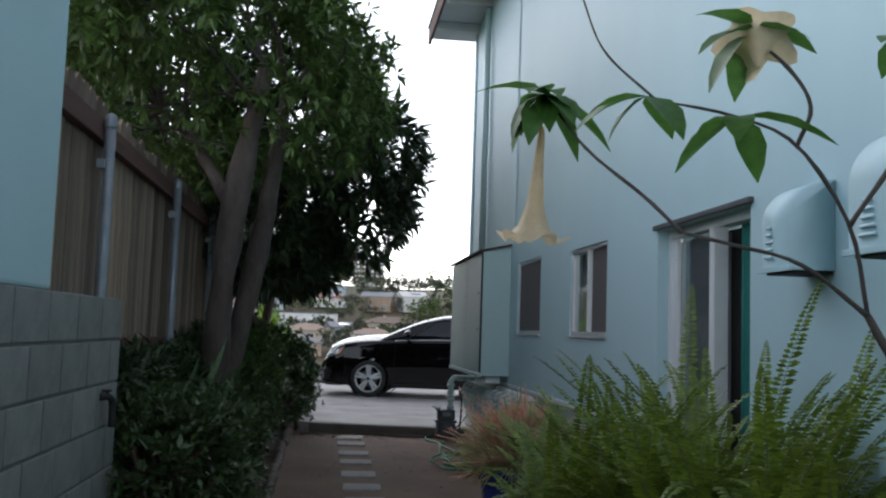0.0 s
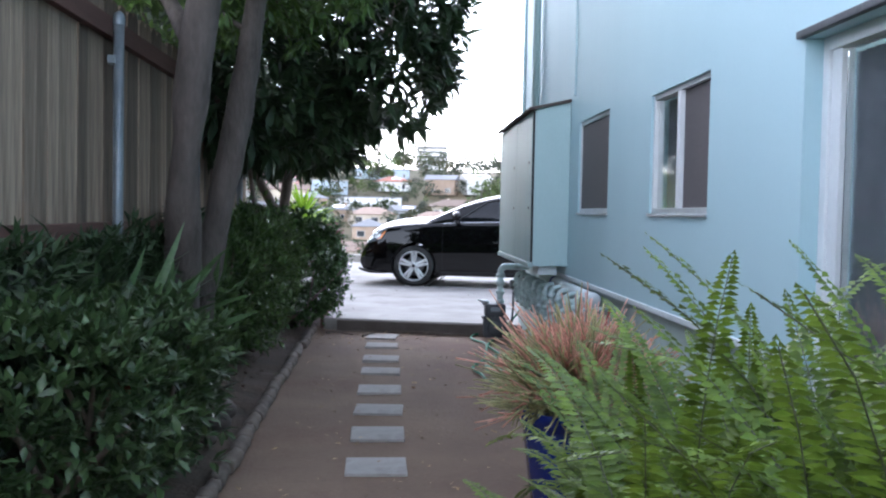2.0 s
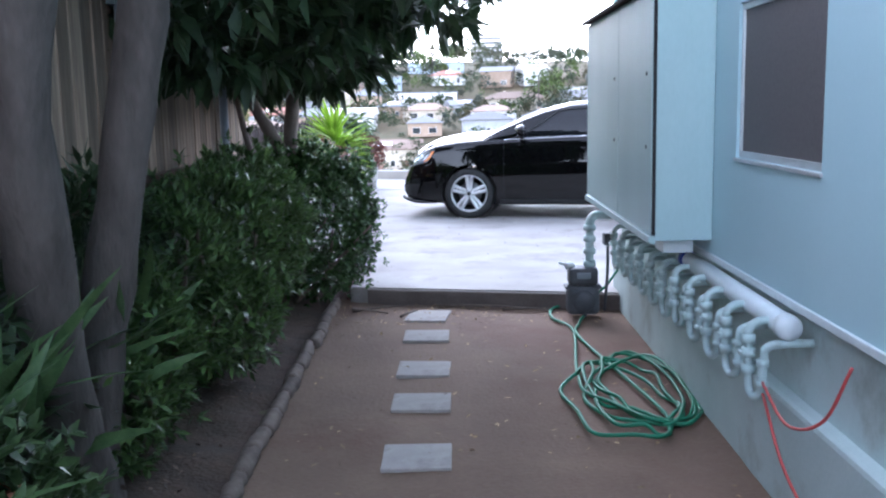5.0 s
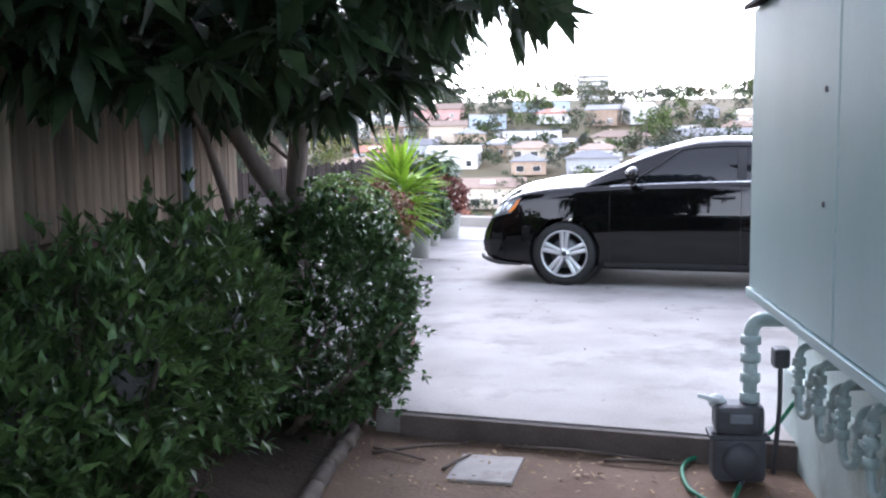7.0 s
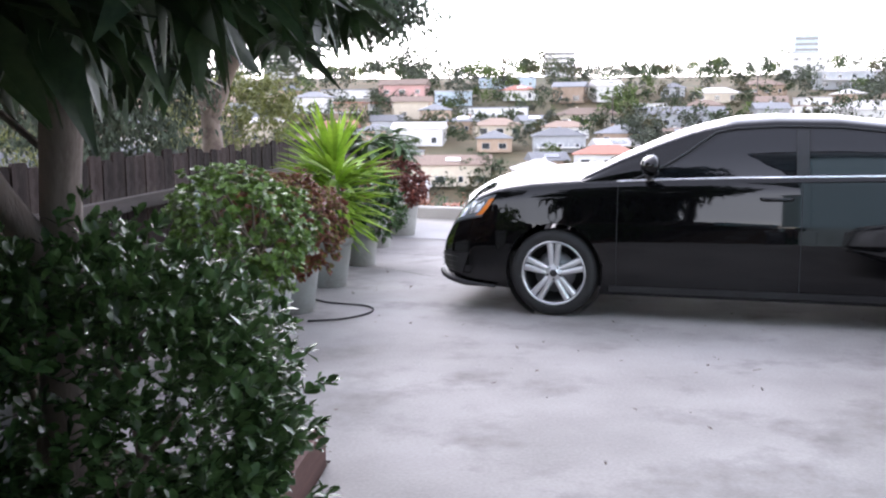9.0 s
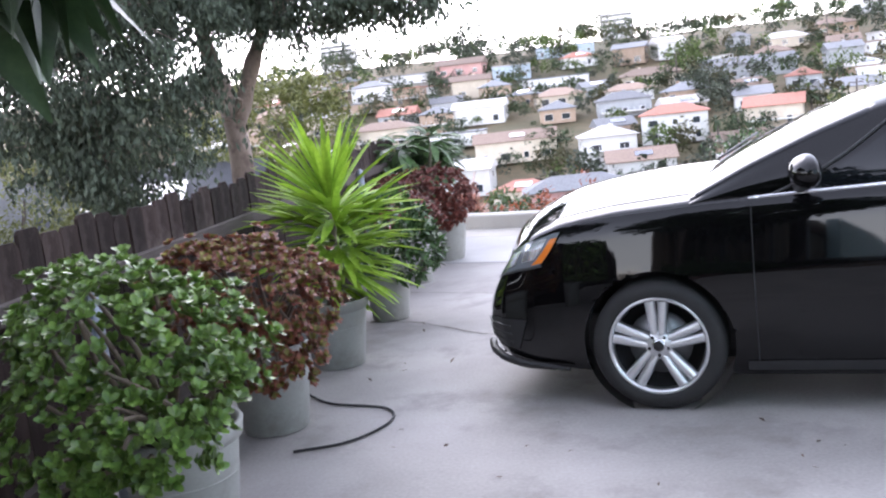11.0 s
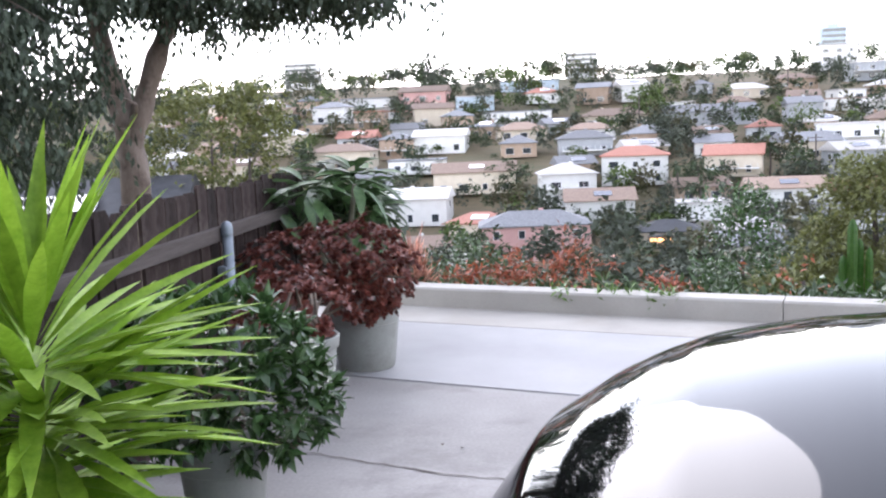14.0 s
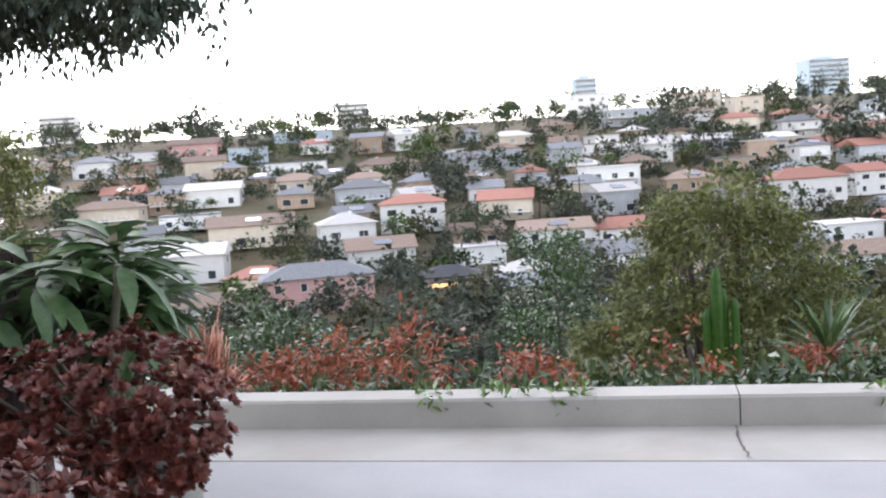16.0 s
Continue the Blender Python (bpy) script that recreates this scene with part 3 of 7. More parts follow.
def vent_hood(y, z, w, h):
    """A quarter-round sheet-metal hood with louvres."""
    hood = empty("vent_hood", "turquoise-painted sheet-metal vent hood with louvres on a stucco wall", "vent hood", (HX, y, z), group="vent hoods on the house wall")
    d = 0.17
    prof = [(-d, 0.0), (-d, h * 0.55)] + [(-d * math.cos(a), h * 0.55 + h * 0.45 * math.sin(a)) for a in np.linspace(0.15, math.pi / 2, 8)] + [(-0.002, h), (-0.002, 0)]
    V = [(x, s * w / 2, zz) for s in (-1, 1) for x, zz in prof]
    n = len(prof)
    F = [(i, i + 1, n + i + 1, n + i) for i in range(n - 1)] + [tuple(range(n))[::-1], tuple(range(n, 2 * n))]
    bmn = bmesh.new()
    bmn.from_mesh(mesh_np("hood", V, F, M["stucco"]))
    bmesh.ops.recalc_face_normals(bmn, faces=bmn.faces[:])
    part("hood", bmn, M["stucco"], hood)
    # A near-black sheet closes the mouth, painting the shade inside the hood.
    part("mouth", span((-d + 0.012, -w / 2 + 0.012, -0.012), (-0.004, w / 2 - 0.012, -0.002)), M["dark"], hood, "near-black sheet painted as the mouth's shade")
    for k in range(5):
        part("louvre", box((0.014, w * (0.30 - 0.035 * k), 0.010), (-d - 0.004, 0.04, 0.05 + k * 0.026), 0.003, (0, 25, 0)), M["stucco"], hood)
    part("flange", span((-d - 0.012, -w / 2 - 0.02, -0.006), (-d - 0.001, w / 2 + 0.02, 0.014), 0.002), M["stucco"], hood)


vent_hood(2.90, 1.42, 0.21, 0.32)
vent_hood(2.27, 1.44, 0.30, 0.38)

# ---- fences and walls on the other side ----


def fence_boards(parent, x, y0, y1, z0, z1, mat, seed, step=0.148, width=0.14, ragged=0.03):
    rng = random.Random(seed)
    kinds = []
    for k in range(5):
        h = z1 - z0 + rng.uniform(-ragged, ragged)
        c = rng.uniform(0.015, 0.04)
        bm = bmesh.new()
        pts = [(-width / 2, 0), (width / 2, 0), (width / 2, h - c), (width / 2 - c, h), (-width / 2 + c, h), (-width / 2, h - c)]
        f = bm.faces.new([bm.verts.new((0, a, b)) for a, b in pts])
        r = bmesh.ops.extrude_face_region(bm, geom=[f])
        for v in r["geom"]:
            if isinstance(v, bmesh.types.BMVert):
                v.co.x -= 0.018
        bmesh.ops.recalc_face_normals(bm, faces=bm.faces[:])
        me = bpy.data.meshes.new("board")
        bm.to_mesh(me)
        bm.free()
        me.materials.append(mat)
        kinds.append(me)
    y = y0
    while y < y1:
        ob = new("board", rng.choice(kinds))
        ob.parent = parent
        ob.matrix_basis = pose(x + rng.uniform(-0.006, 0.004), y + rng.uniform(-0.004, 0.004), z0 + rng.uniform(-0.01, 0.01), rng.uniform(-0.6, 0.6), 0, rng.uniform(-1.5, 1.5))
        y += step


def fence_post(parent, x, y, z0, z1, r=0.03):
    p = tube("post", [(x, y, z0), (x, y, z1 - 0.03)], r, M["galv"], parent, 14, "galvanised steel post")
    lathe("post_cap", [(r * 1.15, -0.05), (r * 1.15, -0.01), (r * 0.9, 0.015), (r * 0.35, 0.028), (0.001, 0.03)], M["galv"], p, 14, at=(x, y, z1 - 0.03))
    part("bracket", box((0.05, 0.09, 0.05), (x - 0.03, y, z1 - 0.28), 0.006), M["galv"], p)


fence_tall = empty("board_fence", "tall weathered brown board fence with red-brown rails and steel posts", "fence", (-1.2, 4, 1))
fence_tall.matrix_world = Matrix.Identity(4)
part("top_rail", span((-1.178, 2.5, 2.12), (-1.125, 12.3, 2.235), 0.005), M["rail_red"], fence_tall, "red-brown rail")
part("bottom_rail", span((-1.178, 2.5, 0.93), (-1.12, 12.3, 1.06), 0.005), M["rail_red"], fence_tall, "red-brown kickboard")
for y in (2.75, 4.85, 7.08, 9.2, 11.3):
    fence_post(fence_tall, -1.09, y, 0.0, 2.27)
tagged(part("retaining_wall", span((-1.30, -4, -0.3), (-1.185, 12.4, 0.935), 0.01), M["mortar"]), "low dark concrete retaining wall under a fence", "wall", kind="structure")
fence_low = empty("board_fence", "low dark weathered board fence with ragged tops beside a driveway", "fence", (-1.65, 13, 0))
fence_low.matrix_world = Matrix.Identity(4)
part("rail", span((-1.648, 12.3, 0.925), (-1.605, 22.4, 1.005), 0.005), M["rail_grey"], fence_low, "grey weathered rail")
part("rail", span((-1.648, 12.3, 0.20), (-1.605, 22.4, 0.29), 0.005), M["rail_grey"], fence_low, "grey weathered rail")
for y in (15.4, 20.33):
    fence_post(fence_low, -1.57, y, 0.0, 1.04)
tagged(part("wall_parapet_low", span((-1.13, -5, 1.272), (-0.915, 3.36, 2.42), 0.015), M["stucco"]), "pale turquoise stucco wall on top of a block wall", "wall", kind="structure")


def block_wall():
    wall = empty("block_wall", "grey concrete block wall with recessed joints", "block wall", (-0.9, 2, 0), kind="structure")
    wall.matrix_world = Matrix.Identity(4)
    part("mortar_core", span((-1.15, -5, -0.4), (-0.908, 4.50, 1.262)), M["mortar"], wall)
    full = span((-0.1, -0.194, -0.094), (0.1, 0.194, 0.094), 0.006)
    me = bpy.data.meshes.new("block")
    full.to_mesh(me)
    full.free()
    me.materials.append(M["block"])
    for r in range(8):
        for c in range(9):
            y = 4.51 - 0.194 - c * 0.398 - (0.2 if r % 2 else 0)
            ob = new("block", me)
            ob.parent = wall
            ob.matrix_basis = pose(-1.0, y, 1.27 - 0.095 - r * 0.2)
        if r % 2:
            ob = new("block", me)
            ob.parent = wall
            ob.matrix_basis = pose(-1.0, 4.51 - 0.097, 1.27 - 0.095 - r * 0.2) @ Matrix.Diagonal((1, 0.5, 1, 1))


block_wall()


def stepping_stones():
    rng = random.Random(4)
    fronts = (10.92, 10.34, 9.53, 8.89, 8.11, 7.42, 6.76, 6.06, 5.36, 4.65, 3.95)
    for k, y in enumerate(fronts):
        d = 0.30 if k else 0.36
        x = 0.395 + 0.02 * k * 0.3
        bm = box((0.305, d, 0.045), (0, 0, 0), 0.006)
        for v in bm.verts:
            v.co.x += rng.uniform(-0.003, 0.003)
        ob = part("paver", bm, M["paver"])
        ob.matrix_world = pose(x, y + d / 2, -0.136 - 0.17 * max(0, (4.6 - y) / 8.6), rng.uniform(-0.8, 0.8), rng.uniform(-0.8, 0.8), rng.uniform(-3, 3) - (8 if k == 0 else 0))
        tagged(ob, "square grey concrete stepping stone sunk in a dirt path", "stepping stone", "stepping stones in the path")


stepping_stones()


def bed_edging():
    rng = np.random.default_rng(5)
    edging = empty("log_edging", "row of worn, bumpy cast-concrete log edging beside a path", "edging", (-0.3, 5, -0.1))
    edging.matrix_world = Matrix.Identity(4)
    kinds = []
    for k in range(4):
        P = np.stack([np.zeros(7), np.linspace(-0.14, 0.14, 7), np.zeros(7)], 1)
        V, F = tube_np(P, 0.040 + 0.004 * rng.normal(size=7), 9)
        V = np.array(V) + rng.normal(size=(len(V), 3)) * 0.004
        kinds.append(mesh_np("edging_log", V, F, M["wood"]))
    y = 3.2
    k = 0
    while y < 11.65:
        ob = new("edging_log", kinds[k % 4])
        ob.parent = edging
        ob.matrix_basis = pose(-0.285 - 0.055 * np.clip((y - 6) / 4, 0, 1) + rng.uniform(-0.012, 0.012), y, -0.105, rng.uniform(-2, 2), rng.uniform(0, 360), rng.uniform(-2.5, 2.5))
        y += 0.275
        k += 1


bed_edging()

# ---- cars ----
def simple(name, colour, rough, metal=0.0, coat=0.0, emit=0.0):
    m = bpy.data.materials.new(name)
    m.use_nodes = True
    p = m.node_tree.nodes["Principled BSDF"]
    p.inputs["Base Color"].default_value, p.inputs["Roughness"].default_value, p.inputs["Metallic"].default_value = (*colour, 1), rough, metal
    p.inputs["Coat Weight"].default_value, p.inputs["Coat Roughness"].default_value = coat, 0.02
    return m


PAINT_BLACK = material("black_car_paint", (0.002, 0.002, 0.0022), (0.003, 0.003, 0.0034), 3, 0.12, 0, 0.0, 60, coat=1.0, spec=0.0)
PAINT_BLACK.node_tree.nodes["Principled BSDF"].inputs["Coat IOR"].default_value = 1.45
PAINT_WHITE = material("white_car_paint", (0.70, 0.71, 0.72), (0.76, 0.77, 0.78), 3, 0.2, 0, 0.0, 60, coat=1.0)
TINT = simple("tinted_glass", (0.006, 0.007, 0.009), 0.02, 0, 0.0)
CHROME = simple("chrome", (0.75, 0.76, 0.78), 0.08, 1.0)
RUBBER = material("tyre_rubber", (0.012, 0.012, 0.012), (0.022, 0.021, 0.021), 10, 0.75, 0, 0.3, 80)
ALLOY = material("silver_alloy", (0.62, 0.63, 0.64), (0.70, 0.71, 0.72), 6, 0.28, 0.85, 0.03, 80)
TRIM = material("black_trim", (0.010, 0.010, 0.011), (0.018, 0.018, 0.019), 8, 0.5, 0, 0.1, 90)
LAMP = simple("headlight_lens", (0.20, 0.22, 0.24), 0.15, 0.3, 1.0)
REFLECTOR = simple("headlight_reflector", (0.70, 0.73, 0.76), 0.22, 0.8, 1.0)
AMBER = simple("amber_lens", (0.75, 0.20, 0.02), 0.2, 0.0, 1.0)
FRONT, REAR, RW = 1.40, -1.25, 0.317


def hw(x):
    return np.interp(x, (-2.40, -2.34, -2.2, -1.9, -1.3, 0, 1.3, 1.6, 1.85, 2.05, 2.18, 2.25, 2.285), (0.50, 0.66, 0.76, 0.83, 0.885, 0.89, 0.885, 0.87, 0.835, 0.775, 0.69, 0.57, 0.44))


def zbelt(x):
    return np.interp(x, (-2.40, -2.3, -1.7, -0.9, 0.2, 0.8, 1.2, 1.6, 1.9, 2.1, 2.2, 2.285), (0.93, 1.03, 1.07, 1.04, 1.015, 0.995, 0.975, 0.945, 0.90, 0.84, 0.79, 0.705))


def zlow(x):
    return np.interp(x, (-2.40, -2.2, -1.6, -1.0, 1.1, 1.7, 2.1, 2.285), (0.36, 0.25, 0.20, 0.175, 0.175, 0.185, 0.20, 0.24))


def crown(x):
    return np.interp(x, (-2.4, -2.2, -1.7, 0.8, 1.4, 2.0, 2.2, 2.285), (0.01, 0.04, 0.08, 0.10, 0.115, 0.105, 0.065, 0.0))


def skin(x, v):
    """The body's surface: x along the car, v from the sill (0) to the shoulder (1) and on to the middle of the bonnet (2)."""
    w, zb, zl = hw(x), zbelt(x), zlow(x)
    nose = max(0.0, (x - 1.75) / 0.535)
    push = 0.13 * nose * nose
    if v <= 1:
        f = np.interp(v, (0, 0.06, 0.2, 0.45, 0.62, 0.72, 0.9, 0.97, 1.0), (0.955, 0.972, 0.985, 1.0, 0.998, 0.985, 0.962, 0.94, 0.915))
        return np.array((x - 0.10 * nose + push * (1 - ((v - 0.30) / 0.70) ** 2) * 1.3, w * f, zl + (zb - zl) * v))
    r = v - 1
    return np.array((x - 0.10 * nose + push * (0.0 + 0.9 * math.sin(r * math.pi / 2)) , w * 0.915 * (1 - r), zb + crown(x) * math.sin(r * math.pi / 2) ** 0.8))


def patch(name, x0, x1, v0, v1, nx, nv, mat, parent, off=0.004, fn=skin, side=1, label="", keep=None):
    """A piece that follows the surface fn, lifted off it a little."""
    V, F = [], []
    for i in range(nx):
        for j in range(nv):
            a, b = i / (nx - 1), j / (nv - 1)
            xa, xb = (x0(b) if callable(x0) else x0), (x1(b) if callable(x1) else x1)
            x, v = xa + (xb - xa) * a, v0 + (v1 - v0) * b
            p = fn(x, v)
            n = np.cross(fn(x + 0.01, v) - p, fn(x, v + 0.01) - p)
            n = n / (np.linalg.norm(n) + 1e-9)
            if n[1] < -0.2 or (abs(n[1]) <= 0.2 and n[2] < 0):
                n = -n
            p = p + n * off
            V.append((p[0], side * p[1], p[2]))
    for i in range(nx - 1):
        for j in range(nv - 1):
            q = (i * nv + j, (i + 1) * nv + j, (i + 1) * nv + j + 1, i * nv + j + 1)
            F.append(q if side > 0 else q[::-1])
    return part(name, mesh_np(name, V, F, mat), None, parent, label)


def car_body(parent, paint):
    xs = np.concatenate([np.linspace(-2.40, -2.2, 10), np.linspace(-2.17, 2.1, 150), np.linspace(2.12, 2.285, 12)])
    vs = np.concatenate([np.linspace(0, 1, 34), np.linspace(1.05, 2, 12)])
    V, F = [], []
    nv = 2 * len(vs) - 1
    for x in xs:
        row = [skin(x, v) for v in vs]
        V += [tuple(p) for p in row] + [(p[0], -p[1], p[2]) for p in row[-2::-1]]
    V = np.array(V)
    R = 0.352
    for i in range(len(xs) - 1):
        for j in range(nv - 1):
            q = (i * nv + j, i * nv + j + 1, (i + 1) * nv + j + 1, (i + 1) * nv + j)
            c = V[list(q)].mean(0)
            if c[2] < 0.75 and abs(c[1]) > 0.3 and any(math.hypot(c[0] - a, c[2] - RW - 0.01) < R for a in (FRONT, REAR)):
                continue
            F.append(q[::-1])
    for k in range(len(V)):
        if V[k][2] < 0.75 and abs(V[k][1]) > 0.3:
            for a in (FRONT, REAR):
                d = math.hypot(V[k][0] - a, V[k][2] - RW - 0.01)
                if R - 0.030 < d < R + 0.014 and V[k][2] > zlow(V[k][0]) + 0.01:
                    V[k][0] = a + (V[k][0] - a) * R / d
                    V[k][2] = RW + 0.01 + (V[k][2] - RW - 0.01) * R / d
    n = len(xs)
    F.append(tuple(range(nv)))
    F.append(tuple((n - 1) * nv + j for j in range(nv))[::-1])
    part("body", mesh_np("body", V, F, paint), None, parent)
    part("underbody", span((-2.2, -0.70, 0.20), (2.1, 0.70, 0.45), 0.05), TRIM, parent)


def roofline(x):
    return np.interp(x, (-1.80, -1.5, -1.2, -0.9, -0.5, -0.1, 0.17, 0.40, 0.68, 0.96, 1.22), (1.09, 1.20, 1.325, 1.40, 1.447, 1.455, 1.44, 1.39, 1.29, 1.17, 1.04))


def cabin(x, v):
    """The cabin's surface: v 0 at the belt, 1 at the roof's edge, 2 at the middle of the roof."""
    zb, zr = zbelt(x) - 0.012, roofline(x)
    edge_h = max(zr - 0.055 - 0.03 * min(1, max(0, (zr - zb) * 2)), zb + 0.002)
    yb = hw(x) * 0.915 - 0.01
    yt = yb - (edge_h - zb) * 0.46
    if v <= 1:
        b = 0.02 * math.sin(v * math.pi)
        return np.array((x, yb + (yt - yb) * v + b, zb + (edge_h - zb) * v))
    r = v - 1
    return np.array((x, yt * math.cos(r * math.pi / 2) ** 0.75 if r < 1 else 0.0, edge_h + (zr - edge_h) * math.sin(r * math.pi / 2)))


def car_cabin(parent, paint):
    xs, vs = np.linspace(-1.80, 1.22, 90), np.concatenate([np.linspace(0, 1, 10), np.linspace(1.07, 2, 14)])
    V, F = [], []
    nv = 2 * len(vs) - 1
    for x in xs:
        row = [cabin(x, v) for v in vs]
        V += [tuple(p) for p in row] + [(p[0], -p[1], p[2]) for p in row[-2::-1]]
    for i in range(len(xs) - 1):
        for j in range(nv - 1):
            F.append((i * nv + j, (i + 1) * nv + j, (i + 1) * nv + j + 1, i * nv + j + 1))
    part("roof", mesh_np("roof", V, F, paint), None, parent)
    for s in (1, -1):
        patch("side_window", -0.22, lambda b: 0.82 - 0.58 * b, 0.05, 0.90, 26, 10, TINT, parent, 0.004, cabin, s, "dark tinted glass")
        patch("side_window", lambda b: -1.08 + 0.22 * b, -0.32, 0.05, 0.90, 26, 10, TINT, parent, 0.004, cabin, s, "dark tinted glass")
        patch("side_window", lambda b: -1.40 + 0.34 * b, lambda b: -1.14 + 0.2 * b, 0.08, 0.82, 10, 8, TINT, parent, 0.004, cabin, s, "dark tinted glass")
        patch("pillar_trim", -0.31, -0.23, 0.05, 0.90, 4, 8, TRIM, parent, 0.006, cabin, s)
        P = [cabin(x, 0.02) * np.array((1, s, 1)) + np.array((0, s * 0.008, 0.004)) for x in np.linspace(-1.38, 0.96, 40)]
        tube("belt_moulding", P, 0.010, CHROME, parent, 8, "bright chrome moulding")
        P = [cabin(x, v) * np.array((1, s, 1)) + np.array((0, s * 0.006, 0)) for x, v in [(0.90 - 0.60 * b, 0.02 + 0.95 * b) for b in np.linspace(0, 1, 12)] + [(x, 0.97) for x in np.linspace(0.28, -0.88, 20)] + [(-0.88 - 0.5 * b, 0.97 - 0.95 * b) for b in np.linspace(0, 1, 10)]]
        tube("window_seal", P, 0.008, TRIM, parent, 6)
    for name, x0, x1, v0 in (("windscreen", 0.44, 1.19, 1.02), ("rear_window", -1.74, -1.12, 1.05)):
        V, F = [], []
        X, W = np.linspace(x0, x1, 16), np.concatenate([np.linspace(v0, 2, 14)])
        for x in X:
            row = [cabin(x, v) for v in W]
            row = row + [p * np.array((1, -1, 1)) for p in row[-2::-1]]
            V += [tuple(p + np.array((0.003 if x > 0 else -0.003, 0, 0.005))) for p in row]
        m = 2 * len(W) - 1
        for i in range(len(X) - 1):
            for j in range(m - 1):
                F.append((i * m + j, (i + 1) * m + j, (i + 1) * m + j + 1, i * m + j + 1))
        part(name, mesh_np(name, V, F, TINT), None, parent, "dark reflective glass")
    for s in (0.25, -0.45):
        P = [cabin(1.18 - 0.05 * k, 1.5) * np.array((1, 0, 1)) + np.array((0, s - k * 0.13, 0.018)) for k in range(5)]
        tube("wiper", P, 0.008, TRIM, parent, 6)
    V, F = [], []
    for i, y in enumerate(np.linspace(-0.66, 0.66, 24)):
        k = (y / 0.66) ** 2
        V += [(1.27 - 0.12 * k, y, 1.055 - 0.05 * k), (1.15 - 0.14 * k, y, 1.085 - 0.05 * k)]
        if i:
            F.append((2 * i - 2, 2 * i, 2 * i + 1, 2 * i - 1))
    part("cowl", mesh_np("cowl", V, F, TRIM), None, parent)


def car_wheel(parent, x, s):
    y = s * 0.865
    hub = empty("wheel", "", "")
    hub.parent = parent
    hub.matrix_basis = pose(x, y, RW, 0, 0, 0 if s > 0 else 180)
    for key in list(hub.keys()):
        del hub[key]
    tyre = [(0.225, -0.10), (0.235, 0.004), (0.245, 0.012), (0.285, 0.010), (0.305, -0.004), (0.314, -0.022), (0.317, -0.10), (0.314, -0.185), (0.30, -0.205), (0.24, -0.21), (0.225, -0.10)]
    lathe("tyre", tyre, RUBBER, hub, 56, "black tyre", axis="y")
    rim = lathe("rim", [(0.205, -0.18), (0.212, -0.05), (0.216, -0.012), (0.222, 0.003), (0.234, 0.006), (0.238, -0.004), (0.236, -0.06), (0.205, -0.18)], ALLOY, hub, 56, "silver alloy rim", axis="y")
    lathe("brake_disc", [(0.001, -0.075), (0.15, -0.075), (0.152, -0.09), (0.001, -0.09)], simple("steel", (0.25, 0.25, 0.26), 0.4, 0.8), rim, 32, axis="y")
    lathe("barrel", [(0.001, -0.12), (0.20, -0.12), (0.208, -0.02)], TRIM, rim, 40, axis="y")
    for k in range(5):
        a = 2 * math.pi * k / 5 + math.pi / 2
        for d in (-1, 1):
            bm = bmesh.new()
            t = d * 0.145
            u0, u1 = np.array((math.cos(a + d * 0.30), math.sin(a + d * 0.30))), np.array((math.cos(a + t), math.sin(a + t)))
            p0, p1 = u0 * 0.055, u1 * 0.216
            side = np.array((-(p1 - p0)[1], (p1 - p0)[0]))
            side = side / np.linalg.norm(side)
            ring = []
            for p, w, yy in ((p0, 0.019, -0.012), ((p0 + p1) / 2, 0.023, -0.004), (p1, 0.026, -0.004)):
                ring.append([bm.verts.new((p[0] + side[0] * w * o, yy + h, p[1] + side[1] * w * o)) for o, h in ((-1, -0.035), (-0.85, -0.004), (-0.45, 0.002), (0.45, 0.002), (0.85, -0.004), (1, -0.035))])
            for r0, r1 in zip(ring, ring[1:]):
                for i in range(5):
                    bm.faces.new((r0[i], r1[i], r1[i + 1], r0[i + 1]))
            bmesh.ops.recalc_face_normals(bm, faces=bm.faces[:])
            for f in bm.faces:
                f.smooth = True
            part("spoke", bm, ALLOY, rim)
    lathe("hub_disc", [(0.001, -0.010), (0.060, -0.010), (0.066, -0.016), (0.066, -0.05)], ALLOY, rim, 30, axis="y")
    cap = lathe("hub_cap", [(0.001, 0.002), (0.026, 0.001), (0.031, -0.004), (0.031, -0.02)], CHROME, rim, 28, "chrome hub cap with a plain dark disc", axis="y")
    lathe("emblem_disc", [(0.001, 0.0035), (0.022, 0.003), (0.024, 0.001)], TRIM, cap, 24, axis="y").parent = rim
    for k in range(5):
        a = 2 * math.pi * (k + 0.5) / 5 + math.pi / 2
        lathe("wheel_bolt", [(0.001, 0.0), (0.008, -0.001), (0.010, -0.02)], TRIM, rim, 8, at=(0.047 * math.cos(a), -0.006, 0.047 * math.sin(a)), axis="y")
    lathe("arch_liner", [(0.356, -0.02), (0.366, -0.12), (0.366, -0.42)], TRIM, parent, 40, at=(x, y * 1.0 + (0 if s > 0 else 0.44), RW + 0.01), axis="y")


def car_mirror(parent, paint, s):
    bm = bmesh.new()
    bmesh.ops.create_uvsphere(bm, u_segments=22, v_segments=12, radius=1)
    for v in bm.verts:
        c = v.co
        c.x, c.y, c.z = c.x * (0.085 if c.x > 0 else 0.045), c.y * 0.115, c.z * 0.072 * (1 - 0.15 * c.y)
    bmesh.ops.transform(bm, matrix=pose(0.70, s * 1.00, 1.105, 0, 0, s * 12), verts=bm.verts)
    m = part("side_mirror", bm, paint, parent, smooth=True)
    tube("mirror_arm", [(0.74, s * 0.82, 1.03), (0.72, s * 0.90, 1.05), (0.70, s * 0.96, 1.075)], [0.035, 0.028, 0.025], TRIM, m, 10)


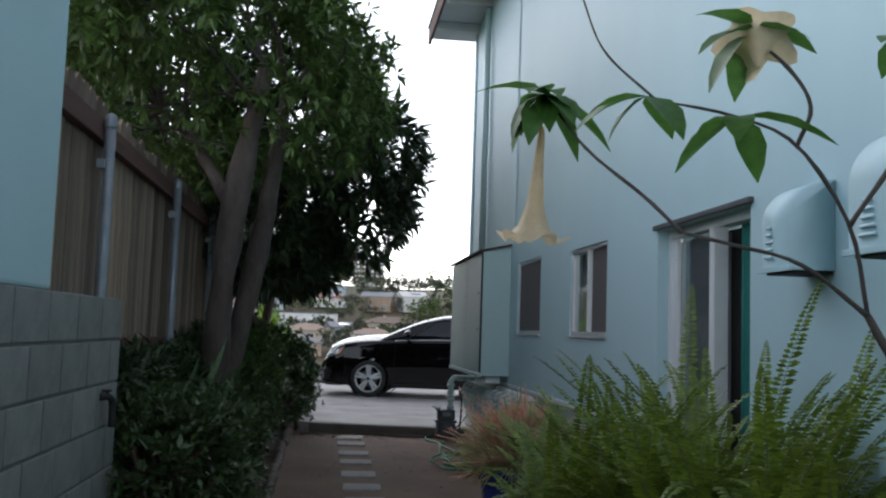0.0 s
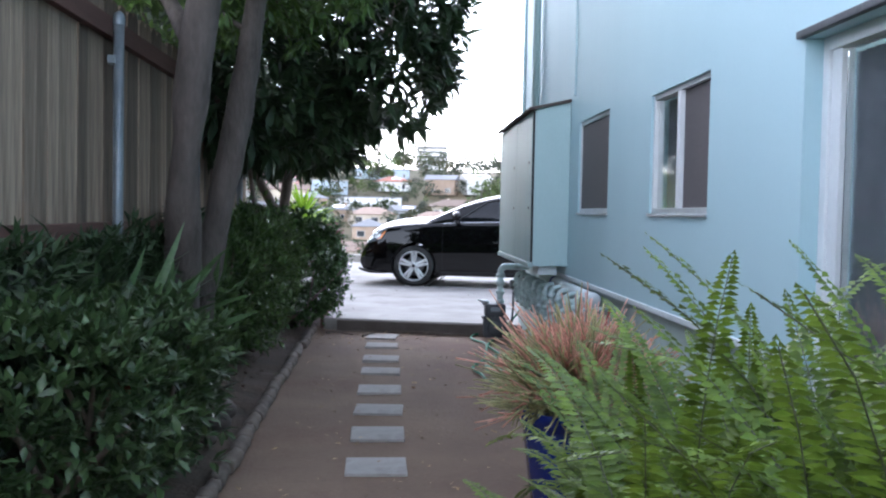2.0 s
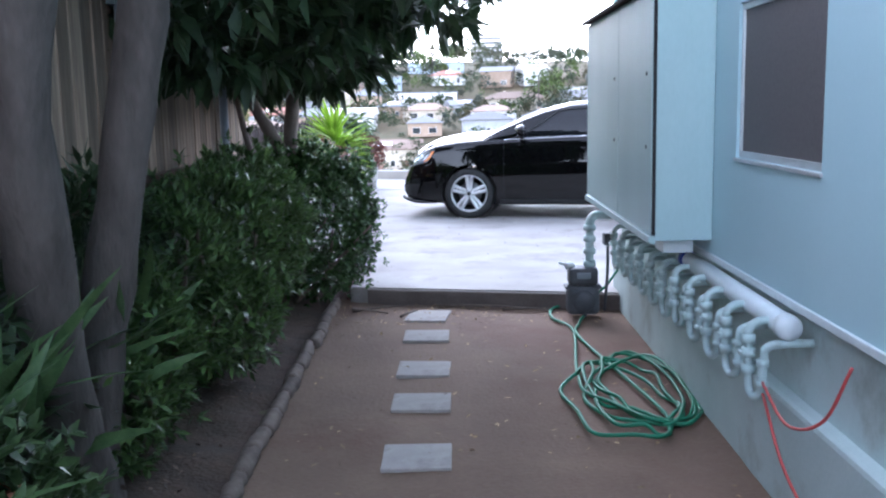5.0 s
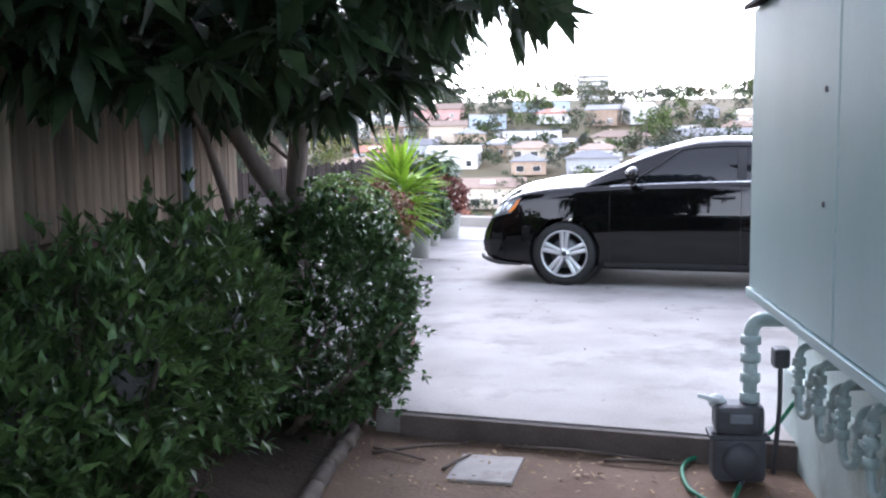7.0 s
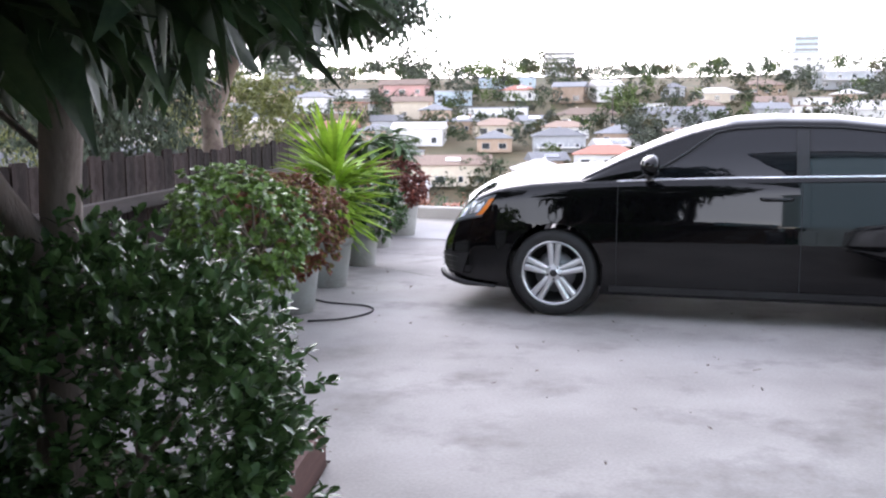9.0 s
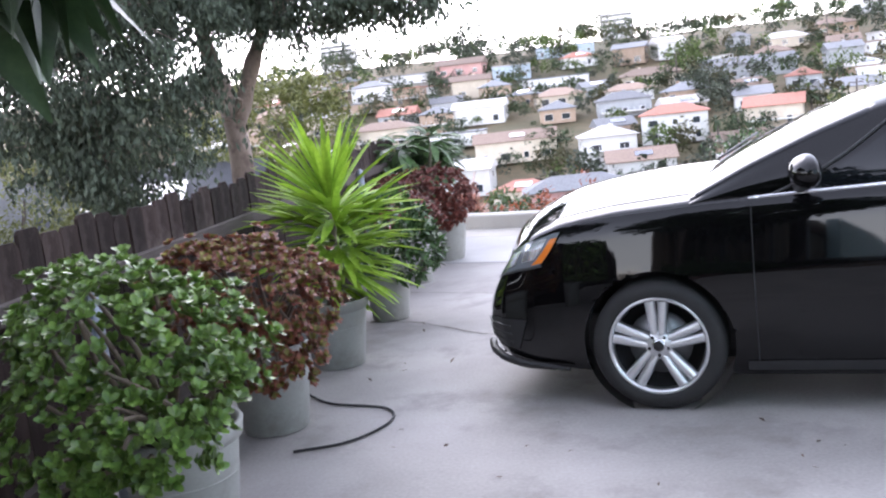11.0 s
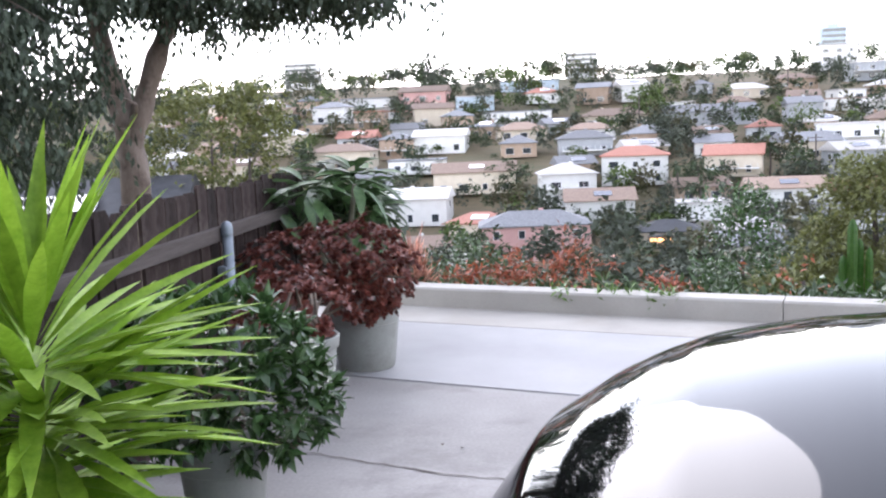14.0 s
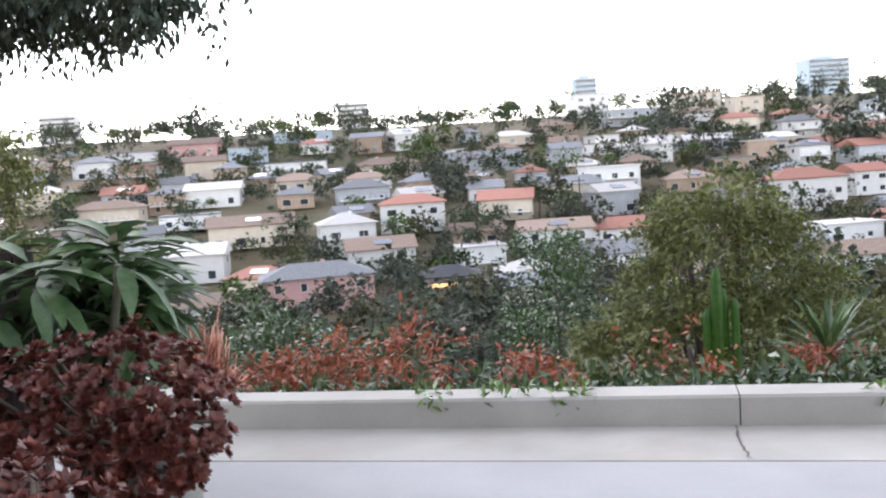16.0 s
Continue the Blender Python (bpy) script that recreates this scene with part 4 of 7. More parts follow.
def car(name, label, paint, at, turn):
    c = empty(name, label, "car")
    car_body(c, paint)
    car_cabin(c, paint)
    for s in (1, -1):
        for x in (FRONT, REAR):
            car_wheel(c, x, s)
        car_mirror(c, paint, s)
        rear = lambda b: 1.985 - 0.125 * b ** 0.8
        lamp = patch("headlight", rear, lambda b: 2.262 - 0.05 * b, 0.765, 0.955, 22, 12, LAMP, c, 0.006, skin, s, "clear headlight")
        patch("reflector", lambda b: rear(0.25 + 0.7 * b) + 0.075, lambda b: 2.10 - 0.02 * b, 0.81, 0.94, 12, 8, REFLECTOR, lamp, 0.008, skin, s, "bright reflector")
        patch("reflector", lambda b: 2.135 - 0.02 * b, lambda b: 2.20 - 0.03 * b, 0.80, 0.91, 10, 8, REFLECTOR, lamp, 0.008, skin, s, "bright reflector")
        patch("turn_signal", lambda b: rear(0.05 + 0.80 * b), lambda b: rear(0.05 + 0.80 * b) + 0.060 - 0.012 * b, 0.775, 0.92, 6, 10, AMBER, lamp, 0.009, skin, s, "amber corner lens")
        patch("headlight_bezel", lambda b: 1.97, lambda b: 2.25, 0.745, 0.765, 18, 3, TRIM, lamp, 0.008, skin, s)
        patch("air_intake", lambda b: 2.12 - 0.06 * b, lambda b: 2.285, 0.10, 0.36, 16, 8, TRIM, c, 0.004, skin, s, "matt black lower intake")
        P = [skin(x, 0.01) * np.array((1, s, 1)) + np.array((0.034, s * 0.022, -0.004)) for x in np.linspace(1.82, 2.285, 24)]
        tube("lip_blade", P, [0.008, 0.020, 0.022], TRIM, c, 8, "matt black front lip")
        for v in (0.155, 0.225, 0.295):
            tube("intake_bar", [skin(x, v) * np.array((1, s, 1)) + np.array((0.008, 0, 0)) for x in np.linspace(2.14, 2.285, 12)], 0.006, TRIM, c, 6)
        patch("tail_light", -2.37, -2.12, 0.72, 0.97, 12, 8, simple("red_lens", (0.35, 0.01, 0.01), 0.15, 0, 1.0), c, 0.005, skin, s, "red tail light")
        for x in (0.95, -0.27, -1.05):
            patch("door_seam", x - 0.0025, x + 0.0025, 0.08, 0.99, 2, 30, M["dark"], c, 0.001, skin, s)
        patch("sill_moulding", -0.85, 1.0, 0.03, 0.085, 40, 4, TRIM, c, 0.006, skin, s)
        patch("fender_crease", 1.79, 1.0, 0.985, 1.0, 20, 2, TRIM, c, 0.0015, skin, s)
        for x in (-0.11, -0.92):
            p = skin(x, 0.83)
            tube("door_handle", [(x - 0.10, s * (p[1] - 0.004), p[2]), (x - 0.07, s * (p[1] + 0.024), p[2]), (x + 0.07, s * (p[1] + 0.026), p[2]), (x + 0.10, s * (p[1] - 0.004), p[2])], 0.013, paint, c, 10, n=14)
    part("front_lip", box((0.10, 1.15, 0.03), (2.21, 0, 0.225), 0.012), TRIM, c, "matt black front lip")
    V, F = [], []
    for i in range(21):
        y = -0.48 + 0.048 * i
        x = 2.295 - 0.35 * (abs(y) / 0.62) ** 2.4
        V += [(x, y, 0.505), (x - 0.012, y, 0.595)]
        if i:
            F.append((2 * i - 2, 2 * i, 2 * i + 1, 2 * i - 1))
    part("grille", mesh_np("grille", V, F, TRIM), None, c, "black grille with bright bars")
    for z in (0.515, 0.55, 0.585):
        tube("grille_bar", [(2.300 - 0.35 * (abs(y) / 0.62) ** 2.4, y, z) for y in np.linspace(-0.46, 0.46, 15)], 0.004, CHROME, c, 6)
    for s in (1, -1):
        tube("bonnet_seam", [tuple(skin(x, 1.10 + 0.05 * (2.1 - x)) * np.array((1, s, 1)) + np.array((0, 0, 0.001))) for x in np.linspace(2.12, 1.0, 24)], 0.0022, TRIM, c, 5)
    c.matrix_world = pose(*at, 0, 0, turn)
    return c


car("sedan", "glossy black four-door sedan with silver alloy wheels, parked on concrete", PAINT_BLACK, (2.345, 16.714, 0.0), 168)
car("sedan", "white sedan parked behind the house corner", PAINT_WHITE, (4.86, 13.55, 0.0), 172)

# ---- planting ----
L = dict(
    laurel=leaf_mat("shrub_leaf", (0.028, 0.058, 0.020), (0.085, 0.135, 0.050), 0.35),
    jade=leaf_mat("jade_leaf", (0.06, 0.13, 0.024), (0.18, 0.28, 0.06), 0.3),
    glossy=leaf_mat("glossy_leaf", (0.036, 0.082, 0.022), (0.135, 0.215, 0.068), 0.32),
    hedge=leaf_mat("hedge_leaf", (0.028, 0.068, 0.022), (0.095, 0.165, 0.056), 0.24),
    loquat=leaf_mat("loquat_leaf", (0.017, 0.038, 0.015), (0.056, 0.090, 0.038), 0.42, 0.4, 0.15, 0.35),
    bright=leaf_mat("bright_leaf", (0.045, 0.10, 0.022), (0.13, 0.21, 0.05), 0.4),
    euca=leaf_mat("eucalyptus_leaf", (0.034, 0.050, 0.034), (0.088, 0.110, 0.078), 0.6, 0.45, 0.15, 0.25),
    olive=leaf_mat("olive_leaf", (0.085, 0.102, 0.028), (0.20, 0.21, 0.068), 0.6, 0.3),
    fern=leaf_mat("fern_leaf", (0.075, 0.125, 0.013), (0.19, 0.265, 0.036), 0.45, 0.4, 0.3),
    yucca=leaf_mat("yucca_leaf", (0.16, 0.29, 0.018), (0.33, 0.50, 0.05), 0.55, 0.3, 0.3, 0.3),
    aeon=leaf_mat("brown_rosette", (0.20, 0.045, 0.042), (0.24, 0.115, 0.06), 0.42, 0.4, 0.25),
    aeon_heart=leaf_mat("green_rosette_heart", (0.15, 0.13, 0.03), (0.25, 0.22, 0.06), 0.42, 0.4, 0.25),
    aeon_red=leaf_mat("dark_red_rosette", (0.11, 0.024, 0.02), (0.22, 0.075, 0.05), 0.45, 0.5),
    plum=leaf_mat("plumeria_leaf", (0.040, 0.085, 0.030), (0.11, 0.18, 0.07), 0.4),
    stick=leaf_mat("yellow_stick", (0.27, 0.26, 0.10), (0.52, 0.48, 0.23), 0.5, 0.4, 0.1),
    stick_red=leaf_mat("coral_stick", (0.54, 0.21, 0.15), (0.72, 0.40, 0.28), 0.5, 0.35, 0.1),
    orange=leaf_mat("orange_leaf", (0.24, 0.055, 0.028), (0.40, 0.13, 0.06), 0.5, 0.4),
    petal=leaf_mat("peach_petal", (0.72, 0.56, 0.36), (0.85, 0.72, 0.50), 0.5, 0.1, 0.4),
    brug=leaf_mat("trumpet_leaf", (0.045, 0.12, 0.022), (0.10, 0.22, 0.045), 0.4, 0.3, 0.5),
    scrub=leaf_mat("far_leaf", (0.030, 0.050, 0.022), (0.085, 0.105, 0.050), 0.6, 0.5, 0.1),
)


def shrub(name, label, blobs, n, per, length, width, mat, seed, up=0.35, stems=6, base=None, fine=False, droop=0.15, cat="shrub", group=""):
    """A shrub: rosettes of leaves over a cluster of rounded masses, bare stems inside."""
    rng = np.random.default_rng(seed)
    t = empty(name, label, cat, group=group)
    P, D = shell_points(rng, n, blobs)
    Q, E = shell_points(rng, n // 3, blobs, 0.85)
    P, D = np.concatenate([P, Q]), np.concatenate([D, E])
    V, F = clump_leaves(rng, P, length * 0.12, per, length, width, up, droop, fine, D)
    part("crown", mesh_np("crown", V, F, mat), None, t)
    lines = []
    c0 = np.mean([b[0] for b in blobs], axis=0)
    base = np.array(base if base is not None else (c0[0], c0[1], -0.1))
    for k in range(stems):
        b = blobs[k % len(blobs)]
        end = np.array(b[0]) + rng.normal(size=3) * np.array(b[1]) * 0.45
        start = base + np.array((rng.normal() * 0.06, (end[1] - base[1]) * 0.55 + rng.normal() * 0.08, 0))
        lines.append((smooth_path([start, (start + end) / 2 + rng.normal(size=3) * 0.05, end], 8), [0.022, 0.008]))
    tubes("branching", lines, M["twig"], t)
    return t


shrub("shrub", "broad green shrub with pale glossy leaf rosettes beside a block wall",
      [((-0.72, 4.95, 0.36), (0.42, 0.50, 0.38)), ((-0.66, 5.75, 0.36), (0.40, 0.55, 0.38)), ((-0.74, 6.5, 0.32), (0.34, 0.45, 0.32)), ((-0.95, 5.4, 0.52), (0.35, 0.7, 0.26))],
      2700, 7, 0.064, 0.028, L["laurel"], 11, up=0.6, stems=14, fine="lance")
shrub("shrub", "dense dark green shrub with small glossy leaves in a bed",
      [((-0.92, 8.35, 0.36), (0.34, 0.38, 0.40)), ((-0.88, 9.0, 0.52), (0.38, 0.42, 0.46)), ((-0.80, 9.65, 0.66), (0.38, 0.40, 0.44)), ((-0.74, 10.3, 0.66), (0.38, 0.50, 0.50)), ((-0.90, 7.9, 0.22), (0.30, 0.35, 0.30)), ((-0.62, 9.3, 0.30), (0.26, 0.3, 0.26))],
      3500, 7, 0.064, 0.023, L["glossy"], 12, up=0.75, stems=16, fine="lance")
shrub("shrub", "dark long-leaved plants crowded against a board fence",
      [((-1.0, 6.5, 0.62), (0.16, 0.5, 0.36)), ((-1.0, 7.3, 0.60), (0.16, 0.5, 0.40)), ((-1.0, 8.5, 0.80), (0.16, 0.6, 0.34)), ((-1.02, 5.6, 0.75), (0.14, 0.5, 0.25))],
      800, 7, 0.11, 0.026, L["loquat"], 14, up=0.4, stems=12, fine="lance", droop=0.35)
shrub("hedge", "clipped dark green hedge of glossy leaves at the driveway's edge",
      [((-0.56, 11.75, 0.60), (0.50, 0.48, 0.50)), ((-0.70, 12.35, 0.50), (0.46, 0.55, 0.46)), ((-1.06, 12.1, 0.54), (0.42, 0.70, 0.47)), ((-0.48, 11.5, 0.36), (0.46, 0.36, 0.38)), ((-0.44, 11.6, 0.66), (0.40, 0.36, 0.40)), ((-0.92, 11.35, 0.46), (0.40, 0.36, 0.44))],
      8000, 7, 0.043, 0.023, L["hedge"], 13, up=0.5, stems=16, fine="spoon")


def limb_tree(name, label, limbs, mat_bark, blobs, n, per, length, width, mat, seed, up=0.0, droop=0.25, fine=False, twigs=40, hang=False, cat="tree"):
    """A tree: tapered limbs (points, radii), thin twigs into the crown, and a crown of leaf whorls with gaps."""
    rng = np.random.default_rng(seed)
    t = empty(name, label, cat)
    trunk = None
    for k, (pts, r) in enumerate(limbs):
        P = smooth_path(pts, 22)
        R = np.interp(np.linspace(0, 1, 22), np.linspace(0, 1, len(r)), r)
        V, F = tube_np(P, R * (1 + 0.06 * rng.normal(size=22)), 12)
        V = np.array(V)
        V += np.array([noise.noise_vector(Vector(v) * 5) for v in V]) * np.repeat(R, 12)[:, None] * 0.22
        ob = part("trunk" if k == 0 else "limb", mesh_np("trunk", V, F, mat_bark), None, t)
    P, D = tufts(rng, blobs, n // 11, 11, 0.42) if hang else shell_points(rng, n, blobs, 0.7)
    keep = np.array([noise.noise(Vector(p) * 1.1) > -0.32 for p in P])
    P, D = P[keep], D[keep]
    if hang:
        C = np.repeat(P, per, axis=0)
        dirs = unit(np.stack([rng.normal(size=len(C)) * 0.45, rng.normal(size=len(C)) * 0.45, -np.ones(len(C))], 1))
        V, F = leaves_np(C + rng.normal(size=C.shape) * length * 0.6, dirs, rand_dirs(rng, len(C)), length * rng.uniform(0.6, 1.2, len(C)), width, 0.1)
    else:
        V, F = clump_leaves(rng, P, length * 0.10, per, length, width, up, droop, fine, D * 0.6)
    part("crown", mesh_np("crown", V, F, mat), None, t)
    lines = []
    ends = [q for l in limbs for q in smooth_path(l[0], 14)[7:]]
    for k in range(twigs):
        p = P[rng.integers(len(P))]
        e = min(ends, key=lambda q: np.linalg.norm(q - p) + rng.random() * 0.6)
        m = (p + e) / 2 + rng.normal(size=3) * 0.10 * np.linalg.norm(p - e)
        lines.append((smooth_path([e, m, p], 7), [limbs[0][1][-1] * 0.40, 0.005]))
    tubes("branching", lines, mat_bark, t, 5)
    return t


limb_tree("garden_tree", "garden tree with two smooth dark trunks and light green crown",
          [([(-0.80, 7.62, -0.2), (-0.80, 7.52, 0.25), (-0.78, 7.36, 0.8), (-0.73, 7.22, 1.5), (-0.62, 7.16, 2.4), (-0.48, 7.2, 3.2)], [0.15, 0.125, 0.108, 0.10, 0.09, 0.06]),
           ([(-0.82, 7.70, -0.2), (-0.79, 7.72, 0.35), (-0.665, 7.75, 1.0), (-0.53, 7.78, 1.7), (-0.43, 7.80, 2.4), (-0.34, 7.9, 3.2)], [0.13, 0.105, 0.092, 0.085, 0.075, 0.05]),
           ([(-0.66, 7.2, 2.0), (-1.1, 7.8, 2.7), (-1.6, 8.4, 3.2)], [0.055, 0.045, 0.03])],
          M["bark"],
          [((-1.0, 7.9, 3.3), (1.2, 1.4, 0.8)), ((-0.5, 9.0, 3.5), (1.1, 1.3, 0.95)), ((-1.7, 9.2, 3.3), (1.1, 1.4, 1.0)), ((-1.2, 8.3, 4.4), (1.3, 1.7, 0.8)), ((-1.5, 6.3, 3.5), (0.8, 0.9, 0.6))],
          11000, 9, 0.125, 0.042, L["bright"], 21, 0.0, 0.3)
limb_tree("loquat_tree", "loquat tree with large dark leathery leaves arching over a path",
          [([(-0.76, 11.95, -0.1), (-0.75, 11.92, 0.6), (-0.70, 11.88, 1.2), (-0.60, 11.75, 1.9), (-0.45, 11.5, 2.8)], [0.085, 0.062, 0.054, 0.048, 0.03]),
           ([(-0.72, 11.9, 1.0), (-0.95, 11.6, 1.5), (-1.05, 11.1, 2.1), (-1.0, 10.4, 2.6)], [0.05, 0.045, 0.035, 0.02]),
           ([(-0.64, 11.8, 1.55), (-0.30, 11.7, 2.0), (0.1, 11.5, 2.5), (0.4, 11.2, 2.9)], [0.045, 0.038, 0.03, 0.018]),
           ([(-0.88, 11.75, 0.0), (-0.90, 11.6, 0.7), (-0.97, 11.3, 1.4), (-0.9, 10.6, 1.8)], [0.035, 0.03, 0.022, 0.014])],
          M["bark_pale"],
          [((-0.65, 11.2, 2.55), (1.0, 1.5, 0.75)), ((0.15, 11.5, 2.85), (0.85, 1.2, 0.70)), ((-0.85, 9.9, 2.15), (0.65, 0.8, 0.45)), ((-0.7, 12.5, 2.25), (0.8, 0.8, 0.6)),
           ((0.40, 11.2, 2.5), (0.70, 1.0, 0.5)), ((-0.5, 11.2, 3.7), (1.2, 1.5, 0.8)), ((-0.52, 9.75, 1.85), (0.35, 0.35, 0.22)), ((-0.3, 11.0, 2.0), (0.5, 0.9, 0.35)), ((0.45, 10.9, 3.2), (0.7, 0.9, 0.6)), ((-0.85, 11.8, 1.95), (0.55, 0.7, 0.35)), ((-1.0, 11.0, 1.9), (0.35, 0.6, 0.3)), ((-0.05, 11.4, 2.2), (0.45, 0.7, 0.3))],
          6400, 9, 0.21, 0.068, L["loquat"], 22, 0.1, 0.35, "lance", 60)


def eucalyptus():
    limb_tree("eucalyptus_tree", "tall eucalyptus with pale peeling bark and drooping grey-green foliage",
              [([(-6.0, 28.8, -4), (-5.95, 28.8, -0.5), (-5.95, 28.8, 1.4), (-6.3, 28.8, 3.2), (-6.5, 28.8, 5.5)], [0.26, 0.22, 0.20, 0.15, 0.09]),
               ([(-5.95, 28.8, 1.3), (-5.6, 28.8, 2.3), (-5.0, 28.7, 3.4), (-4.2, 28.6, 3.9), (-2.7, 28.5, 4.1)], [0.16, 0.15, 0.13, 0.10, 0.04]),
               ([(-6.35, 28.8, 3.6), (-7.6, 28.2, 4.6), (-9.0, 27.6, 5.2)], [0.10, 0.08, 0.04]),
               ([(-7.5, 26.6, -3), (-7.45, 26.6, 0.0), (-7.5, 26.5, 2.0), (-7.6, 26.4, 4.0)], [0.15, 0.12, 0.09, 0.05])],
              M["bark_pale"],
              [((-6.6, 28.4, 5.2), (2.4, 2.2, 1.5)), ((-4.3, 28.6, 4.7), (1.6, 1.5, 0.9)), ((-3.0, 28.5, 4.5), (1.2, 1.2, 1.0)), ((-5.2, 28.0, 3.9), (1.2, 1.0, 0.6)), ((-9.0, 27.2, 4.8), (2.0, 2.0, 1.7)), ((-7.3, 26.2, 2.7), (1.3, 1.2, 1.3)), ((-6.3, 26.4, 2.1), (0.9, 0.9, 1.3)), ((-8.3, 26.3, 2.6), (1.0, 1.0, 1.5)), ((-6.6, 26.3, 3.8), (1.5, 1.2, 1.0)), ((-7.0, 26.2, 1.2), (0.9, 0.8, 0.8)), ((-2.9, 28.5, 3.75), (1.1, 1.0, 0.55)), ((-2.1, 28.4, 3.6), (0.6, 0.6, 0.4)), ((-4.3, 28.5, 3.75), (1.1, 1.0, 0.6))],
              32000, 8, 0.15, 0.058, L["euca"], 23, hang=True, twigs=160)


eucalyptus()


def far_tree(name, label, at, blobs, n, mat, seed, length=0.3, width=0.12, trunk=0.15, cat="tree"):
    rng = np.random.default_rng(seed)
    t = empty(name, label, cat)
    P, D = tufts(rng, blobs, n // 10, 10, length * 2.6)
    V, F = clump_leaves(rng, P, length * 0.5, 7, length, width, 0.1, 0.2, False, D)
    part("crown", mesh_np("crown", V, F, mat), None, t)
    lines = [(smooth_path([np.array(at), (np.array(at) + np.array(b[0])) / 2 + rng.normal(size=3) * 0.2, np.array(b[0])], 9), [trunk, trunk * 0.25]) for b in blobs]
    tubes("trunk", lines, M["bark"], t, 7)
    return t


far_tree("tree", "leafy bright green tree behind a fence", (-9.8, 44, -9), [((-10.2, 44, 1.5), (1.9, 1.8, 1.5)), ((-9.0, 44, 0.9), (1.3, 1.4, 1.9)), ((-11.6, 44, 0.8), (1.5, 1.6, 1.5)), ((-8.9, 44, -0.8), (1.2, 1.2, 1.2))], 5200, L["olive"], 31, 0.18, 0.10)
far_tree("tree", "grey-green tree crown behind a tall board fence", (-5.0, 15.5, -1.5), [((-4.6, 15.5, 4.4), (1.7, 1.8, 1.3)), ((-5.8, 16.5, 3.4), (1.8, 1.8, 1.6)), ((-3.6, 14.0, 3.9), (1.0, 1.2, 0.9))], 8000, L["euca"], 32, 0.18, 0.08)
far_tree("tree", "broad olive-green tree below the parapet", (7.2, 35, -5), [((7.2, 35, -0.6), (1.3, 1.3, 1.1)), ((8.3, 35, -0.9), (1.0, 1.1, 1.1)), ((6.2, 34.6, -1.4), (0.9, 1.0, 0.9)), ((9.3, 34.5, -1.9), (1.0, 1.0, 0.9)), ((5.3, 34.3, -2.3), (0.9, 0.9, 0.8)), ((7.2, 34, -2.4), (2.3, 1.4, 1.0)), ((7.7, 34.8, 0.35), (0.7, 0.7, 0.45)), ((10.2, 34.3, -2.4), (0.9, 0.9, 0.7)), ((6.6, 34.6, 0.0), (0.6, 0.6, 0.5))], 12000, L["olive"], 33, 0.13, 0.065)
far_tree("bush", "dark green bush below the parapet", (-1.2, 33, -4.5), [((-1.3, 33, -1.7), (1.2, 1.1, 0.9)), ((-0.6, 33, -2.4), (1.0, 1.0, 0.9)), ((-2.2, 33, -2.4), (0.9, 0.9, 0.8))], 2600, L["laurel"], 34, 0.13, 0.06, 0.08, "shrub")
far_tree("bush", "tall dark green conical bush below the parapet", (4.6, 37, -6), [((4.6, 37, -1.6), (0.7, 0.7, 1.5)), ((4.5, 37, -3.0), (1.1, 1.0, 1.2))], 1800, L["hedge"], 35, 0.14, 0.06, 0.08, "shrub")


def orange_bush(x, y, z, r, seed):
    far_tree("bush", "orange-red flowering succulent bush on the slope below a parapet", (x, y, z - r * 1.2), [((x, y, z), (r, r * 0.8, r * 0.6)), ((x + r * 0.6, y, z - r * 0.3), (r * 0.6, r * 0.6, r * 0.5))], 260, L["orange"], seed, 0.085, 0.03, 0.02, "shrub")


for k, (x, y, z, r) in enumerate(((-0.32, 25.6, -0.25, 0.25), (0.47, 25.5, -0.20, 0.33), (1.41, 25.4, -0.34, 0.22), (2.90, 25.2, -0.40, 0.28), (3.95, 25.1, -0.50, 0.15), (-0.85, 25.8, -0.35, 0.14))):
    orange_bush(x, y, z, r, 40 + k)


def ground_cover():
    rng = np.random.default_rng(50)
    P = []
    for _ in range(2600):
        x = rng.uniform(-2.5, 9)
        y = 23.35 - 0.345 * (x + 0.6) + abs(rng.normal()) * 0.9
        P.append((x, y, ground_z(x, y) + 0.10 + 0.14 * rng.random() + 0.14 * max(0, noise.noise((x * 1.2, y, 0)))))
    V, F = clump_leaves(rng, np.array(P), 0.05, 7, 0.11, 0.035, 0.6)
    tagged(part("ground_cover", mesh_np("ground_cover", V, F, L["laurel"]), None), "low green ground cover trailing behind a parapet", "ground cover", kind="stuff")
    P = []
    for k in range(34):
        x = rng.choice((0.35, 0.75, 1.05, 1.12, 2.6, 2.7)) + rng.normal() * 0.07
        P.append((x, skew(x, 23.11) + rng.uniform(-0.13, 0.1), 0.165 + rng.uniform(-0.04, 0.03)))
    V, F = clump_leaves(rng, np.array(P), 0.02, 7, 0.07, 0.028, 0.3)
    tagged(part("trailing_vine", mesh_np("trailing_vine", V, F, L["jade"]), None), "green vine sprigs hanging over the parapet cap", "vine", kind="stuff")


ground_cover()


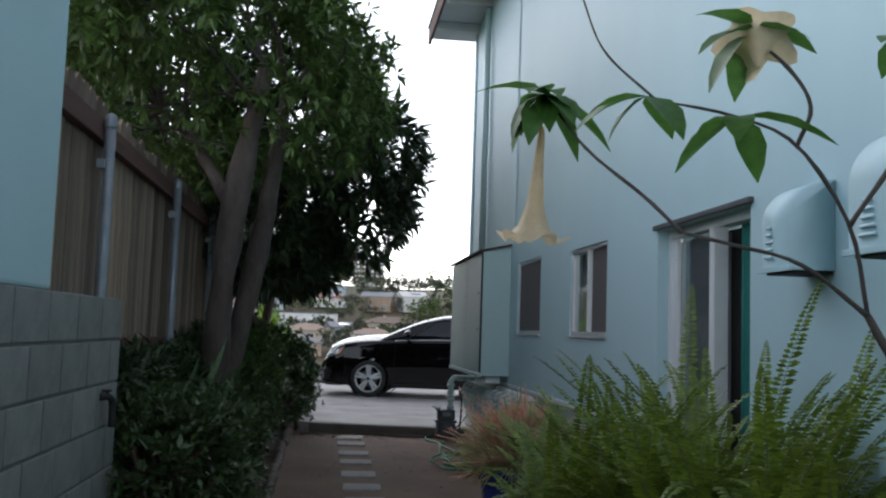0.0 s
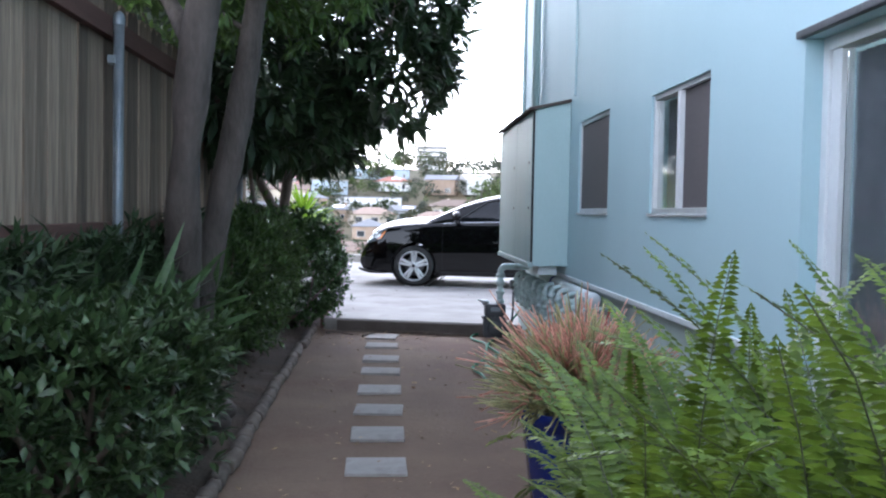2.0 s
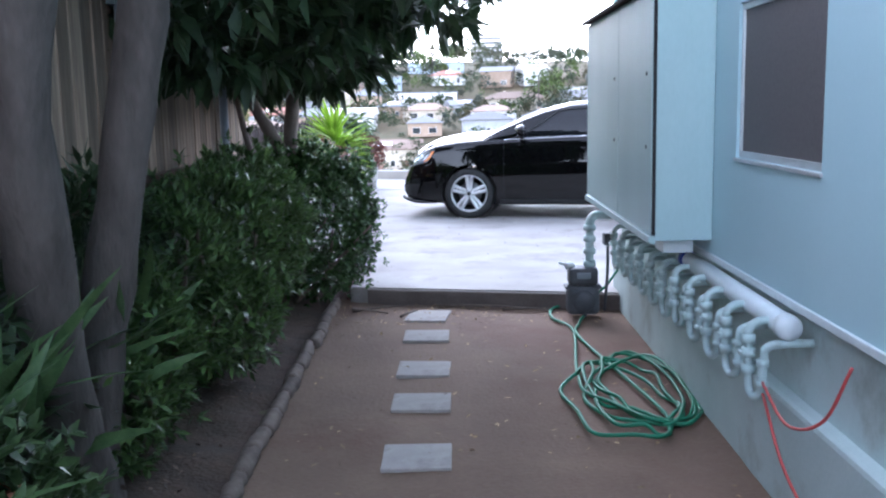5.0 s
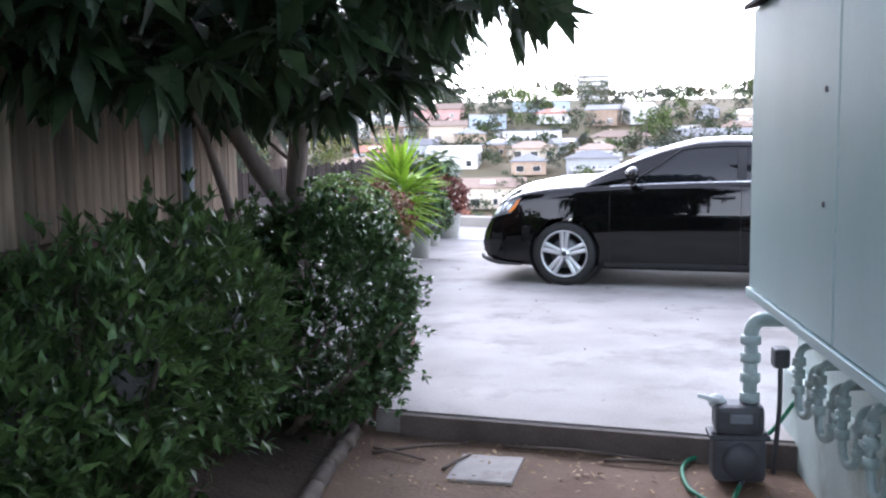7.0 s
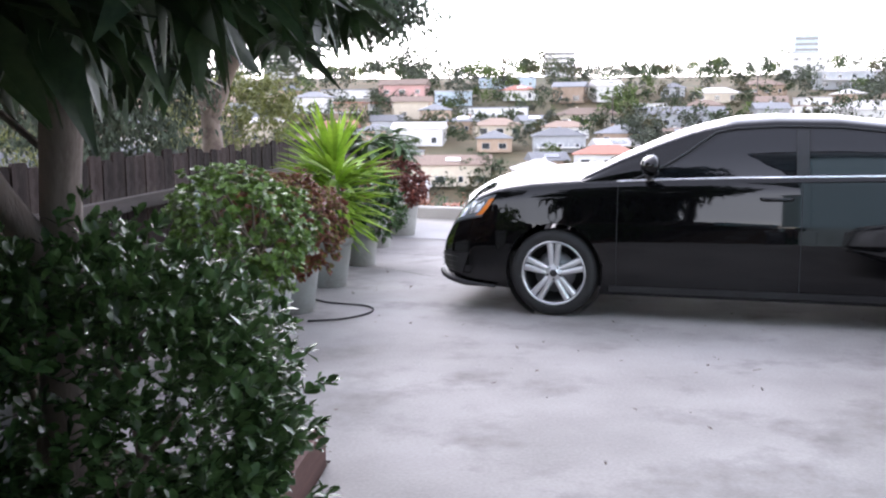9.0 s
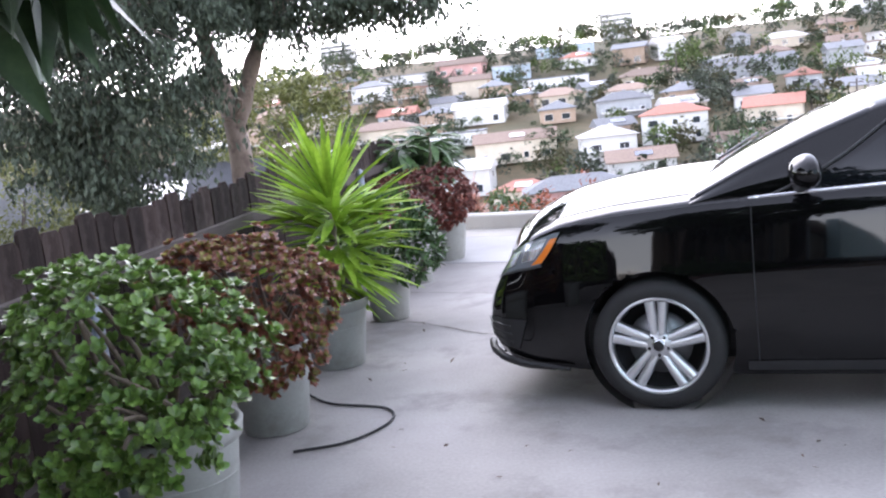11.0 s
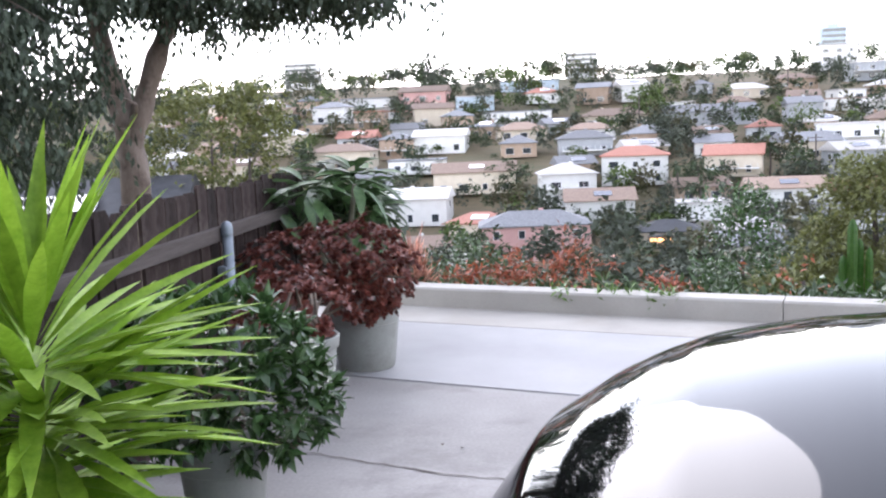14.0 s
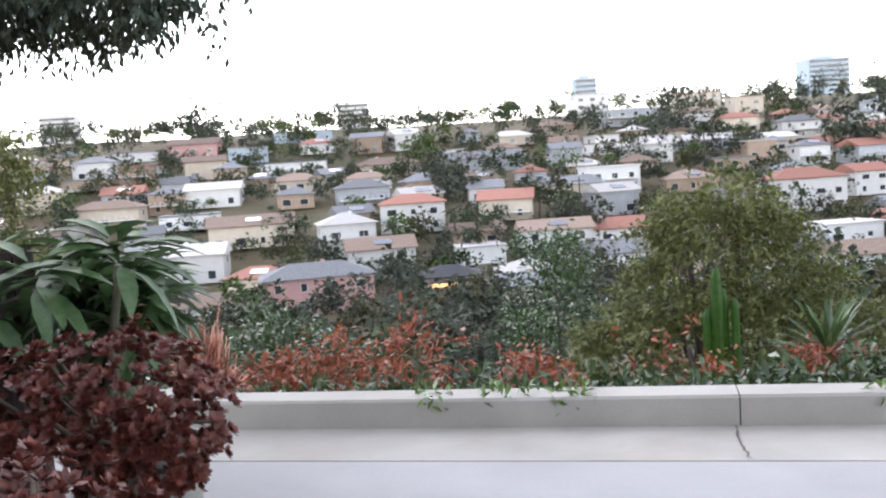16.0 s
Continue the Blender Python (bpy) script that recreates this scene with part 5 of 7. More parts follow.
def sword_leaves(rng, centre, n, length, width, low=-0.5, high=1.0, droop=0.25):
    th = rng.uniform(0, 2 * math.pi, n)
    el = rng.uniform(low, high, n)
    D = np.stack([np.cos(th) * np.cos(el), np.sin(th) * np.cos(el), np.sin(el)], 1)
    C = np.asarray(centre, float) + D * 0.03 + np.stack([np.zeros(n), np.zeros(n), (el - low) / (high - low) * 0.10], 1)
    N = unit(np.array((0, 0, 1.0)) - D * D[:, 2:3] + rng.normal(size=(n, 3)) * 0.12)
    return leaves_np(C, D, N, length * rng.uniform(0.75, 1.1, n), width * rng.uniform(0.8, 1.1, n), droop, 0.22, True)


def pot(name, label, x, y, r, h, mat=M["pot"], z=0.0):
    t = empty(name, label, "plant pot", (x, y, z), group="pots along the fence")
    lathe("body", [(0.001, 0.0), (r * 0.70, 0.0), (r * 0.73, 0.012), (r * 0.93, h - 0.075), (r * 0.93, h - 0.07), (r * 1.0, h - 0.062), (r * 1.02, h - 0.03), (r * 1.04, h - 0.008), (r * 1.02, h), (r * 0.95, h - 0.004), (r * 0.90, h - 0.07), (r * 0.86, h - 0.10)], mat, t, 40)
    lathe("groove_ring", [(r * 0.86, h * 0.58), (r * 0.875, h * 0.585), (r * 0.88, h * 0.60), (r * 0.87, h * 0.605)], mat, t, 40)
    lathe("soil", [(0.001, h - 0.045), (r * 0.5, h - 0.05), (r * 0.91, h - 0.065)], M["soil"], t, 24)
    return t


def rosette_plant(name, label, x, y, z0, blobs, n, per, length, width, mats, seed):
    """A succulent of branching stems that end in rosettes."""
    rng = np.random.default_rng(seed)
    t = empty(name, label, "potted plant", (x, y, z0))
    t.matrix_world = Matrix.Identity(4)
    P, D = shell_points(rng, n, blobs, 0.35)
    ax = unit(D + np.array((0, 0, 0.9)))
    for name, count, mat, reach, low, high in (("rosette_mass", per, mats[0], 1.0, 0.0, 0.55), ("rosette_heart_mass", per * 2 // 3, mats[1], 0.78, 0.35, 1.2)):
        C = np.repeat(P, count, axis=0)
        A = np.repeat(ax, count, axis=0)
        s = unit(np.cross(A, rand_dirs(rng, len(A))))
        dirs = unit(s + A * rng.uniform(low, high, (len(A), 1)))
        V, F = leaves_np(C, dirs, A, length * reach * rng.uniform(0.8, 1.15, len(C)), width * (0.5 + reach / 2), -0.22, 0.14, "spoon")
        part(name, mesh_np(name, V, F, mat), None, t)
    lines = []
    for p in P[:26]:
        b = np.array((x, y, z0)) + rng.normal(size=3) * np.array((0.05, 0.05, 0.0))
        lines.append((smooth_path([b, (b + p) / 2 + rng.normal(size=3) * 0.04, p], 6), [0.014, 0.007]))
    tubes("branching", lines, M["twig"], t, 5)
    return t


pot("planter_pot", "grey plastic planter pot holding a jade plant", -1.06, 14.95, 0.24, 0.48)
rosette_plant("jade_plant", "green jade plant with fleshy rosettes in a grey pot", -1.06, 14.95, 0.42,
              [((-1.06, 14.65, 0.88), (0.34, 0.34, 0.26)), ((-0.95, 14.9, 0.78), (0.28, 0.30, 0.26)), ((-1.22, 14.8, 0.90), (0.28, 0.34, 0.24)), ((-0.92, 14.55, 0.66), (0.24, 0.24, 0.22)), ((-1.15, 14.5, 0.66), (0.28, 0.26, 0.24))], 1700, 8, 0.040, 0.025, (L["jade"], L["jade"]), 61)
pot("planter_pot", "grey plastic planter pot holding a brown succulent", -1.16, 16.25, 0.23, 0.46)
rosette_plant("aeonium_plant", "brown-green aeonium with many rosettes in a grey pot", -1.16, 16.25, 0.40,
              [((-1.10, 15.95, 0.82), (0.32, 0.30, 0.22)), ((-0.92, 16.05, 0.72), (0.23, 0.28, 0.24)), ((-1.24, 15.8, 0.86), (0.28, 0.3, 0.20)), ((-0.95, 15.75, 0.74), (0.22, 0.22, 0.2)), ((-1.0, 15.8, 0.56), (0.28, 0.24, 0.22))], 1700, 12, 0.036, 0.021, (L["aeon"], L["aeon_heart"]), 62)
pot("planter_pot", "grey plastic planter pot holding a bright green yucca", -1.12, 17.38, 0.225, 0.43)


def yucca(x, y, z0):
    rng = np.random.default_rng(63)
    t = empty("yucca_plant", "bright green spiky yucca with sword-shaped leaves in a grey pot", "potted plant")
    tube("stem", [(x, y, z0 - 0.05), (x + 0.04, y, z0 + 0.2), (x + 0.08, y + 0.01, z0 + 0.55)], [0.035, 0.03, 0.02], M["twig"], t, 10, n=10)
    heads = (((x + 0.08, y, z0 + 0.52), 90, 0.55, -0.1, 1.35), ((x + 0.09, y, z0 + 0.35), 70, 0.57, -0.25, 0.7), ((x + 0.07, y, z0 + 0.20), 44, 0.50, -0.5, 0.4), ((x + 0.05, y, z0 + 0.10), 16, 0.38, -0.8, 0.2))
    V, F = join_np(*[sword_leaves(rng, c, n, l, 0.054, lo, hi, 0.10) for c, n, l, lo, hi in heads])
    part("foliage", mesh_np("foliage", V, F, L["yucca"]), None, t)


yucca(-1.12, 17.36, 0.41)
pot("planter_pot", "grey plastic planter pot holding a dark green shrub", -1.03, 18.58, 0.19, 0.44)
shrub("potted_shrub", "dark green leafy shrub spilling from a grey pot", [((-1.03, 18.55, 0.66), (0.36, 0.36, 0.26)), ((-0.86, 18.6, 0.52), (0.26, 0.28, 0.22)), ((-1.2, 18.5, 0.6), (0.28, 0.3, 0.25))], 620, 8, 0.075, 0.030, L["hedge"], 64, base=(-1.03, 18.58, 0.38), cat="potted plant")
pot("planter_pot", "grey plastic planter pot half hidden by a shrub", -1.07, 19.95, 0.19, 0.46)
pot("planter_pot", "large grey plastic planter pot holding a dark red succulent", -0.96, 21.08, 0.25, 0.50)
rosette_plant("aeonium_plant", "dark red aeonium with a mass of rosettes in a grey pot", -1.0, 21.0, 0.42,
              [((-1.02, 20.95, 0.72), (0.38, 0.38, 0.22)), ((-0.85, 20.85, 0.62), (0.28, 0.3, 0.2)), ((-1.38, 20.9, 0.70), (0.32, 0.32, 0.20)), ((-0.9, 20.8, 0.50), (0.22, 0.2, 0.14))], 1500, 12, 0.036, 0.020, (L["aeon_red"], L["aeon_red"]), 65)
rosette_plant("aeonium_plant", "dark red aeonium beside a steel fence post", -1.07, 19.95, 0.40,
              [((-1.10, 19.95, 0.62), (0.32, 0.36, 0.18))], 170, 12, 0.046, 0.023, (L["aeon_red"], L["aeon_red"]), 66)


def plumeria():
    rng = np.random.default_rng(67)
    t = empty("plumeria_tree", "plumeria with long green leaf whorls on thick stems", "tree")
    heads = []
    lines = []
    for k in range(22):
        a = rng.uniform(0, 2 * math.pi)
        r = rng.uniform(0.1, 0.56)
        h = np.array((-1.28 + r * math.cos(a), 21.95 + r * math.sin(a) * 0.9, rng.uniform(0.82, 1.16)))
        heads.append(h)
        lines.append((smooth_path([(-1.3, 21.95, 0.0), (-1.3 + 0.4 * r * math.cos(a), 21.95 + 0.4 * r * math.sin(a), 0.5), h], 9), [0.035, 0.016]))
    tubes("branching", lines, M["stem"], t, 8)
    V, F = join_np(*[sword_leaves(rng, h, 15, 0.32, 0.085, -0.6, 0.7, 0.4) for h in heads])
    part("foliage", mesh_np("foliage", V, F, L["plum"]), None, t)
    P = [heads[3] + rng.normal(size=3) * 0.04 + np.array((0, 0, 0.12)) for _ in range(8)]
    V, F = clump_leaves(rng, np.array(P), 0.01, 5, 0.05, 0.035, 0.4, 0.1)
    part("blossom", mesh_np("blossom", V, F, L["petal"]), None, t, "small cream flowers")


plumeria()


def stick_plant(name, label, centre, r, h, n, seed, mats, red_from):
    """A pencil-stemmed succulent: many forking thin sticks."""
    rng = np.random.default_rng(seed)
    t = empty(name, label, "potted plant")
    sets = ([], [])
    for k in range(n):
        a, el = rng.uniform(0, 2 * math.pi), rng.uniform(0.15, 1.45)
        d = np.array((math.cos(a) * math.cos(el), math.sin(a) * math.cos(el), math.sin(el)))
        p0 = np.array(centre) + d * r * rng.uniform(0.25, 0.55)
        p1 = np.array(centre) + d * np.array((r, r, h)) * rng.uniform(0.75, 1.1) + rng.normal(size=3) * 0.05
        red = rng.random() < red_from(p1)
        sets[1 if red else 0].append(([p0, (p0 + p1) / 2 + rng.normal(size=3) * 0.02, p1], [0.0045, 0.003]))
        for _ in range(2):
            sets[1 if red else 0].append(([(p0 + p1) / 2, p1 + rng.normal(size=3) * 0.05], [0.0038, 0.0025]))
    tubes("stick_mass", sets[0], mats[0], t, 5)
    if sets[1]:
        tubes("stick_tip_mass", sets[1], mats[1], t, 5, "coral-pink stick tips")
    return t


pot("planter_pot", "dark blue glazed planter pot with a pencil cactus", 1.29, 5.42, 0.25, 0.48, M["glaze"], -0.125)
stick_plant("pencil_cactus", "pencil cactus with yellow-green and coral-pink sticks in a black pot", (1.29, 5.42, 0.32), 0.38, 0.36, 1000, 71, (L["stick"], L["stick_red"]),
            lambda p: 0.6 if p[2] > 0.56 else 0.12)
pot("planter_pot", "terracotta pot behind the parapet's rounded end", -1.08, 23.95, 0.20, 0.24, M["terracotta"], -0.22)
stick_plant("pencil_cactus", "orange pencil cactus in a terracotta pot", (-1.08, 23.95, 0.0), 0.26, 0.42, 130, 72, (L["stick_red"], L["orange"]), lambda p: 0.3)


def spiky_plant(x, y, z):
    rng = np.random.default_rng(73)
    t = empty("agave_plant", "green spiky agave-like plant below the parapet", "plant")
    V, F = sword_leaves(rng, (x, y, z), 64, 0.60, 0.05, -0.1, 1.3, 0.15)
    part("foliage", mesh_np("foliage", V, F, L["plum"]), None, t)
    tube("stem", [(x, y, z - 0.9), (x, y, z)], 0.05, M["twig"], t, 8)


spiky_plant(4.18, 25.3, -0.50)


def column_cactus(x, y, z):
    """A clump of ribbed green columns."""
    t = empty("column_cactus", "clump of tall ribbed green column cactus below a parapet", "cactus")
    for dx, dy, h, r in ((0.0, 0.0, 1.30, 0.055), (0.10, 0.06, 1.05, 0.050), (-0.09, 0.05, 0.85, 0.048), (0.19, -0.03, 0.95, 0.042)):
        V, F, n = [], [], 24
        levels = [(ground_z(x, y) - z - 0.1, 0.9), (h * 0.5, 1.0), (h * 0.9, 0.95), (h * 0.97, 0.6), (h, 0.05)]
        for zz, k in levels:
            for i in range(n):
                a = 2 * math.pi * i / n
                q = r * k * (1 + 0.16 * math.cos(8 * a))
                V.append((x + dx + q * math.cos(a), y + dy + q * math.sin(a), z + zz))
        F = [(j * n + i, j * n + (i + 1) % n, (j + 1) * n + (i + 1) % n, (j + 1) * n + i) for j in range(len(levels) - 1) for i in range(n)]
        part("column", mesh_np("column", V, F, L["brug"]), None, t)


column_cactus(3.88, 27.0, -1.08)


def fern_clump(x, y, z, n, seed, reach=0.85):
    """A clump of sword fern: arching fronds with rows of narrow leaflets."""
    rng = np.random.default_rng(seed)
    t = empty("fern", "lush green sword fern clump with arching fronds beside a house", "fern", group="ferns by the house wall")
    P, D, N, S, W = [], [], [], [], []
    lines = []
    for k in range(n):
        a = rng.uniform(0, 2 * math.pi)
        if math.cos(a) < -0.3 and rng.random() < 0.45:
            a += math.pi * 0.5
        ln = reach * rng.uniform(0.7, 1.2)
        el = rng.uniform(1.0, 1.52)
        s = np.linspace(0, 1, 98)
        bend = rng.uniform(0.6, 1.6) if rng.random() < 0.75 else rng.uniform(1.6, 2.5)
        ang = el - bend * s ** 1.7
        step = ln / 97
        hx = np.concatenate([[0], np.cumsum(np.cos(ang[:-1]) * step)])
        hz = np.concatenate([[0], np.cumsum(np.sin(ang[:-1]) * step)])
        b = np.array((x + rng.normal() * 0.10, y + rng.normal() * 0.12, z))
        C = np.stack([b[0] + hx * math.cos(a), b[1] + hx * math.sin(a), b[2] + hz], 1)
        C[:, 2] = np.maximum(C[:, 2], z + 0.02)
        if C[:, 0].min() < 0.74 and C[C[:, 0] < 0.74, 2].max() > 0.05:
            continue
        T = unit(np.gradient(C, axis=0))
        side = np.array((-math.sin(a), math.cos(a), 0.0))
        lines.append((C[::12], [0.0025, 0.001]))
        prof = np.sin(np.pi * np.clip(s * 0.93 + 0.07, 0, 1)) ** 0.6
        for sg in (-1, 1):
            use = s > 0.08
            P.append(C[use])
            D.append(unit(sg * side[None] + 0.30 * T[use] + rng.normal(size=(use.sum(), 3)) * 0.12))
            N.append(np.cross(T[use], np.broadcast_to(side, (use.sum(), 3))))
            S.append(0.047 * prof[use] + 0.004)
            W.append(np.full(use.sum(), 0.0165))
    N = np.concatenate(N)
    N[N[:, 2] < 0] *= -1
    V, F = leaves_np(np.concatenate(P), np.concatenate(D), N, np.concatenate(S), np.concatenate(W), 0.12)
    part("foliage", mesh_np("foliage", V, F, L["fern"]), None, t)
    tubes("midrib_growth", lines, M["stem"], t, 3)
    return t


for k, (x, y, n, r) in enumerate(((1.25, 2.95, 60, 1.30), (1.32, 3.75, 55, 1.05), (1.12, 3.35, 55, 1.2), (1.42, 2.35, 50, 1.35), (1.15, 4.1, 40, 0.95), (1.50, 3.2, 55, 1.25), (1.08, 2.7, 45, 1.05), (1.45, 2.75, 50, 1.4))):
    fern_clump(x, y, -0.16, int(n * 2.4), 80 + k, r)


def trumpet_shrub():
    """Angel's trumpet: bare knotted branches from beside the wall, large leaves, hanging flowers."""
    rng = np.random.default_rng(90)
    t = empty("angels_trumpet", "angel's trumpet shrub with knotted branches and hanging peach flowers", "shrub")
    branches = (([(1.50, 1.62, -0.3), (1.46, 1.64, 0.5), (1.40, 1.66, 1.0), (1.29, 1.67, 1.23)], [0.0140, 0.0120, 0.0105, 0.0090]),
                ([(1.29, 1.67, 1.23), (1.10, 1.60, 1.33), (0.92, 1.54, 1.36), (0.80, 1.50, 1.375)], [0.0065, 0.0045, 0.0040, 0.0035]),
                ([(0.80, 1.50, 1.375), (0.74, 1.55, 1.45), (0.66, 1.72, 1.58), (0.60, 1.86, 1.73)], [0.0045, 0.0040, 0.0035, 0.0030]),
                ([(1.29, 1.67, 1.23), (1.22, 1.62, 1.42), (1.08, 1.58, 1.58), (0.95, 1.60, 1.64), (0.80, 1.66, 1.68)], [0.0060, 0.0050, 0.0040, 0.0035, 0.0025]),
                ([(1.08, 1.58, 1.58), (1.10, 1.56, 1.66), (1.05, 1.56, 1.74), (0.96, 1.58, 1.82)], [0.0050, 0.0045, 0.0040, 0.0030]),
                ([(0.80, 1.66, 1.68), (0.70, 1.72, 1.80), (0.66, 1.78, 1.95)], [0.0030, 0.0025, 0.0020]),
                ([(1.22, 1.62, 1.42), (1.30, 1.55, 1.60), (1.28, 1.5, 1.8)], [0.0060, 0.0050, 0.0035]))
    for k, (p, r) in enumerate(branches):
        P = smooth_path(p, 16)
        R = np.interp(np.linspace(0, 1, 16), np.linspace(0, 1, len(r)), r) * (1 + 0.10 * rng.normal(size=16))
        V, F = tube_np(P, R, 9)
        part("stem" if k == 0 else "branch", mesh_np("branch", V, F, M["bark"]), None, t)
    for x, y, z, n in ((0.60, 1.86, 1.73, 16), (0.78, 1.67, 1.69, 5), (0.96, 1.60, 1.64, 5), (0.98, 1.57, 1.82, 7), (1.28, 1.5, 1.8, 5)):
        for k in range(n):
            a = rng.uniform(0, 2 * math.pi)
            d = np.array((math.cos(a), math.sin(a), rng.uniform(-0.9, 0.3)))
            V, F = leaves_np([(x, y, z)], [d], [(0, 0, 1)], rng.uniform(0.12, 0.20), rng.uniform(0.05, 0.075), 0.35, 0.12, True)
            part("leaf", mesh_np("leaf", V, F, L["brug"]), None, t)

    def flower(x, y, z, ln, tilt, name="flower"):
        prof = [(0.004, ln), (0.008, ln * 0.93), (0.013, ln * 0.6), (0.021, ln * 0.30), (0.036, ln * 0.12), (0.058, ln * 0.03), (0.078, ln * 0.02)]
        V, F, n = [], [], 30
        for i, (r, h) in enumerate(prof):
            for k in range(n):
                a = 2 * math.pi * k / n
                lobe = 1 + (0.22 * max(0, i - 3) / 3) * math.cos(5 * a)
                V.append((r * lobe * math.cos(a), r * lobe * math.sin(a), h + (0.014 * math.cos(5 * a) if i == 6 else 0)))
        for i in range(len(prof) - 1):
            for k in range(n):
                F.append((i * n + k, i * n + (k + 1) % n, (i + 1) * n + (k + 1) % n, (i + 1) * n + k))
        ob = part(name, mesh_np(name, V, F, L["petal"]), None, t, "hanging peach trumpet flower")
        ob.matrix_basis = pose(x, y, z, *tilt)
    flower(0.58, 1.88, 1.385, 0.27, (4, 3, 0))
    flower(0.99, 1.58, 1.80, 0.11, (140, 20, 0))


trumpet_shrub()

# ---- hillside across the valley ----
WALLS = dict(
    white=material("white_render", (0.66, 0.66, 0.64), (0.76, 0.76, 0.74), 0.8, 0.8, 0, 0.2, 9, "object", 0.12),
    cream=material("cream_render", (0.55, 0.48, 0.38), (0.66, 0.59, 0.48), 0.8, 0.8, 0, 0.2, 9, "object", 0.15),
    pink=material("pink_render", (0.50, 0.29, 0.27), (0.58, 0.36, 0.33), 0.8, 0.8, 0, 0.2, 9),
    grey=material("grey_render", (0.36, 0.38, 0.40), (0.48, 0.50, 0.52), 0.8, 0.8, 0, 0.2, 9, "object", 0.2),
    blue=material("blue_render", (0.40, 0.50, 0.58), (0.52, 0.61, 0.68), 0.8, 0.8, 0, 0.2, 9),
    tan=material("tan_render", (0.34, 0.25, 0.18), (0.45, 0.34, 0.26), 0.8, 0.8, 0, 0.2, 9, "object", 0.15))
ROOFS = dict(
    grey=material("grey_shingle", (0.14, 0.145, 0.155), (0.25, 0.255, 0.27), 2.5, 0.9, 0, 0.3, 14, "object", 0.3),
    red=material("red_tile", (0.30, 0.13, 0.095), (0.42, 0.20, 0.15), 2.5, 0.85, 0, 0.3, 14, "object", 0.2),
    pale=material("pale_roof", (0.48, 0.46, 0.44), (0.62, 0.60, 0.58), 2.5, 0.85, 0, 0.2, 14, "object", 0.2),
    brown=material("brown_shingle", (0.20, 0.14, 0.11), (0.32, 0.24, 0.19), 2.5, 0.9, 0, 0.3, 14, "object", 0.3),
    dark=material("dark_roof", (0.03, 0.032, 0.038), (0.062, 0.066, 0.075), 2.5, 0.8, 0, 0.2, 14))
PANE = simple("far_window", (0.035, 0.042, 0.05), 0.1, 0, 1.0)
SOLAR = simple("solar_panel", (0.02, 0.03, 0.06), 0.1, 0.2, 1.0)
rng_town = random.Random(101)


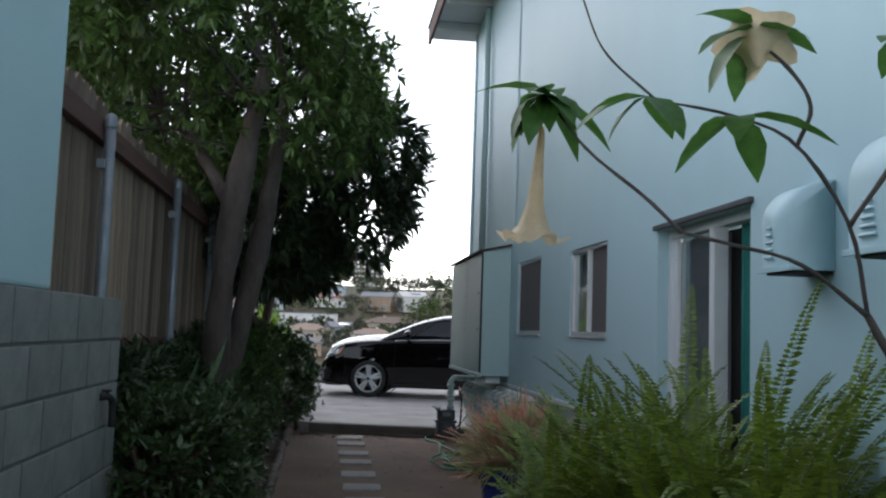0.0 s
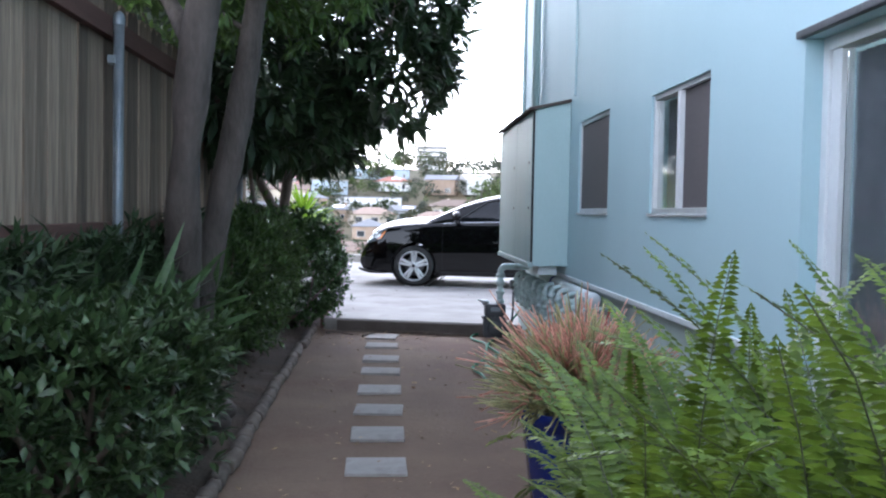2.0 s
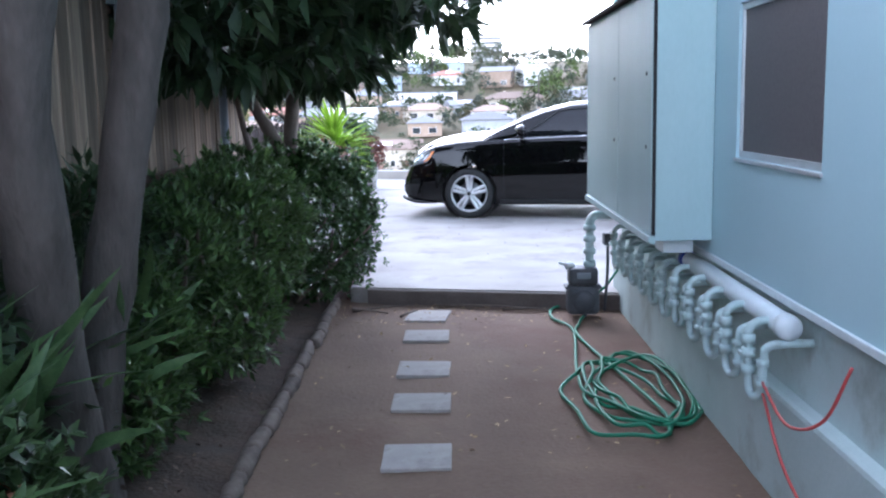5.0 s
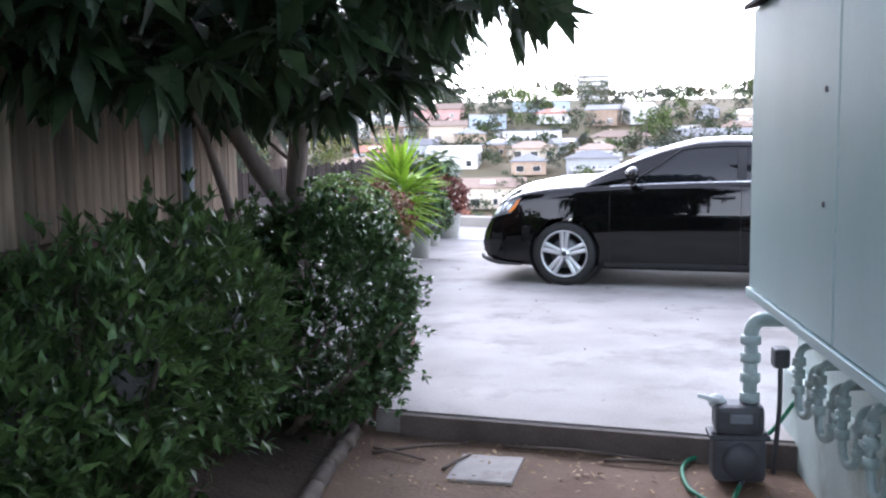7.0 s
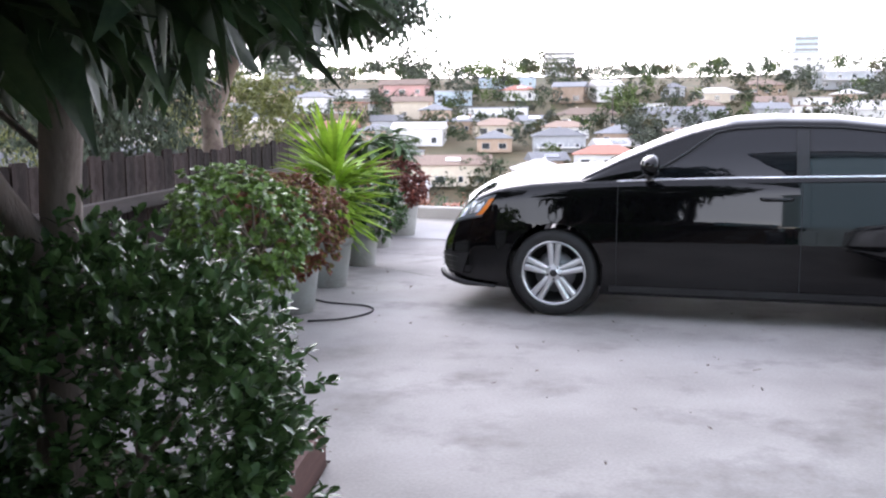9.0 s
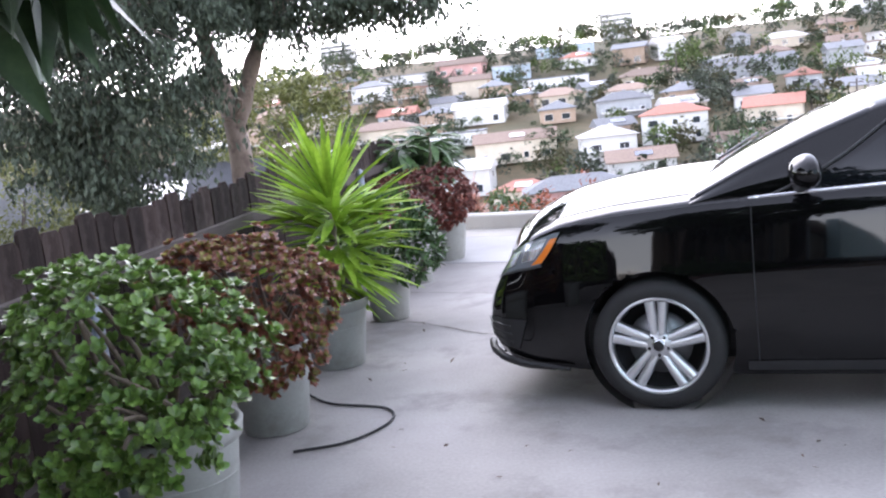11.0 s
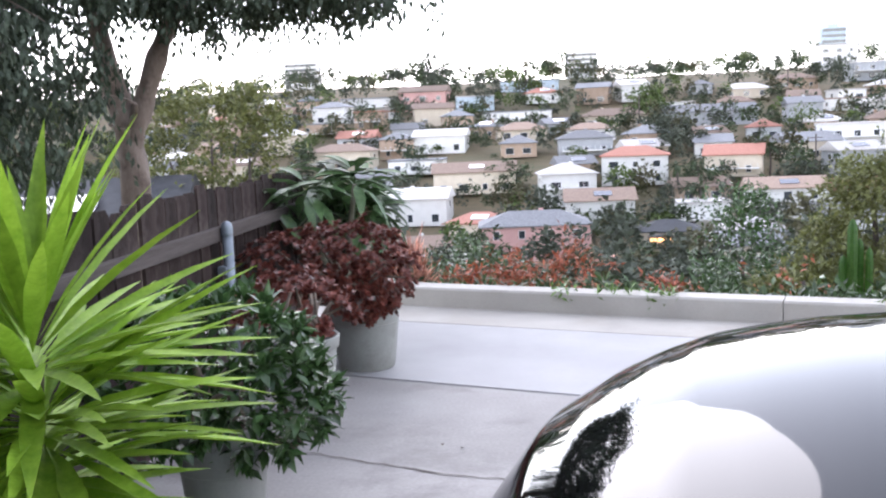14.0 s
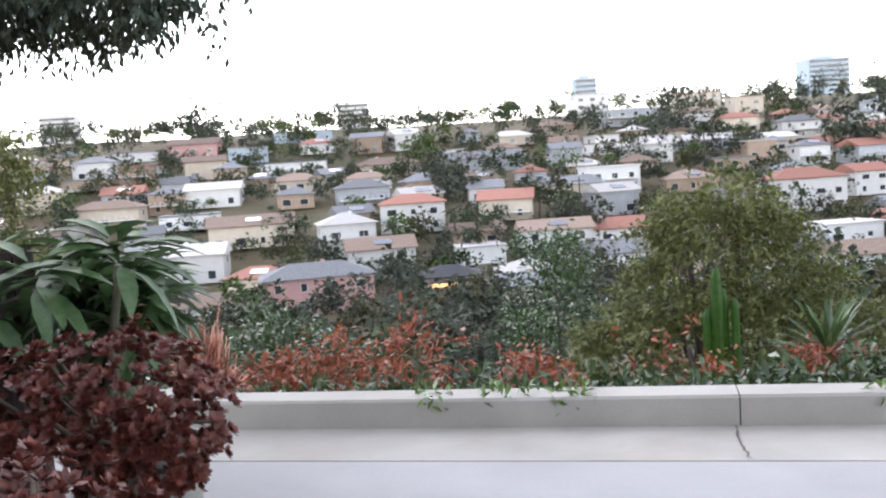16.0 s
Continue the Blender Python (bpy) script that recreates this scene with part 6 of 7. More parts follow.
def hill_house(x, y, w, d, h, wall, roof, kind, turn=0.0, z=None, label="", extra=""):
    """A house on the slope: walls, a hipped, gabled or flat roof with eaves, windows, a chimney or a porch."""
    z = ground_z(x, y) - 0.4 if z is None else z
    names = {"hip": "hipped", "gable": "gabled", "flat": "flat"}
    t = empty("hillside_house", label or f"{wall} stucco hillside house with a {names[kind]} {roof} roof", "house", (x, y, z), turn, group="houses across the valley")
    part("wall", box((w, d, h), (0, 0, h / 2), 0.03), WALLS[wall], t)
    e = 0.5
    rw, rd, rh = w / 2 + e, d / 2 + e, min(w, d) * 0.22
    if kind == "flat":
        bm = box((w + 0.5, d + 0.5, 0.35), (0, 0, h + 0.1), 0.03)
        part("roof", bm, ROOFS[roof], t)
    else:
        r = max(rw - rd, 0.3) if kind == "hip" else rw
        V = [(-rw, -rd, h), (rw, -rd, h), (rw, rd, h), (-rw, rd, h), (-r, 0, h + rh), (r, 0, h + rh)]
        V += [(a, b, c - 0.18) for a, b, c in V[:4]]
        F = [(0, 1, 5, 4), (2, 3, 4, 5), (1, 2, 5), (3, 0, 4), (6, 7, 1, 0), (7, 8, 2, 1), (8, 9, 3, 2), (9, 6, 0, 3), (9, 8, 7, 6)]
        part("roof", mesh_np("roof", V, F, ROOFS[roof], False), None, t)
    n = max(2, int(w / 4.0))
    for f in range(max(1, int(h / 2.7))):
        for i in range(n):
            ww, wh = rng_town.choice((0.9, 1.3, 1.8)), rng_town.choice((1.0, 1.2, 1.4))
            cx = -w / 2 + (i + 0.5) * w / n + rng_town.uniform(-0.2, 0.2)
            o = part("window", box((ww + 0.14, 0.08, wh + 0.14), (cx, -d / 2 - 0.02, 1.5 + f * 2.7), 0.01), M["white_frame"], t)
            part("pane", box((ww, 0.06, wh), (cx, -d / 2 - 0.045, 1.5 + f * 2.7)), PANE, o)
    for s in (-1, 1):
        o = part("window", box((0.08, 1.4, 1.3), (s * (w / 2 + 0.02), 0, h - 1.4), 0.01), M["white_frame"], t)
        part("pane", box((0.06, 1.2, 1.1), (s * (w / 2 + 0.045), 0, h - 1.4)), PANE, o)
    if kind != "flat" and rng_town.random() < 0.5:
        part("chimney", box((0.7, 0.7, 1.6), (rng_town.uniform(-w / 4, w / 4), 0.6, h + rh * 0.7), 0.03), WALLS[wall], t)
    if extra == "solar":
        part("solar_panel", box((3.2, 1.9, 0.06), (0.5, -rd * 0.5, h + rh * 0.5 + 0.12), 0, (math.degrees(math.atan2(rh, rd)), 0, 0)), SOLAR, t)
    if extra == "terrace" or rng_town.random() < 0.25:
        part("terrace", box((w * 0.9, 1.8, 0.25), (0, -d / 2 - 0.9, max(0.4, h - 2.8)), 0.02), WALLS["white"], t)
        for i in range(int(w * 0.9 / 1.2) + 1):
            part("railing_post", box((0.08, 0.08, 0.9), (-w * 0.45 + 0.05 + i * 1.2, -d / 2 - 1.74, max(0.4, h - 2.8) + 0.55)), M["white_frame"], t)
    if extra == "porch":
        part("porch_roof", box((w * 0.7, 2.4, 0.2), (0, -d / 2 - 1.2, h - 0.6), 0.02), ROOFS["dark"], t)
        part("porch_glow", box((w * 0.62, 0.05, 0.5), (0, -d / 2 - 0.10, h - 1.3)), PORCH, t, "warm lit porch")
    return t


PORCH = bpy.data.materials.new("porch_light")
PORCH.use_nodes = True
pn = PORCH.node_tree.nodes["Principled BSDF"]
pn.inputs["Emission Color"].default_value, pn.inputs["Emission Strength"].default_value = (1.0, 0.45, 0.15, 1), 1.2

LOWER = ((-2, 166, 17, 9, 5.6, "pink", "grey", "hip", 4, ""), (19, 166, 9.5, 7, 3.4, "cream", "dark", "hip", -4, "porch"), (27, 146, 10, 7, 4.6, "cream", "grey", "gable", 3, ""),
         (27, 184, 8.5, 7, 4.5, "white", "pale", "flat", 0, "terrace"), (42, 188, 13, 8, 5.6, "white", "brown", "gable", -5, "solar"), (4, 203, 10.5, 9, 6.4, "white", "pale", "hip", 6, "terrace"))
MIDDLE = ((18, 210, 13, 8, 6.0, "white", "red", "hip", -6, ""), (-15, 214, 17, 9, 4.6, "cream", "brown", "gable", 4, "solar"), (-26, 253, 13, 8, 4.4, "white", "pale", "gable", -3, ""),
          (-37, 251, 8.5, 7, 5.0, "tan", "grey", "hip", 5, ""), (-48, 238, 15, 8, 4.6, "cream", "brown", "hip", -4, ""), (67, 233, 12.5, 8, 6.4, "white", "pale", "flat", 3, "terrace"), (38, 212, 11, 9, 4.4, "cream", "red", "gable", -14, ""), (56, 228, 12, 9, 4.2, "cream", "grey", "gable", 12, ""))
EAST = ((103, 211, 16, 10, 7.2, "white", "red", "hip", -4, ""), (124, 222, 9, 8, 5.6, "white", "red", "gable", 6, ""), (80, 173, 12, 8, 4.6, "grey", "grey", "gable", -8, ""),
        (92, 176, 11, 8, 6.4, "white", "pale", "flat", 4, ""), (68, 143, 10, 7, 3.6, "cream", "pale", "flat", -4, ""), (9, 236, 12, 8, 4.0, "grey", "grey", "hip", 3, ""))
UPPER = ((19, 284, 18, 9, 3.6, "cream", "brown", "hip", 2, ""), (-8, 298, 20, 9, 3.6, "white", "grey", "flat", -2, "terrace"), (43, 272, 23, 9, 3.8, "grey", "grey", "gable", 3, ""),
         (-38, 319, 15, 9, 6.4, "pink", "brown", "gable", -5, ""), (-58, 327, 17, 9, 4.0, "white", "grey", "flat", 4, "terrace"), (-5, 352, 20, 9, 3.8, "blue", "dark", "flat", 0, ""), (136, 346, 15, 9, 8.6, "cream", "red", "flat", 4, ""))
TOP = ((107, 332, 22, 9, 5.8, "grey", "pale", "flat", -3, "terrace"), (143, 322, 10, 8, 9.0, "cream", "brown", "flat", 0, ""), (103, 369, 13, 9, 9.0, "white", "pale", "flat", 0, ""), (-22, 318, 12, 8, 4.6, "blue", "pale", "flat", 5, ""), (150, 300, 13, 9, 5.5, "white", "grey", "hip", -6, ""), (88, 268, 13, 9, 5.2, "white", "pale", "hip", 8, ""))
TAKEN = []
for row in LOWER + MIDDLE + EAST + UPPER + TOP:
    hill_house(*row[:5], row[5], row[6], row[7], row[8], extra=row[9])
    TAKEN.append((row[0], row[1], max(row[2], row[3]) * 0.72))


def fill_houses():
    made = 0
    for _ in range(2600):
        y = rng_town.uniform(138, 325)
        x = rng_town.uniform(-0.42 * y, 0.62 * y)
        if y < 160 and x < 45:
            continue
        w = rng_town.uniform(7, 14)
        if any((x - a) ** 2 + ((y - b) * 0.85) ** 2 < (r + w * 0.5) ** 2 for a, b, r in TAKEN):
            continue
        hill_house(x, y, w, rng_town.uniform(7, 9), rng_town.choice((3.0, 3.2, 3.4, 5.2)), rng_town.choice(("white", "white", "cream", "cream", "grey", "tan", "tan", "grey")),
                   rng_town.choice(("grey", "grey", "red", "pale", "brown", "brown")), rng_town.choice(("hip", "hip", "gable", "gable", "flat")), rng_town.uniform(-15, 15), extra=rng_town.choice(("", "", "", "solar")))
        TAKEN.append((x, y, w * 0.72))
        made += 1
        if made > 125:
            break


fill_houses()


def tower(x, y, z, w, h, mat, floors, label):
    t = empty("tower_block", label, "high-rise", (x, y, z))
    part("body", box((w, w * 0.6, h + 30), (0, 0, h / 2 - 15), 0.2), mat, t)
    for f in range(floors):
        part("window_band", box((w * 0.94, 0.3, h / floors * 0.45), (0, -w * 0.3 - 0.05, h - (f + 0.6) * h / floors)), PANE, t)
    part("roof_plant", box((w * 0.4, w * 0.3, 2.0), (0, 0, h + 1.0), 0.1), mat, t)


tower(179, 637, 33, 15, 21, WALLS["blue"], 6, "pale blue high-rise on the skyline")
tower(349, 637, 38, 30, 20, WALLS["blue"], 6, "glass-blue office block on the skyline")
tower(24, 637, 34, 20, 12, WALLS["white"], 4, "white round-topped block on the skyline")
tower(-159, 637, 36, 22, 12, WALLS["white"], 4, "white block on the skyline")


def woods():
    """Trees and scrub of the far hillside: leaf clumps heaped into uneven crowns between the houses."""
    rng = np.random.default_rng(120)
    sets = {"scrub": [], "laurel": [], "olive": [], "bright": []}
    count = 0
    while count < 3000:
        y = rng.uniform(130, 330) if rng.random() < 0.52 else rng.uniform(60, 450)
        x = rng.uniform(-0.55 * y - 10, 0.72 * y + 10)
        if any((x - a) ** 2 + (y - b) ** 2 < (r * 0.60) ** 2 for a, b, r in TAKEN):
            continue
        front = any(abs(x - a) < r * 0.7 and 0 < b - y < 14 for a, b, r in TAKEN)
        crest = y > 315
        if front and rng.random() < 0.25:
            continue
        r = rng.choice((1.3, 1.9, 2.6, 3.4)) * rng.uniform(0.85, 1.2) * (0.62 if front else 1.0) * (1.3 if crest else 1.0) * (1.6 if rng.random() < 0.07 else 1.0)
        if noise.noise((x / 30, y / 30, 7)) < (-0.35 if y < 300 else -0.7):
            continue
        k = rng.choice(["scrub", "scrub", "scrub", "laurel", "laurel", "olive", "bright"] if y > 150 else ["scrub", "laurel", "olive", "scrub"])
        h = r * rng.uniform(0.8, 1.5)
        z = ground_z(x, y)
        lobes = rng.integers(3, 6)
        n = 54 if r > 1.8 else 32
        centre = rng.normal(size=(lobes, 3)) * np.array((0.34, 0.34, 0.22))
        centre[:, 2] += 0.25
        pick = rng.integers(lobes, size=n)
        d = rand_dirs(rng, n)
        d[:, 2] = np.abs(d[:, 2]) * 1.2 - 0.25
        P = np.array((x, y, z + h * 0.7)) + (centre[pick] + d * rng.uniform(0.30, 0.55, (n, 1))) * np.array((r, r, h))
        sets[k].append((P, d, r))
        count += 1
    for k, group in sets.items():
        V, F = [], []
        for P, d, r in group:
            c = clump_leaves(rng, P, r * 0.07, 4, min(r, 4.0) * 0.20, min(r, 4.0) * 0.17, 0.15, 0.2, False, d)
            V.append(c)
        V, F = join_np(*V)
        tagged(part("far_woods", mesh_np("far_woods", V, F, FAR[k]), None), "mixed trees and scrub between hillside houses", "woods", kind="stuff")


FAR = dict(
    scrub=leaf_mat("far_scrub", (0.048, 0.060, 0.046), (0.098, 0.112, 0.080), 0.8, 0.4, 0.1, 0.2),
    laurel=leaf_mat("far_green", (0.040, 0.060, 0.034), (0.082, 0.108, 0.056), 0.8, 0.4, 0.1, 0.2),
    olive=leaf_mat("far_olive", (0.060, 0.060, 0.034), (0.115, 0.110, 0.060), 0.8, 0.4, 0.1, 0.2),
    bright=leaf_mat("far_bright", (0.058, 0.092, 0.030), (0.125, 0.165, 0.055), 0.8, 0.4, 0.1, 0.2))
woods()


def single_trees():
    """The trees that stand out on the far slope, each a trunk and a crown; palms too."""
    rng = np.random.default_rng(130)
    spots = ((-8, 212, 3.2, "laurel"), (-28, 228, 2.8, "laurel"), (31, 289, 4.2, "bright"), (-42, 375, 5.5, "scrub"), (62, 250, 3.2, "bright"), (30, 236, 3.6, "scrub"),
             (30, 200, 3.2, "laurel"), (-60, 250, 2.4, "bright"), (86, 262, 4.0, "laurel"), (96, 178, 2.6, "laurel"), (58, 160, 3.2, "scrub"), (112, 300, 6.5, "scrub"), (150, 260, 8.0, "scrub"), (12, 178, 2.4, "laurel"))
    for k, (x, y, r, m) in enumerate(spots):
        z = ground_z(x, y)
        far_tree("hillside_tree", "rounded green tree on the far hillside", (x, y, z - 0.5), [((x, y, z + r * 1.2), (r, r, r * 0.9)), ((x + r * 0.5, y, z + r * 0.8), (r * 0.7, r * 0.7, r * 0.6)), ((x - r * 0.4, y, z + r * 1.8), (r * 0.6, r * 0.6, r * 0.5))], 320, FAR[m], 140 + k, r * 0.26, r * 0.15, 0.3)
    for k in range(11):
        x, y = ((rng.uniform(10, 45), rng.uniform(185, 215)) if k < 7 else (rng.uniform(-40, 120), rng.uniform(390, 440)))
        z = ground_z(x, y)
        h = rng.uniform(5, 8)
        t = empty("palm_tree", "slender palm on the far hillside", "palm")
        tube("trunk", [(x, y, z - 0.5), (x + 0.2, y, z + h * 0.5), (x, y, z + h)], [0.25, 0.2, 0.16], M["bark"], t, 7, n=8)
        V, F = sword_leaves(rng, (x, y, z + h), 26, 2.6, 0.55, -0.7, 0.9, 0.4)
        part("foliage", mesh_np("foliage", V, F, FAR["laurel"]), None, t)
    for k, (x, y) in enumerate(((24, 262), (70, 300), (-6, 330), (98, 250), (52, 205))):
        z = ground_z(x, y)
        t = empty("utility_pole", "wooden utility pole with a crossarm on the far hillside", "utility pole")
        tube("pole", [(x, y, z - 1), (x, y, z + 10)], 0.16, M["bark"], t, 7)
        part("crossarm", box((2.4, 0.15, 0.15), (x, y, z + 9.3)), M["bark"], t)


single_trees()


def neighbour():
    t = hill_house(-14.6, 41.5, 8, 8, 3.2, "grey", "dark", "gable", 12, -4.5, "neighbour's grey house with a dark roof and solar panels", "solar")
    hill_house(-23, 38, 12, 9, 3.4, "blue", "grey", "gable", -10, -4.4, "neighbour's pale blue house behind trees")


neighbour()
for k, (x, y, r) in enumerate(((-16, 31, 2.0), (-19, 33, 2.4), (-14.5, 35, 1.6))):
    far_tree("tree", "brownish scrubby tree behind a fence", (x, y, -3.5), [((x, y, 0.3), (r, r, r * 0.9)), ((x + r, y, -0.6), (r * 0.7, r * 0.7, r * 0.7))], 1500, L["olive"], 160 + k, 0.2, 0.07)

# ---- small things along the path ----
def gas_meter():
    t = empty("gas_meter", "dark grey gas meter with pale turquoise painted pipes", "gas meter", (1.52, 11.0, -0.12))
    t.matrix_world = Matrix.Identity(4)
    x, y = 1.53, 11.02
    part("case", box((0.23, 0.17, 0.20), (x, y, 0.0), 0.035), M["meter"], t)
    lathe("diaphragm_cover", [(0.001, -0.025), (0.055, -0.022), (0.078, -0.010), (0.084, 0.004)], M["meter"], t, 26, at=(x, y - 0.083, 0.0), axis="y")
    part("head", box((0.21, 0.16, 0.13), (x, y, 0.18), 0.028), M["meter"], t)
    part("dial_face", box((0.10, 0.010, 0.045), (x, y - 0.082, 0.19), 0.008), M["galv"], t, "grey dial face")
    part("flange", box((0.26, 0.14, 0.025), (x, y, 0.10), 0.008), M["meter"], t)
    for k in range(6):
        lathe("bolt", [(0.001, 0.012), (0.011, 0.010), (0.012, 0.0)], M["meter"], t, 6, at=(x - 0.11 + 0.044 * k, y - 0.05, 0.112))
    tube("riser", [(x + 0.05, y, 0.24), (x + 0.05, y, 0.52)], 0.030, M["pipe"], t, 14)
    for z in (0.27, 0.36, 0.45):
        lathe("union_nut", [(0.028, -0.022), (0.044, -0.020), (0.044, 0.020), (0.028, 0.022)], M["pipe"], t, 8, at=(x + 0.05, y, z))
    tube("elbow", [(x + 0.05, y, 0.52), (x + 0.055, y, 0.58), (x + 0.085, y, 0.615), (x + 0.14, y, 0.62), (1.86, y, 0.62)], 0.032, M["pipe"], t, 14, n=20)
    lathe("elbow_collar", [(0.03, -0.02), (0.045, -0.018), (0.045, 0.018), (0.03, 0.02)], M["pipe"], t, 12, at=(x + 0.05, y, 0.53))
    tube("inlet_pipe", [(x - 0.06, y, 0.22), (x - 0.09, y, 0.26), (x - 0.13, y, 0.24)], 0.024, M["pipe_white"], t, 12, n=10)
    part("valve_lever", box((0.10, 0.02, 0.018), (x - 0.13, y - 0.03, 0.27), 0.004, (0, 12, 0)), M["pipe_white"], t)
    part("regulator", box((0.07, 0.09, 0.09), (x + 0.19, y + 0.05, 0.44), 0.015), M["meter"], t)
    tube("side_pipe", [(x + 0.19, y + 0.05, 0.40), (x + 0.19, y + 0.05, 0.20), (x + 0.17, y + 0.06, -0.1)], 0.011, M["meter"], t, 10, n=8)


gas_meter()


def garden_hose():
    rng = np.random.default_rng(201)
    pts = [(1.86, 11.3, 0.20), (1.70, 11.25, 0.02), (1.50, 11.35, -0.09), (1.33, 11.22, -0.108), (1.30, 10.9, -0.108), (1.40, 10.55, -0.108)]
    a = 2.2
    for k in range(88):
        a += 0.46
        g = k / 88
        r = 0.20 + 0.115 * math.sin(k * 0.37) + 0.08 * rng.random()
        cx, cy = 1.56 + 0.05 * math.sin(k * 0.21), 9.12 + 0.34 * math.sin(k * 0.083 + 1)
        pts.append((min(cx + r * math.cos(a), 1.82), cy + r * 2.4 * math.sin(a), -0.108 + 0.012 * (k % 5) * (0.4 + 0.6 * rng.random())))
    pts += [(1.42, 10.3, -0.108), (1.46, 10.7, -0.108), (1.52, 10.9, -0.10)]
    t = empty("garden_hose", "coiled green garden hose lying on a dirt path", "garden hose")
    tube("hose", pts, 0.0105, M["hose"], t, 8, n=900)
    tube("nozzle", [(1.52, 10.9, -0.10), (1.55, 10.97, -0.09)], 0.014, M["meter"], t, 8)


garden_hose()


def water_manifold():
    """A long supply pipe under the siding with a row of valved branches."""
    t = empty("water_manifold", "row of pale painted water pipes and valves along a foundation", "pipework")
    x = HX - 0.045
    tube("main_pipe", [(x, 7.58, 0.602), (x, 9.15, 0.615)], 0.042, M["pipe_white"], t, 18)
    lathe("end_cap", [(0.001, -0.012), (0.040, -0.010), (0.048, 0.0), (0.048, 0.05), (0.042, 0.055)], M["pipe_white"], t, 18, at=(x, 7.58, 0.602), axis="y")
    tube("blue_tape", [(x, 9.02, 0.614), (x, 9.10, 0.6145)], 0.0435, M["blue"], t, 18, "blue tape band")
    for k in range(11):
        y = 7.70 + k * 0.295
        z = 0.60 if y < 9.1 else 0.58
        xx = x - 0.02
        b = tube("branch_pipe", [(xx, y, z), (xx - 0.05, y - 0.005, z + 0.005), (xx - 0.088, y - 0.01, z - 0.02), (xx - 0.092, y - 0.01, z - 0.08), (xx - 0.092, y - 0.01, z - 0.20),
                                 (xx - 0.088, y - 0.02, z - 0.255), (xx - 0.08, y - 0.055, z - 0.27), (xx - 0.068, y - 0.09, z - 0.24), (xx - 0.065, y - 0.10, z - 0.12),
                                 (xx - 0.058, y - 0.105, z - 0.075), (xx, y - 0.10, z - 0.06), (HX + 0.06, y - 0.10, z - 0.06)], 0.0165, M["pipe"], t, 10, n=46)
        for dz in (-0.06, -0.11, -0.175):
            lathe("valve_nut", [(0.017, -0.018), (0.027, -0.016), (0.027, 0.016), (0.017, 0.018)], M["pipe"], b, 8, at=(xx - 0.092, y - 0.01, z + dz))
        for zz in (-0.13, -0.21):
            lathe("coupling", [(0.017, -0.014), (0.024, -0.012), (0.024, 0.012), (0.017, 0.014)], M["pipe"], b, 8, at=(xx - 0.066, y - 0.097, z + zz))
        part("valve_handle", box((0.012, 0.055, 0.016), (xx - 0.118, y - 0.01, z - 0.115), 0.003), M["pipe"], b)
    tube("red_wire", [(x - 0.09, 7.59, 0.40), (x - 0.10, 7.3, 0.34), (x - 0.06, 7.1, 0.42), (x - 0.02, 7.0, 0.62)], 0.006, M["red_wire"], t, 6, "red wire", n=20)
    tube("red_wire", [(x - 0.09, 7.58, 0.36), (x - 0.13, 7.2, 0.20), (x - 0.10, 6.8, 0.05), (x - 0.1, 6.4, -0.1)], 0.006, M["red_wire"], t, 6, "red wire", n=20)


water_manifold()


def leaf_litter(name, label, xs, ys, z, n, seed, colours):
    rng = np.random.default_rng(seed)
    P = np.stack([rng.uniform(*xs, n), rng.uniform(*ys, n), np.full(n, z)], 1)
    P[:, 2] += rng.uniform(0.003, 0.012, n)
    D = rand_dirs(rng, n)
    D[:, 2] *= 0.15
    V, F = leaves_np(P, D, np.array((0, 0, 1.0)) + rng.normal(size=(n, 3)) * 0.25, rng.uniform(0.02, 0.055, n), rng.uniform(0.010, 0.022, n), -0.15, 0.2)
    tagged(part(name, mesh_np(name, V, F, colours), None), label, "leaf litter", kind="stuff")


DRY = leaf_mat("dry_leaf", (0.16, 0.09, 0.045), (0.42, 0.30, 0.17), 0.7, 0.6, 0.1)
DARKDRY = leaf_mat("dark_dry_leaf", (0.05, 0.035, 0.028), (0.14, 0.09, 0.06), 0.7, 0.6, 0.1)
leaf_litter("path_litter", "scattered dry leaves on a dirt path", (-0.25, 1.8), (5, 11.4), -0.125, 330, 211, DRY)
leaf_litter("kerb_litter", "dry leaves gathered along a kerb", (-0.4, 1.7), (10.8, 11.55), -0.125, 240, 212, DRY)
leaf_litter("driveway_litter", "sparse dark leaf fragments on concrete", (-0.9, 6), (11.8, 20), 0.001, 190, 213, DARKDRY)
leaf_litter("bed_litter", "dry leaves under shrubs", (-0.95, -0.42), (5, 11.4), 0.0, 500, 214, DARKDRY)


def fallen_twigs():
    rng = np.random.default_rng(221)
    for k, (x, y, a, ln) in enumerate(((0.05, 11.35, 20, 0.5), (-0.05, 11.25, -35, 0.35), (0.8, 11.33, -14, 0.7), (1.15, 11.2, -10, 0.4), (0.25, 11.15, 60, 0.22))):
        c, s = math.cos(radians(a)), math.sin(radians(a))
        ob = tube("twig", [(x - c * ln / 2, y - s * ln / 2, -0.112), (x, y, -0.105 + 0.01 * rng.random()), (x + c * ln / 2, y + s * ln / 2 + 0.03, -0.112)], [0.010, 0.006], M["wood"], None, 7, n=10)
        tagged(ob, "dry fallen twig lying on the dirt by the kerb", "twig", "fallen twigs")


fallen_twigs()


